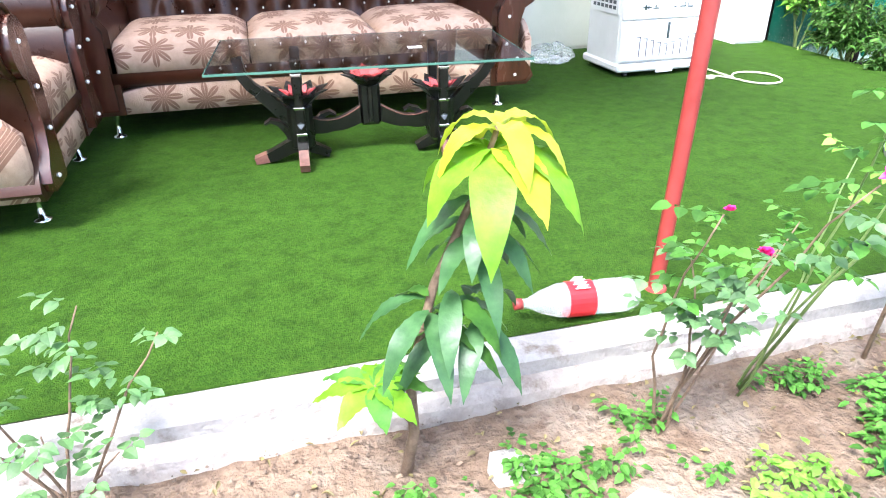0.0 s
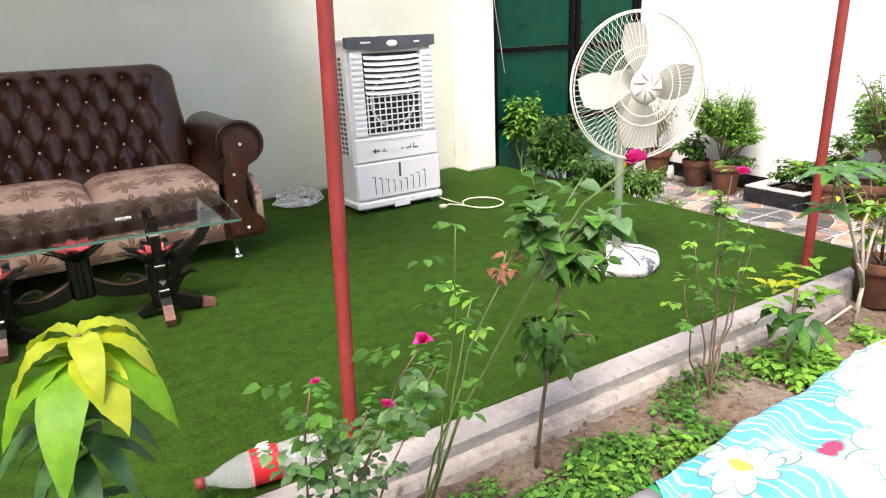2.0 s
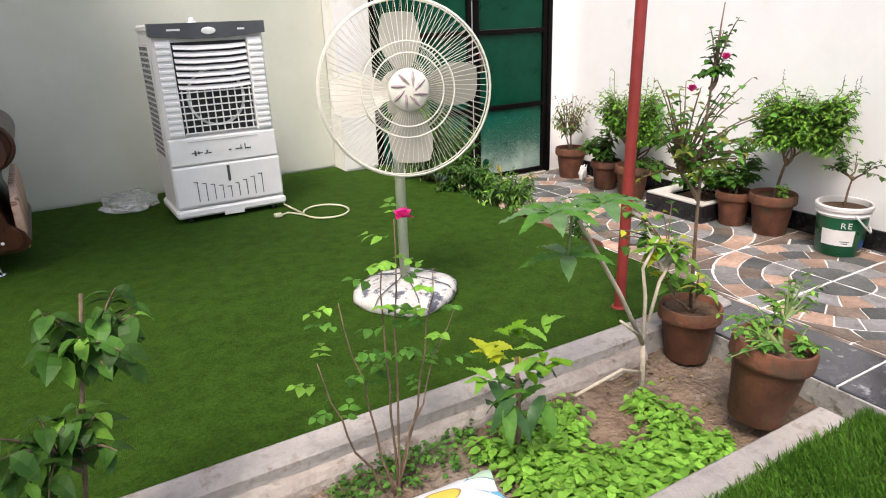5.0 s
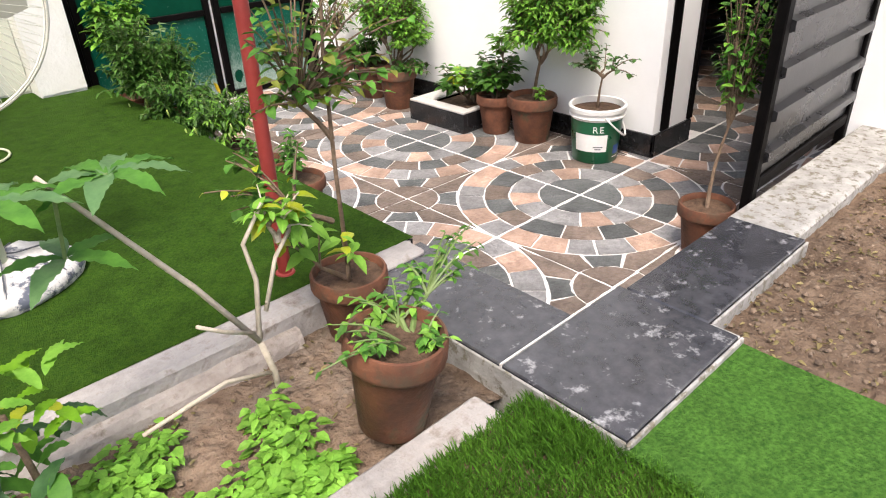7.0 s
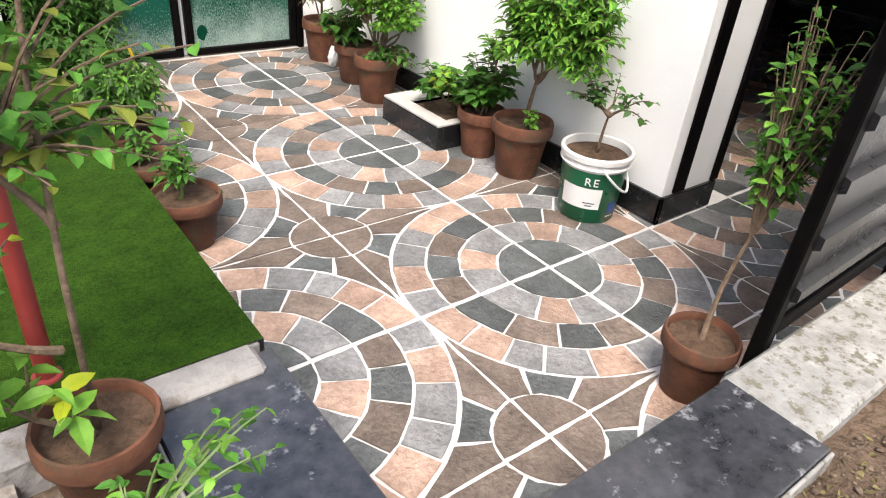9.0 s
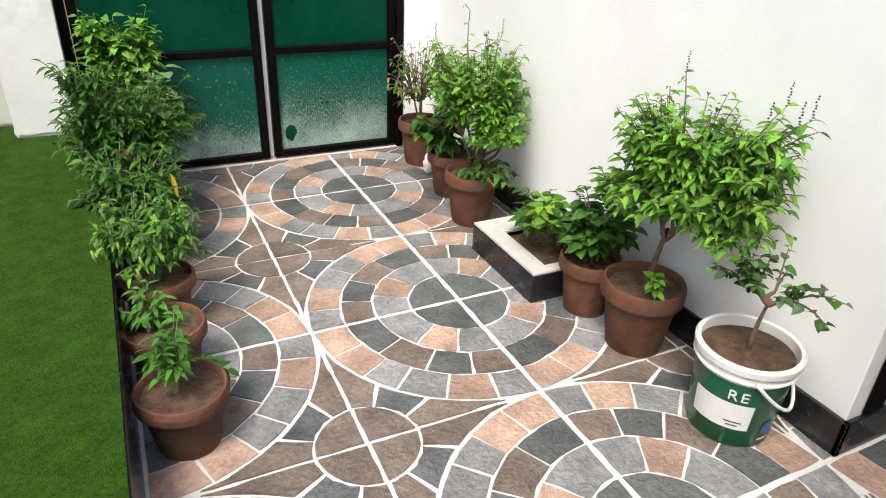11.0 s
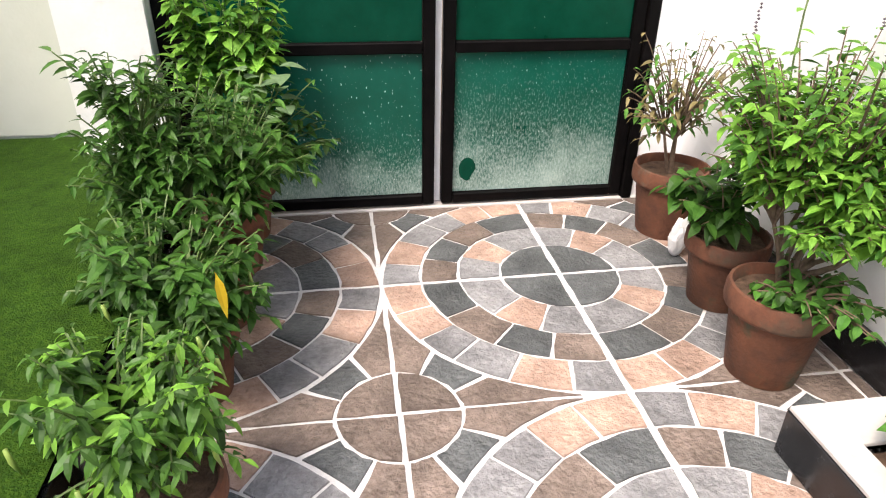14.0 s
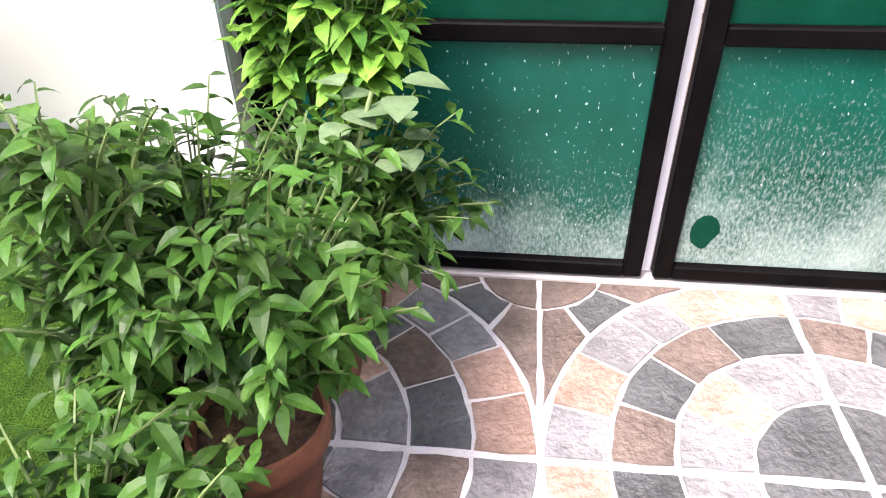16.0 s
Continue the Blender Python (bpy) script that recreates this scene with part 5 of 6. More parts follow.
def chillies(parent, n, centre, spread, seed):
    rng = random.Random(seed)
    for k in range(n):
        a = rng.uniform(0, 6.28)
        x, y, z = centre[0] + spread * math.cos(a), centre[1] + spread * math.sin(a), centre[2] + rng.uniform(-0.08, 0.08)
        part("chilli", Shape().tube([(x, y, z), (x + 0.004, y, z - 0.025), (x + 0.01, y + 0.004, z - 0.055)], [0.004, 0.005, 0.0015], 6), CHILLI, parent, smooth=True)


for _o in [o for o in scene.objects if o.name.startswith("potted_plant") and o.parent is None and "chilli bush" in o["label"]]:
    chillies(_o, 9, (-0.02, 0, 0.36), 0.17, 5 + len(_o.name))

# row along the white wall
_p = potted(0.46, 0.695, 0.006, 0.146, 0.265, "large clay pot with a small holy basil tree", CLAYDARK)
_p.rotation_euler = (0, 0, 0)
part("trunk", Shape().tube(curve((0.0, 0.0, 0.18), (-0.02, -0.07, 0.50), (0.012, 0.015, 0), 5), [0.012, 0.011, 0.01, 0.009, 0.008, 0.007], 8), BARK, _p, smooth=True)
bush(_p, (-0.01, -0.13, 0.74), (0.23, 0.36, 0.29), 330, 12, 0.058, 0.022, LEAFBRIGHT, BARK, (-0.02, -0.07, 0.46), 12, 0.7, (LEAF, 0.3), spikes=5, stems=7)
bush(_p, (-0.02, -0.08, 0.31), (0.03, 0.03, 0.04), 6, 4, 0.05, 0.028, LEAFBRIGHT, GREENSTEM, (-0.02, -0.07, 0.18), 13, stems=1, name="sprout")
_p = potted(0.435, 0.958, 0.006, 0.12, 0.232, "clay pot with a green curry-leaf bush", CLAY)
_p.rotation_euler = (0, 0, 0)
bush(_p, (0.02, 0.0, 0.36), (0.15, 0.16, 0.15), 50, 7, 0.072, 0.046, LEAFDARK, BARK, (0, 0, 0.18), 14, 0.5, (LEAF, 0.35), stems=4)
bush(_p, (0.03, 0.0, 0.56), (0.05, 0.06, 0.10), 9, 5, 0.07, 0.045, LEAFBRIGHT, BARK, (0.02, 0, 0.34), 15, 0.4, stems=1, name="young_shoot")
_p = potted(0.385, 1.835, 0.006, 0.136, 0.262, "large dark clay pot with a bright holy basil bush", CLAYDARK)
_p.rotation_euler = (0, 0, 0)
bush(_p, (0.03, 0.10, 0.66), (0.25, 0.32, 0.28), 230, 12, 0.056, 0.0215, LEAFBRIGHT, BARK, (0.03, 0.05, 0.22), 17, 0.7, (LEAF, 0.3), spikes=4, stems=7)
bush(_p, (0.07, -0.09, 0.52), (0.18, 0.20, 0.20), 60, 10, 0.056, 0.022, LEAFBRIGHT, BARK, (0.04, 0.02, 0.28), 62, 0.6, (LEAF, 0.3), stems=4, name="side_foliage")
bush(_p, (0.02, -0.09, 0.28), (0.15, 0.17, 0.08), 40, 7, 0.05, 0.03, LEAF, BARK, (0, 0, 0.22), 16, 0.8, (LEAFDARK, 0.4), stems=4, name="trailing_foliage")
part("tendril", Shape().tube([(0.10, 0.30, 0.55), (0.13, 0.37, 0.75), (0.14, 0.39, 0.86), (0.15, 0.40, 0.93), (0.13, 0.42, 0.955), (0.12, 0.42, 0.94)], 0.0028, 5), GREENSTEM, _p, smooth=True)
_td = Shape()
for q, w in (((0.13, 0.37, 0.76), (-1, 0, 0.2)), ((0.135, 0.38, 0.82), (0.6, -0.8, 0.1)), ((0.14, 0.39, 0.87), (-0.8, -0.4, 0.2)), ((0.12, 0.35, 0.70), (0.5, -1, 0.0))):
    add_leaf(_td, q, w, 0.04, 0.026, 0.4)
part("tendril_leaf", _td, LEAFBRIGHT, _p)
_p = potted(0.44, 2.18, 0.006, 0.125, 0.235, "dark clay pot with broad dark leaves", CLAYDARK)
_p.rotation_euler = (0, 0, 0)
bush(_p, (-0.06, 0.03, 0.36), (0.17, 0.15, 0.15), 34, 6, 0.085, 0.042, LEAFDARK, BARK, (0, 0, 0.2), 18, 0.7, (LEAF, 0.3), stems=3)
# pale rag stuffed between two pots
_rg_bm = bmesh.new()
bmesh.ops.create_icosphere(_rg_bm, subdivisions=3, radius=1)
for v in _rg_bm.verts:
    n = 1 + 0.3 * noise.noise(v.co * 2.1) + 0.22 * noise.noise(v.co * 5)
    v.co = Vector((v.co.x * 0.045 * n, v.co.y * 0.03 * n, (v.co.z + 0.95) * 0.07 * n))
_me = bpy.data.meshes.new("rag")
_rg_bm.to_mesh(_me)
single("rag", _me, WHITEPLASTIC, "crumpled off-white rag standing between two clay pots", "rag", smooth=True, m=pose(0.44, 2.465, 0.008, 0, 18, 30))
_p = potted(0.485, 2.665, 0.006, 0.138, 0.262, "clay pot with a sparse half-dry shrub", CLAY)
_p.rotation_euler = (0, 0, 0)
bush(_p, (-0.04, -0.02, 0.56), (0.20, 0.17, 0.27), 62, 6, 0.052, 0.018, LEAFDRY, BARK, (0, 0, 0.2), 19, 0.9, (LEAF, 0.5), stems=3)

# pot by the ledge, with a thin tall shrub
_p = potted(-0.12, -0.69, 0.006, 0.110, 0.21, "clay pot with a tall thin green shrub", CLAYDARK)
_p.rotation_euler = (0, 0, 0)
bush(_p, (0.20, 0.02, 0.84), (0.13, 0.13, 0.36), 70, 8, 0.048, 0.024, LEAF, BARK, (0, 0, 0.18), 20, 0.6, (LEAFBRIGHT, 0.3), stems=1)

# pots in the bed and on the front kerb
_p = potted(-1.60, -0.355, 0.212, 0.112, 0.205, "clay pot with a thin climbing rose", CLAYDARK)
_p.rotation_euler = (0, 0, 0)
part("trunk", Shape().tube([(0, 0, 0.16), (0.01, 0.02, 0.5), (0.03, 0.04, 0.8), (0.06, 0.05, 1.04), (0.08, 0.05, 1.22)], [0.007, 0.006, 0.005, 0.0035, 0.002], 7), BARK, _p, smooth=True)
bush(_p, (0.07, 0.05, 1.08), (0.06, 0.06, 0.15), 14, 7, 0.04, 0.026, LEAFDARK, BARK, (0.05, 0.05, 0.95), 63, 0.5, (LEAF, 0.4), stems=1, name="top_foliage")
bush(_p, (0.0, 0.05, 0.80), (0.28, 0.18, 0.33), 52, 6, 0.044, 0.031, LEAF, BARK, (0.02, 0.03, 0.58), 21, 0.5, (LEAFOLIVE, 0.35), stems=1)
bush(_p, (-0.16, 0.06, 0.52), (0.20, 0.10, 0.16), 9, 6, 0.042, 0.03, LEAF, BARK, (-0.02, 0.02, 0.36), 28, 0.5, (LEAFYELLOW, 0.15), stems=1, name="side_foliage")
for q in ((0.02, -0.02, 1.05), (-0.1, 0.0, 0.96)):
    s = Shape()
    for k in range(14):
        add_leaf(s, q, (math.cos(k * 2.4), math.sin(k * 2.4), 0.2 + 0.12 * k), 0.024, 0.02, -0.4, 0.5, 0, 2)
    part("flower", s, PETAL, _p, "small pink rose")
bush(_p, (-0.12, -0.04, 0.34), (0.11, 0.08, 0.09), 5, 5, 0.07, 0.034, LEAFBRIGHT, BARK, (0, 0, 0.17), 22, 0.6, (LEAFYELLOW, 0.3), stems=2, name="low_foliage")
_p = potted(-1.80, -0.775, 0.262, 0.118, 0.252, "leaning old clay pot overgrown with creeping weed", CLAYDARK, 0)
_p.rotation_euler = (radians(4), radians(5), 0)
bush(_p, (0.0, 0.02, 0.25), (0.21, 0.17, 0.06), 28, 7, 0.034, 0.017, LEAF, GREENSTEM, (0, 0, 0.2), 23, 0.4, (LEAFBRIGHT, 0.4), stems=4)
bush(_p, (0.24, 0.12, 0.30), (0.17, 0.11, 0.08), 15, 7, 0.038, 0.018, LEAF, GREENSTEM, (0.05, 0, 0.21), 24, 0.4, (LEAFBRIGHT, 0.4), stems=2, name="trailing_foliage")

# paint bucket with a young tree
_b = thing("paint_bucket", "white and green paint bucket planted with a young tree", "bucket", at=pose(0.465, 0.25, 0.006, 0, 0, 0))
auto_smooth(part("body", Shape().lathe([(0.0, 0.0), (0.118, 0.0), (0.122, 0.005), (0.138, 0.235)], 40), BUCKET, _b))
auto_smooth(part("rim", Shape().lathe([(0.139, 0.236), (0.148, 0.255), (0.15, 0.25), (0.144, 0.254), (0.143, 0.272), (0.152, 0.276), (0.154, 0.296), (0.148, 0.303), (0.138, 0.3), (0.135, 0.25)], 40), WHITEPLASTIC, _b, "white plastic rim"))
part("soil", Shape().lathe([(0.0, 0.275), (0.07, 0.278), (0.137, 0.268)], 28, wobble=0.03), POTSOIL, _b)
part("handle", Shape().tube([(0.155 * math.cos(radians(a)), 0.155 * math.sin(radians(a)), 0.262 - 0.125 * (1 - abs((a + 62) / 66.0) ** 1.6)) for a in range(-128, 5, 11)], 0.0055, 8), WHITEPLASTIC, _b, "white plastic carrying handle", smooth=True)


def wrapped(a0, a1, z0, z1, lift, n=10):
    s = Shape()
    for k in range(n + 1):
        a = radians(a0 + (a1 - a0) * k / n)
        for z in (z0, z1):
            r = 0.122 + (0.138 - 0.122) * (z - 0.005) / 0.23 + lift
            s.v.append((r * math.cos(a), r * math.sin(a), z))
    s.f = [(2 * k, 2 * k + 2, 2 * k + 3, 2 * k + 1) for k in range(n)]
    return s


_lb = part("label", wrapped(-196, -118, 0.07, 0.165, 0.0012), WHITEPLASTIC, _b, "white paper label")
part("small_print", wrapped(-150, -128, 0.095, 0.10, 0.002, 4), INK, _lb)
part("small_print", wrapped(-146, -132, 0.083, 0.088, 0.002, 4), INK, _lb)
part("blue_mark", wrapped(-98, -78, 0.05, 0.10, 0.0012, 6), BLUEPRINT, _b)
part("small_print", wrapped(-98, -78, 0.03, 0.036, 0.0012, 6), WHITEPLASTIC, _b)
for i, ch in enumerate("RE"):
    cu = bpy.data.curves.new("letter", "FONT")
    cu.body, cu.size, cu.extrude, cu.align_x = ch, 0.05, 0.0008, "CENTER"
    a = radians(-147 + i * 14)
    tmp = new("letter_curve", cu)
    me = bpy.data.meshes.new_from_object(tmp)
    bpy.data.objects.remove(tmp)
    me.materials.clear()
    part("letter", me, WHITEPLASTIC, _b, m=Matrix.Translation((0.1355 * math.cos(a), 0.1355 * math.sin(a), 0.178)) @ pose(0, 0, 0, 94, 0, math.degrees(a) + 90))
part("trunk", Shape().tube(curve((0.0, 0.0, 0.27), (0.0, -0.02, 0.46), (0.008, 0.01, 0), 4), [0.008, 0.007, 0.006, 0.005, 0.004], 7), BARK, _b, smooth=True)
bush(_b, (-0.03, -0.05, 0.53), (0.11, 0.19, 0.10), 22, 6, 0.040, 0.028, LEAFDARK, BARK, (0, -0.02, 0.44), 25, 0.4, (LEAFBLUE, 0.4), stems=4)

# planter box against the wall
_x = thing("planter_box", "low black granite planter box with white coping", "planter", at=pose(0.25, 1.06, 0.006))
for a, b, c, d in ((0.0, 0.035, 0.0, 0.5), (0.035, 0.388, 0.0, 0.035), (0.035, 0.388, 0.465, 0.5)):
    part("side", Shape().box(a, b, c, d, 0.0, 0.12, 0.002), BLACKTRIM, _x)
for a, b, c, d in ((0.002, 0.085, 0.002, 0.498), (0.086, 0.387, 0.002, 0.05), (0.086, 0.387, 0.37, 0.498)):
    part("coping", Shape().box(a, b, c, d, 0.121, 0.135, 0.003), PLANTERTOP, _x)
part("soil", Shape().box(0.087, 0.386, 0.051, 0.369, 0.05, 0.112, 0.01), POTSOIL, _x)
bush(_x, (0.22, 0.20, 0.28), (0.20, 0.23, 0.15), 40, 7, 0.068, 0.046, LEAFDARK, BARK, (0.26, 0.17, 0.1), 26, 0.5, (LEAF, 0.5), stems=4)
bush(_x, (0.14, 0.12, 0.31), (0.09, 0.10, 0.08), 12, 6, 0.07, 0.05, LEAFBRIGHT, BARK, (0.26, 0.15, 0.1), 27, 0.5, (LEAFYELLOW, 0.3), stems=2, name="young_growth")


# ---- planting bed ----
def sapling_leaf(parent, p, way, length, width, mat, droop):
    s = Shape()
    add_leaf(s, p, way, length, width, droop, 0.22, 0.0, 14)
    for i in range(1, len(s.v) - 1):
        # ribs across the blade and a waving margin
        row, col = divmod(i - 1, 3)
        if col != 1:
            x, y, z = s.v[i]
            s.v[i] = (x, y, z + (0.0016 if row % 2 else -0.0016) + 0.05 * width * math.sin(row * 0.9 + col))
    me = s.mesh("leaf", True)
    part("leaf", me, mat, parent)


_m = thing("mango_sapling", "young mango sapling with yellow-green top leaves", "sapling", at=pose(-4.83, -0.45, 0.16))
part("trunk", Shape().tube([(0, 0, 0), (0.03, 0.0, 0.16), (0.03, 0.02, 0.28), (0.08, 0.01, 0.5), (0.15, 0.01, 0.66), (0.2, 0.01, 0.80)], [0.014, 0.012, 0.011, 0.009, 0.007, 0.005], 8), BARK, _m, smooth=True)
_rg = random.Random(5)
for k in range(7):
    a = k * 2.4
    sapling_leaf(_m, (0.20, 0.01, 0.80 - 0.004 * k), (0.8 * math.cos(a), 0.8 * math.sin(a), 0.75), _rg.uniform(0.12, 0.185), 0.05, LEAFYELLOW, 2.7)
for a, up, length in ((-1.9, 0.25, 0.27), (-0.75, 0.35, 0.24), (-1.25, 0.45, 0.20), (0.25, 0.4, 0.23), (-2.75, 0.35, 0.2), (1.4, 0.3, 0.22), (2.4, 0.3, 0.2)):
    sapling_leaf(_m, (0.19, 0.01, 0.755), (math.cos(a), math.sin(a), up), length, 0.078, LEAFLIME if up < 0.42 else LEAFYELLOW, 2.0)
for k in range(14):
    a = k * 2.4 + 1
    sapling_leaf(_m, (0.165, 0.01, 0.68 - 0.009 * k), (math.cos(a), math.sin(a), 0.1), _rg.uniform(0.15, 0.20), 0.042, LEAFMANGO, 1.5)
for k in range(20):
    a = k * 2.4 + 2
    sapling_leaf(_m, (0.065 + 0.05 * (k % 3), -0.01 + 0.02 * (k % 2), 0.49 - 0.005 * k), (math.cos(a), math.sin(a), 0.15), _rg.uniform(0.14, 0.20), 0.044, LEAFMANGO if k % 4 else LEAFDARK, 1.6)
for k in range(9):
    a = k * 2.4 + 0.5
    sapling_leaf(_m, (-0.05, -0.03, 0.32), (math.cos(a), math.sin(a), 0.2), _rg.uniform(0.11, 0.17), 0.052, LEAFLIME if k < 5 else LEAF, 0.9)
part("side_twig", Shape().tube([(0.03, 0, 0.18), (-0.02, -0.02, 0.27), (-0.05, -0.03, 0.32)], [0.007, 0.006, 0.004], 6), BARK, _m)


def rose(x, y, canes, label, mat, seed, young=None, flowers=(), lush=1.0, name="rose_bush", stem=BARK):
    """Thin canes from one foot, each with sprays of five leaflets towards its tip. Offsets of the tips are from the foot."""
    t = thing(name, label, "rose bush", "garden roses", at=pose(x, y, 0.165))
    rng = random.Random(seed)
    leaves, tipleaves = Shape(), Shape()
    for c in canes:
        pts = curve((rng.uniform(-0.02, 0.02), rng.uniform(-0.02, 0.02), 0), c, (rng.uniform(-0.04, 0.04), rng.uniform(-0.03, 0.03), 0.02), 8)
        for i in range(1, 8):
            pts[i] = pts[i] + Vector((rng.uniform(-0.008, 0.008), rng.uniform(-0.008, 0.008), 0))
        part("cane", Shape().tube(pts, [0.0042 - 0.00033 * i for i in range(9)], 6), stem, t, smooth=True)
        sprays = max(4, int(12 * lush * c[2]))
        for k in range(sprays):
            u = 0.55 + 0.45 * k / (sprays - 1)
            i = min(7, int(u * 8))
            p = pts[i].lerp(pts[i + 1], u * 8 - i)
            d = rand_dir(rng, -0.1, 0.5).normalized()
            side = d.cross(Vector((0, 0, 1))).normalized()
            L = rng.uniform(0.05, 0.09)
            target = tipleaves if young and u > 0.8 and rng.random() < 0.7 else leaves
            for f, sg in ((0.45, 1), (0.45, -1), (0.8, 1), (0.8, -1), (1.0, 0)):
                q = p + d * L * f
                w = d * (1 if sg == 0 else 0.45) + side * sg
                ll = rng.uniform(0.022, 0.038)
                add_leaf(target, q, w, ll, ll * 0.78, 0.5, 0.2, rng.uniform(-0.4, 0.4), 3)
    tagged(part("foliage", leaves, mat, t), kind="stuff")
    if tipleaves.v:
        tagged(part("young_foliage", tipleaves, young, t), kind="stuff")
    for fx, fy, fz, r in flowers:
        s = Shape()
        for layer in range(3):
            for k in range(7):
                a = k * 0.9 + layer * 0.4
                add_leaf(s, (fx, fy, fz), (math.cos(a), math.sin(a), 0.2 + 0.8 * layer), r * rng.uniform(0.75, 1.0) * (1 - 0.1 * layer), r * 0.9, rng.uniform(-0.9, 0.6), 0.5, rng.uniform(-0.5, 0.5), 3)
        part("flower", s, PETAL, t, "magenta rose in bloom")
    return t


rose(-5.48, -0.36, [(0.10, 0.02, 0.50), (0.22, 0.02, 0.42), (-0.10, 0.0, 0.40), (0.0, -0.05, 0.28), (-0.2, 0.03, 0.34), (0.12, -0.06, 0.22)], "sprawling rose bush with pale round leaves", LEAFBLUE, 31, lush=1.5)
rose(-4.22, -0.46, [(0.09, -0.29, 0.745), (-0.07, -0.16, 0.66), (-0.04, -0.06, 0.52), (0.13, -0.08, 0.50), (0.34, 0.08, 0.48), (0.02, -0.2, 0.6)], "thin rose bush with three magenta blooms", LEAFBLUE, 32, LEAF, [(0.124, -0.07, 0.505, 0.025), (0.09, -0.305, 0.764, 0.022), (-0.06, -0.16, 0.665, 0.014)], 1.5)
_t = rose(-3.97, -0.40, [(0.02, -0.20, 0.90), (0.07, -0.3, 0.82), (0.2, 0.02, 0.62)], "leggy rose with light green shoots and a pink bloom", LEAF, 33, LEAFBRIGHT, [(0.215, -0.48, 1.04, 0.032)], 0.65, stem=GREENSTEM)
part("cane", Shape().tube([(0, 0, 0), (0.06, -0.12, 0.4), (0.14, -0.27, 0.74), (0.19, -0.38, 0.95), (0.215, -0.48, 1.04)], [0.0045, 0.004, 0.0036, 0.003, 0.0025], 6), GREENSTEM, _t, smooth=True)
bush(_t, (0.17, -0.35, 0.91), (0.13, 0.11, 0.13), 14, 6, 0.062, 0.048, LEAF, GREENSTEM, (0.15, -0.29, 0.78), 34, 0.5, (LEAFBLUE, 0.4), stems=3, name="top_foliage")
bush(_t, (0.085, -0.29, 0.83), (0.045, 0.045, 0.03), 5, 5, 0.034, 0.019, LEAFRED, GREENSTEM, (0.07, -0.28, 0.79), 64, 0.7, stems=1, name="red_young_leaves")
_t = thing("lemon_sapling", "slender citrus sapling with dark curled leaves", "sapling", at=pose(-3.58, -0.40, 0.16))
part("trunk", Shape().tube([(0, 0, 0), (0.03, 0, 0.25), (0.07, 0, 0.5), (0.12, 0, 0.78)], [0.006, 0.0055, 0.005, 0.0035], 8), BARK, _t, smooth=True)
bush(_t, (0.12, 0.0, 0.70), (0.11, 0.10, 0.11), 24, 5, 0.075, 0.046, LEAFDARK, BARK, (0.1, 0, 0.6), 35, 1.2, (LEAFBRIGHT, 0.12), stems=3)
bush(_t, (0.0, -0.07, 0.50), (0.12, 0.09, 0.11), 14, 5, 0.075, 0.04, LEAFDARK, BARK, (0.05, 0, 0.4), 36, 1.2, (LEAFBRIGHT, 0.12), stems=2, name="low_foliage")
rose(-2.84, -0.42, [(0.06, 0.02, 0.80), (0.15, 0.0, 0.66), (-0.10, 0.02, 0.62), (-0.18, -0.02, 0.5), (0.24, 0.04, 0.52), (0.02, 0.02, 0.7)], "bare-stemmed rose bush with sparse leaves", LEAF, 37, LEAFBRIGHT, [(0.07, -0.01, 0.81, 0.03)], 0.8)
_t = thing("mango_sapling", "low bushy mango seedling with bright new leaves", "sapling", at=pose(-2.47, -0.48, 0.17))
part("trunk", Shape().tube([(0, 0, 0), (0.01, 0, 0.15), (0.0, 0, 0.36)], [0.009, 0.008, 0.006], 8), BARK, _t, smooth=True)
_rg = random.Random(9)
for k in range(52):
    a = k * 2.4
    young = k < 34
    sapling_leaf(_t, (0.09 * math.cos(a * 1.7), 0.07 * math.sin(a * 1.7), 0.43 - 0.004 * k), (math.cos(a), math.sin(a), 0.6 if young else 0.1), _rg.uniform(0.06, 0.11) if young else _rg.uniform(0.11, 0.17), 0.028 if young else 0.04,
                 (LEAFBRIGHT, LEAFYELLOW, LEAFLIME)[k % 3] if young else (LEAF if k % 2 else LEAFMANGO), 0.8 if young else 1.6)

# bare-branched shrub with two palmate leaves
_t = thing("frangipani_shrub", "pale bare-branched shrub with a few palmate leaves", "shrub", at=pose(-1.90, -0.43, 0.16))
_fk = (-0.04, -0.02, 0.24)
for pts, r in (([(0, 0, 0), (-0.01, 0, 0.12), _fk], 0.014), ([_fk, (-0.16, -0.02, 0.45), (-0.30, -0.02, 0.66), (-0.38, -0.02, 0.78)], 0.011), ([_fk, (0.0, 0.02, 0.38), (-0.01, 0.03, 0.48), (0.06, 0.04, 0.56)], 0.010),
               ([(0.0, 0.0, 0.3), (0.06, 0.02, 0.42), (0.14, 0.03, 0.5)], 0.009), ([(-0.02, 0, 0.12), (-0.15, -0.04, 0.19), (-0.36, -0.06, 0.18)], 0.009), ([(-0.05, -0.02, 0.27), (-0.13, -0.05, 0.33), (-0.19, -0.06, 0.38)], 0.008)):
    part("branch", Shape().tube(pts, [r * 0.72 * (1 - 0.12 * i) for i in range(len(pts))], 8), PALEBARK, _t, smooth=True)
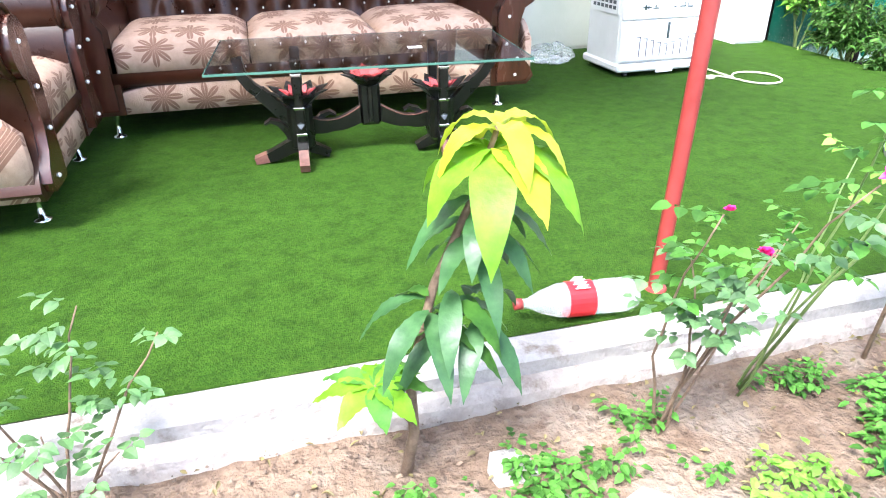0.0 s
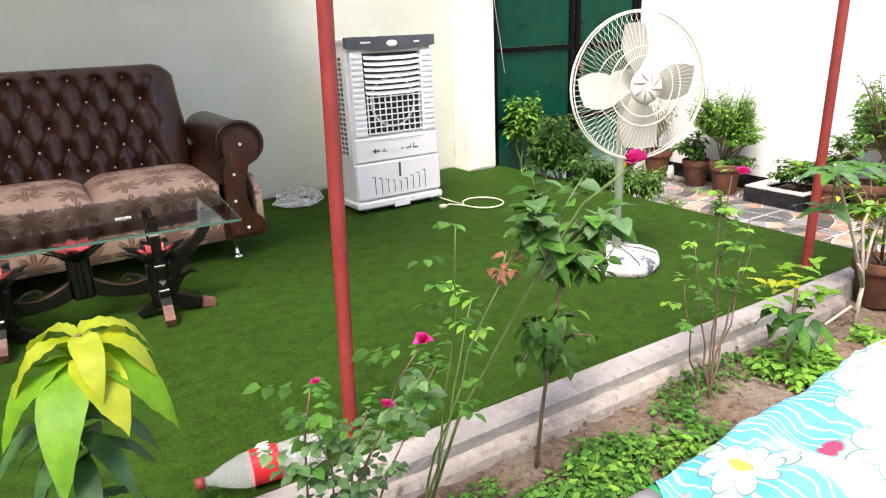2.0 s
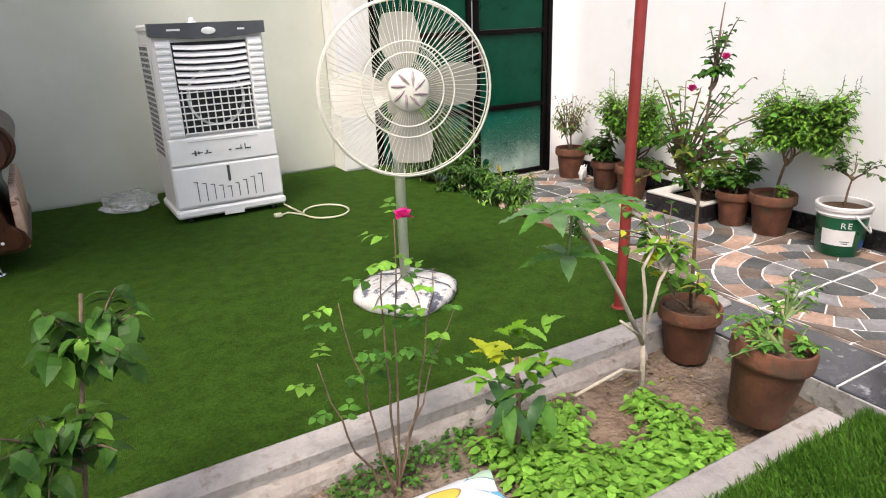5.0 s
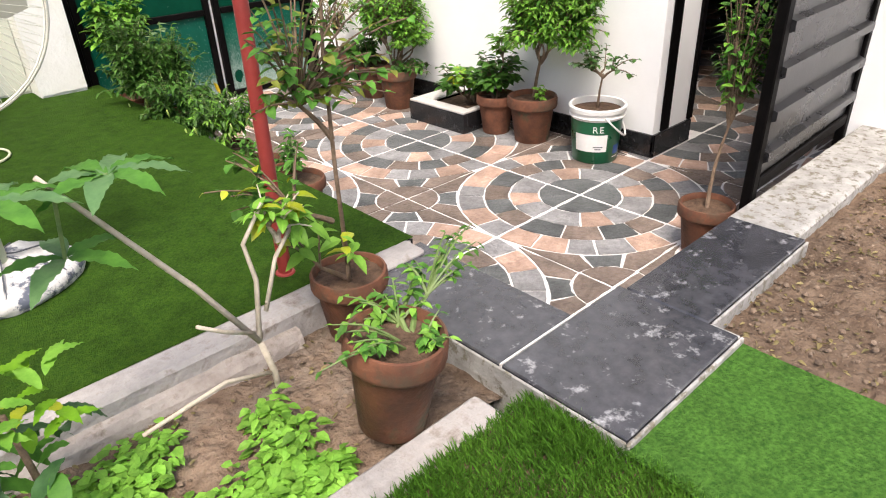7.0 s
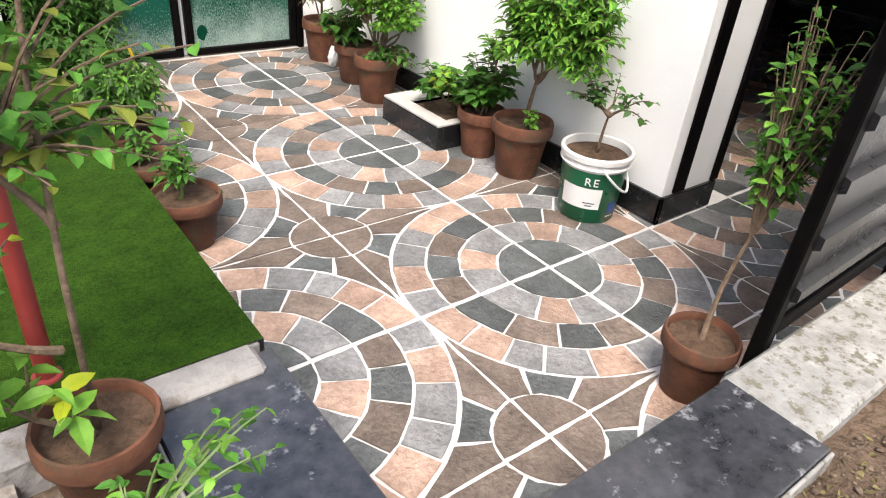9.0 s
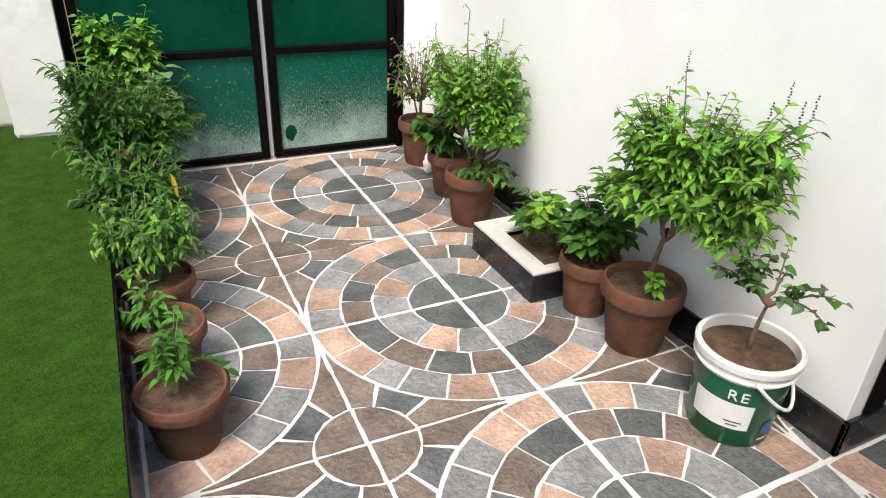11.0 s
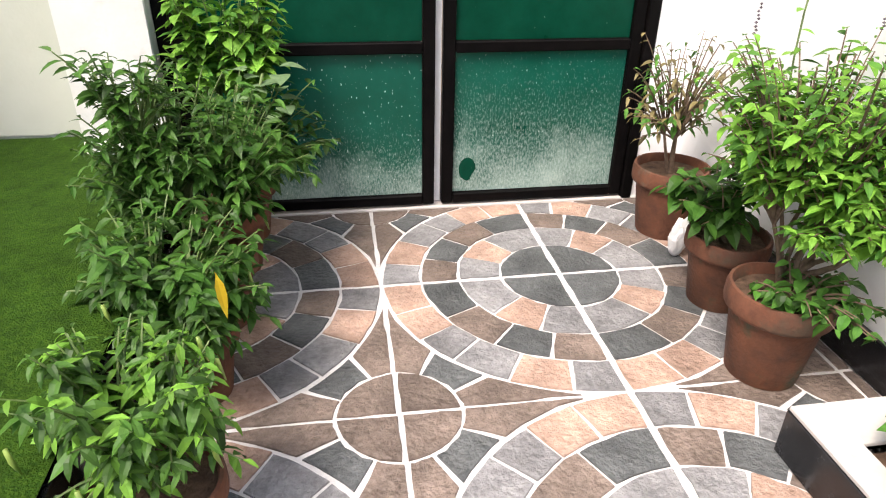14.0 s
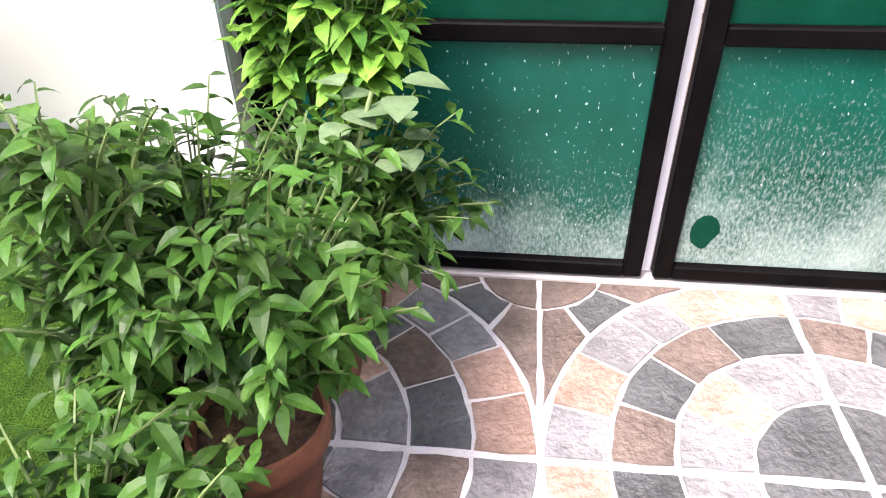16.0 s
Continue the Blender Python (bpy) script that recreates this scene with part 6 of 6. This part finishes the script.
for c, n in (((-0.47, -0.07, 0.77), 8), ((-0.27, -0.05, 0.76), 8), ((-0.38, -0.03, 0.62), 5)):
    part("petiole", Shape().tube([(-0.36, -0.02, 0.75), c], 0.004, 6), GREENSTEM, _t)
    for k in range(n):
        a = 2 * math.pi * k / n + 0.3
        sapling_leaf(_t, c, (math.cos(a), math.sin(a) * 0.9, 0.25), 0.15, 0.046, LEAFBLUE if k % 2 else LEAF, 0.7)
bush(_t, (0.11, 0.04, 0.53), (0.10, 0.08, 0.09), 12, 5, 0.07, 0.034, LEAFBRIGHT, PALEBARK, (0.08, 0.03, 0.45), 41, 0.6, (LEAFYELLOW, 0.3), stems=2)

# small shrub on the bare soil
_t = thing("garden_shrub", "small thin shrub growing in bare soil by the white wall", "shrub", at=pose(0.62, -1.33, 0.24))
bush(_t, (0.0, 0.0, 0.24), (0.09, 0.09, 0.16), 22, 6, 0.04, 0.024, LEAF, BARK, (0, 0, 0), 51, 0.5, (LEAFDARK, 0.4), stems=2)

# ---- ground cover ----
def weeds(name, x0, x1, y0, y1, z, n, size, mat, seed, label, limit=0.0):
    s, rng = Shape(), random.Random(seed)
    made = 0
    while made < n:
        x, y = rng.uniform(x0, x1), rng.uniform(y0, y1)
        if noise.noise((x * 3.1 + seed, y * 4.3, seed)) < limit + 0.25 * rng.random():
            made += 0.2
            continue
        made += 1
        for k in range(rng.randint(4, 8)):
            d = rand_dir(rng, 0.15, 1.1)
            L = size * rng.uniform(0.35, 1.25)
            h = Vector((x, y, z + rng.uniform(0, 0.03))) + d * L * 0.6
            add_leaf(s, h, (d.x, d.y, d.z * 0.3), L, L * 0.62, 0.5, 0.2, rng.uniform(-0.4, 0.4), 2)
    return single(name, s, mat, label, "weeds", kind="stuff")


weeds("weeds", -4.6, -3.0, -0.84, -0.40, 0.21, 760, 0.027, LEAF, 2, "low green weeds on the bed soil", -0.03)
weeds("weeds", -4.2, -3.1, -0.83, -0.45, 0.21, 330, 0.028, LEAFBRIGHT, 3, "bright green weed patch on the bed soil", 0.05)
weeds("weeds", -2.55, -1.95, -0.84, -0.38, 0.21, 620, 0.036, LEAFBRIGHT, 4, "dense bright weed patch with broad leaves", -0.28)
weeds("weeds", -5.6, -4.5, -0.84, -0.5, 0.21, 130, 0.023, LEAF, 5, "scattered small weeds on dry soil", 0.0)
weeds("weeds", -3.0, -2.5, -0.5, -0.3, 0.21, 110, 0.021, LEAF, 6, "thin weeds beside the kerb", -0.1)

_gs, _rg = Shape(), random.Random(21)
for k in range(70000):
    x, y = _rg.uniform(-2.75, -1.5), _rg.uniform(-1.75, -0.945)
    h = _rg.uniform(0.014, 0.034) * (1.15 + 0.5 * noise.noise((x * 5, y * 5, 1)))
    a, l = _rg.uniform(0, 6.28), _rg.uniform(0.1, 0.8)
    w = 0.0014
    n = len(_gs.v)
    dx, dy = math.cos(a), math.sin(a)
    _gs.v += [(x - dy * w, y + dx * w, 0.255), (x + dy * w, y - dx * w, 0.255), (x + dx * h * l * 0.4 + dy * w * 0.7, y + dy * h * l * 0.4 - dx * w * 0.7, 0.255 + h * 0.6), (x + dx * h * l, y + dy * h * l, 0.255 + h)]
    _gs.f += [(n, n + 1, n + 2), (n, n + 2, n + 3)]
single("grass", _gs, GRASS, "short green lawn grass", "grass", kind="stuff")

# pebbles, clods and dry scraps on the soil
_st, _rg = Shape(), random.Random(8)
for k in range(5200):
    if k < 1700:
        x, y, z = _rg.uniform(-5.6, -1.7), _rg.uniform(-0.83, -0.3), 0.208
    else:
        x, y, z = _rg.uniform(-0.9, 0.9), _rg.uniform(-2.0, -1.13), 0.25
    r = 0.002 + 0.009 * _rg.random() ** 4.5
    _st.lathe([(0.0, -r * 0.4), (r, 0.0), (r * 0.6, r * 0.5), (0.0, r * 0.6)], 5, m=pose(x, y, z, _rg.uniform(-30, 30), _rg.uniform(-30, 30), _rg.uniform(0, 360)))
single("pebbles", _st, CLOD, "small pale stones and clods on the soil", "pebbles", kind="stuff")
_br, _rg = Shape(), random.Random(18)
for k in range(1500):
    east = k > 420
    x, y, z = (_rg.uniform(-0.95, 0.9), _rg.uniform(-1.9, -1.13), 0.25) if east else (_rg.uniform(-5.5, -1.7), _rg.uniform(-0.82, -0.3), 0.217)
    add_leaf(_br, (x, y, z), rand_dir(_rg, -0.1, 0.3), _rg.uniform(0.012, 0.03), _rg.uniform(0.006, 0.014), 0.3, 0.5, _rg.uniform(-1, 1), 2)
single("dry_leaves", _br, LEAFDRY, "dry leaf scraps strewn on the soil", "dry leaves", kind="stuff")
for x, y, r in ((-4.55, -0.62, 0.05), (-4.36, -0.7, 0.075), (-5.1, -0.66, 0.045), (-3.85, -0.47, 0.03), (-4.6, -0.5, 0.06)):
    s = Shape().lathe([(0.0, 0.0), (r, 0.0), (r * 0.95, r * 0.3), (r * 0.5, r * 0.45), (0.0, r * 0.42)], 7, wobble=0.12)
    single("stone", s, CONCRETE, "flat pale broken stone lying in the bed", "stone", "broken stones in the bed", m=pose(x, y, 0.195, 4, 3, 40 * r * 30))

# ---- rope bed with a floral sheet ----
_c = thing("rope_bed", "woven rope bed with striped plastic-wrapped rails", "bed", at=pose(-4.24, -1.625, 0.245))
_cols = [simple("green_wrap", (0.02, 0.30, 0.10), 0.4), simple("red_wrap", (0.32, 0.03, 0.045), 0.4), simple("grey_wrap", (0.26, 0.25, 0.25), 0.45), simple("pale_cord", (0.52, 0.51, 0.49), 0.7)]
LB, WB, HB = 1.32, 0.62, 0.355
for y in (0.0, WB):
    for k in range(12):
        part("rail_wrap", Shape().tube([(k * LB / 12, y, HB), ((k + 1) * LB / 12, y, HB)], 0.028, 12), _cols[(0, 1, 0, 2)[k % 4]], _c, smooth=True)
for x in (0.0, LB):
    for k in range(6):
        part("rail_wrap", Shape().tube([(x, 0.03 + k * (WB - 0.06) / 6, HB), (x, 0.03 + (k + 1) * (WB - 0.06) / 6, HB)], 0.028, 12), _cols[(0, 1, 0, 2)[k % 4]], _c, smooth=True)
for x in (0.02, LB - 0.02):
    for y in (0.02, WB - 0.02):
        part("leg", Shape().tube([(x, y, 0.0), (x, y, HB)], [0.02, 0.024], 10), FOOTWOOD, _c, smooth=True)
for k in range(34):
    x = 0.04 + k * 0.0377
    part("cord", Shape().tube([(x, 0.02, HB + 0.012), (x, WB - 0.02, HB + 0.012)], 0.009, 6), _cols[3], _c)
for k in range(16):
    y = 0.04 + k * 0.036
    part("cord", Shape().tube([(0.02, y, HB + 0.02), (LB - 0.02, y, HB + 0.02)], 0.008, 6), _cols[2 if k % 4 else 3], _c)


def floral():
    m = material("turquoise_floral_cotton", (0.05, 0.33, 0.56), (0.14, 0.50, 0.68), 5, 0.75, bump=0.15, fine=200, patch=0.15)
    t = m.node_tree
    bs = t.nodes["Principled BSDF"]
    colour = bs.inputs["Base Color"].links[0].from_socket
    co = t.nodes.new("ShaderNodeTexCoord")
    wave = t.nodes.new("ShaderNodeTexWave")
    wave.inputs["Scale"].default_value, wave.inputs["Distortion"].default_value, wave.inputs["Detail"].default_value = 13, 8, 2
    big = t.nodes.new("ShaderNodeTexNoise")
    big.inputs["Scale"].default_value = 5
    for n in (wave, big):
        t.links.new(co.outputs["Object"], n.inputs["Vector"])

    def mix_in(colour, source, lo, hi, tint):
        k = t.nodes.new("ShaderNodeMapRange")
        k.inputs["From Min"].default_value, k.inputs["From Max"].default_value = lo, hi
        t.links.new(source, k.inputs[0])
        x = t.nodes.new("ShaderNodeMix")
        x.data_type = "RGBA"
        t.links.new(k.outputs[0], x.inputs[0])
        t.links.new(colour, x.inputs[6])
        x.inputs[7].default_value = (*tint, 1)
        return x.outputs[2]
    colour = mix_in(colour, wave.outputs["Fac"], 0.9, 0.97, (0.65, 0.82, 0.88))
    colour = mix_in(colour, big.outputs["Fac"], 0.56, 0.68, (0.58, 0.66, 0.66))
    sep = t.nodes.new("ShaderNodeSeparateXYZ")
    t.links.new(co.outputs["Object"], sep.inputs[0])

    def math_node(op, a, b=None):
        n = t.nodes.new("ShaderNodeMath")
        n.operation = op
        for k, v in enumerate((a, b)):
            if v is None:
                continue
            if isinstance(v, (int, float)):
                n.inputs[k].default_value = v
            else:
                t.links.new(v, n.inputs[k])
        return n.outputs[0]

    def daisy(colour, cx, cy, size, petals, tint, heart=None):
        """A printed bloom: an outline, the petals and the heart."""
        dx, dy = math_node("SUBTRACT", sep.outputs["X"], cx), math_node("SUBTRACT", sep.outputs["Y"], cy)
        far = math_node("SQRT", math_node("ADD", math_node("MULTIPLY", dx, dx), math_node("MULTIPLY", dy, dy)))
        lobe = math_node("ABSOLUTE", math_node("COSINE", math_node("MULTIPLY", math_node("ARCTAN2", dy, dx), petals / 2)))
        reach = math_node("ADD", math_node("MULTIPLY", math_node("POWER", lobe, 0.5), size * 0.55), size * 0.45)
        inside = math_node("SUBTRACT", reach, far)
        colour = mix_in(colour, inside, -0.004, -0.002, (0.10, 0.22, 0.22))
        colour = mix_in(colour, inside, 0.0, 0.002, tint)
        if heart:
            colour = mix_in(colour, far, size * 0.30, size * 0.28, (0.30, 0.20, 0.04))
            colour = mix_in(colour, far, size * 0.27, size * 0.25, heart)
        return colour
    for cx, cy, size, petals in ((0.92, 0.40, 0.15, 9), (0.60, 0.22, 0.10, 8), (1.28, 0.28, 0.15, 9), (0.57, 0.54, 0.07, 8), (1.20, 0.58, 0.11, 8)):
        for k in range(3):
            a = 0.7 + k * 2.1 + cx * 5
            colour = daisy(colour, cx + size * 1.05 * math.cos(a), cy + size * 1.05 * math.sin(a), size * 0.42, 3, (0.40, 0.55, 0.40))
        colour = daisy(colour, cx, cy, size, petals, (0.66, 0.67, 0.66), (0.72, 0.50, 0.07))
    for cx, cy in ((0.75, 0.48), (1.08, 0.24), (0.70, 0.10)):
        colour = daisy(colour, cx, cy, 0.024, 2, (0.55, 0.04, 0.10))
    t.links.new(colour, bs.inputs["Base Color"])
    return m


_sh, nx, ny = Shape(), 56, 40
for j in range(ny + 1):
    for i in range(nx + 1):
        u, v = i / nx, j / ny
        x, y = 0.45 + 0.88 * u + 0.05 * math.sin(v * 7), -0.02 + 0.72 * v + 0.03 * math.sin(u * 9)
        z = HB + 0.038 + 0.05 * max(0, noise.noise((u * 4, v * 4, 2))) + 0.03 * noise.noise((u * 9, v * 9, 4)) + 0.07 * u * math.sin(math.pi * v) + 0.03 * v
        drop = max(0, y - WB - 0.005) * 2.2 + max(0, 0.55 - x) * 0.35
        _sh.v.append((x, y, z - drop))
for j in range(ny):
    for i in range(nx):
        a = j * (nx + 1) + i
        _sh.f.append((a, a + 1, a + nx + 2, a + nx + 1))
single("bed_sheet", _sh, floral(), "rumpled turquoise floral sheet lying on the rope bed", "bed sheet", smooth=True, m=pose(-4.24, -1.625, 0.245))

# ---- stone mosaic floor ----
S = 0.6
# inner and outer radius, joints in degrees, stones in order
RINGS = ((0.012, 0.201, (), ("slate",)), (0.201, 0.344, (37, 63), ("grey", "peach", "grey")), (0.344, 0.469, (26.5, 49.5, 70), ("slate", "brown", "slate", "brown")),
         (0.469, 0.597, (16.5, 31, 43.5, 59.5, 76), ("peach", "peach", "grey", "grey", "peach", "grey")))
G, LINE = 0.0048, 0.0105   # half a joint, and half of the wide straight joints


def clip(poly, axis, limit, keep_above):
    out = []
    for i, p in enumerate(poly):
        q = poly[(i + 1) % len(poly)]
        a, b = (p[axis] - limit) * (1 if keep_above else -1), (q[axis] - limit) * (1 if keep_above else -1)
        if a >= 0:
            out.append(p)
        if (a >= 0) != (b >= 0):
            k = a / (a - b)
            out.append((p[0] + (q[0] - p[0]) * k, p[1] + (q[1] - p[1]) * k))
    return out


def arc(cx, cy, r, a0, a1, n):
    return [(cx + r * math.cos(a0 + (a1 - a0) * k / n), cy + r * math.sin(a0 + (a1 - a0) * k / n)) for k in range(n + 1)]


def rough_edge(poly, rng):
    """Breaks long sides and shifts the points a little, as in hand-cast pieces."""
    out = []
    for i, p in enumerate(poly):
        q = poly[(i + 1) % len(poly)]
        n = max(1, int(math.hypot(q[0] - p[0], q[1] - p[1]) / 0.04))
        for k in range(n):
            out.append((p[0] + (q[0] - p[0]) * k / n + rng.uniform(-0.0028, 0.0028), p[1] + (q[1] - p[1]) * k / n + rng.uniform(-0.0028, 0.0028)))
    return out


def quarter_tile():
    """The pieces of one square: a quarter of the large circle at its origin, of the small one at the far corner."""
    pieces, rng = [], random.Random(4)
    for r0, r1, joints, cols in RINGS:
        n = len(cols)
        cuts = [0.0] + [radians(a) for a in joints] + [math.pi / 2]
        for k in range(n):
            a0, a1 = cuts[k], cuts[k + 1]
            ri, ro = r0 + G, r1 - G
            da, di = G / ro, G / max(ri, 0.05)
            if n == 1:
                poly = [(0, 0)] + arc(0, 0, ro, 0, math.pi / 2, 10)
            else:
                poly = arc(0, 0, ri, a0 + di, a1 - di, 3) + arc(0, 0, ro, a1 - da, a0 + da, 5)
            pieces.append((poly, cols[k]))
    rs = 0.158
    pieces.append(([(S, S)] + arc(S, S, rs - G, math.pi, 1.5 * math.pi, 8), "brown"))
    for (b0, b1), (s0, s1), col in (((8, 36), (182, 205), "brown"), ((38, 52.5), (208, 245), "slate"), ((54.5, 82), (248, 268), "brown")):
        big = arc(0, 0, S + 0.002 + G, radians(b0), radians(b1), 5)
        # angles about the small circle run the other way round
        t0, t1 = radians(450 - s0), radians(450 - s1)
        small = arc(S, S, rs + G, t1, t0, 4)
        if col == "brown" and b0 == 8:
            poly = [(S, big[0][1])] + big + [q for q in small] + [(S, S - rs - G)]
        elif col == "brown":
            poly = big + [(big[-1][0], S), (S - rs - G, S)] + small
        else:
            poly = big + small
        pieces.append((poly, col))
    out = []
    for poly, col in pieces:
        for axis in (0, 1):
            poly = clip(clip(poly, axis, LINE, True), axis, S - LINE * 0.7, False)
        out.append((rough_edge(poly, rng), col))
    return out


def slab(poly, h):
    """A piece with slightly sloping sides, proud of the joints."""
    n = len(poly)
    cx, cy = sum(p[0] for p in poly) / n, sum(p[1] for p in poly) / n
    s = Shape()
    s.v = [(x, y, 0.0005) for x, y in poly] + [(x + (cx - x) * 0.012, y + (cy - y) * 0.012, h) for x, y in poly]
    s.f = [tuple(range(n, 2 * n))] + [(i, (i + 1) % n, (i + 1) % n + n, i + n) for i in range(n)]
    return s


def area(poly):
    return 0.5 * sum(p[0] * q[1] - q[0] * p[1] for p, q in zip(poly, poly[1:] + poly[:1]))


_floor = thing("floor_tiles", "stone mosaic floor of circles in grey, peach, brown and slate", "", kind="structure")
_pieces = [(p if area(p) > 0 else p[::-1], c) for p, c in quarter_tile()]
_meshes = []
for poly, col in _pieces:
    me = slab(poly, 0.0055).mesh("stone_tile")
    me.materials.append(STONE[col])
    _meshes.append(me)
_count, _rest, _rng = 0, {c: Shape() for c in STONE}, random.Random(3)
_cells = [(i, j) for i in range(-2, 11) for j in range(-2, 5)]
_cells.sort(key=lambda c: (c[0] > 0, abs(c[0] + 0.5) + abs(c[1] - 1.5)))
for i, j in _cells:
    bi, bj = i % 2 == 0, j % 2 == 0
    corner = ((i if bi else i + 1) * S, (j if bj else j + 1) * S)
    turn = {(True, True): 0, (False, True): 90, (False, False): 180, (True, False): 270}[(bi, bj)]
    m = pose(corner[0], corner[1], 0, 0, 0, turn)
    x0, x1, y0, y1 = -1.19, (EAST - 0.024 if j >= 0 and i < 2 else 6.95), -0.855, (2.955 if i < 1 else 2.89)
    for k, (poly, col) in enumerate(_pieces):
        world = [tuple((m @ Vector((x, y, 0)))[:2]) for x, y in poly]
        if all(x0 <= x <= x1 and y0 <= y <= y1 for x, y in world):
            if _count < 300:
                _count += 1
                ob = part("stone_tile", _meshes[k], None, _floor, m=m @ pose(0, 0, _rng.uniform(-0.0012, 0.0012)))
                continue
        else:
            for axis, lim, above in ((0, x0, True), (0, x1, False), (1, y0, True), (1, y1, False)):
                world = clip(world, axis, lim, above)
                if len(world) < 3:
                    break
            if len(world) < 3 or abs(area(world)) < 2e-5:
                continue
        s = slab(world, 0.0055)
        _rest[col].add(s.v, s.f)
for col, s in _rest.items():
    if s.v:
        tagged(part("stone_tiles_" + col, s, STONE[col], _floor), kind="stuff")
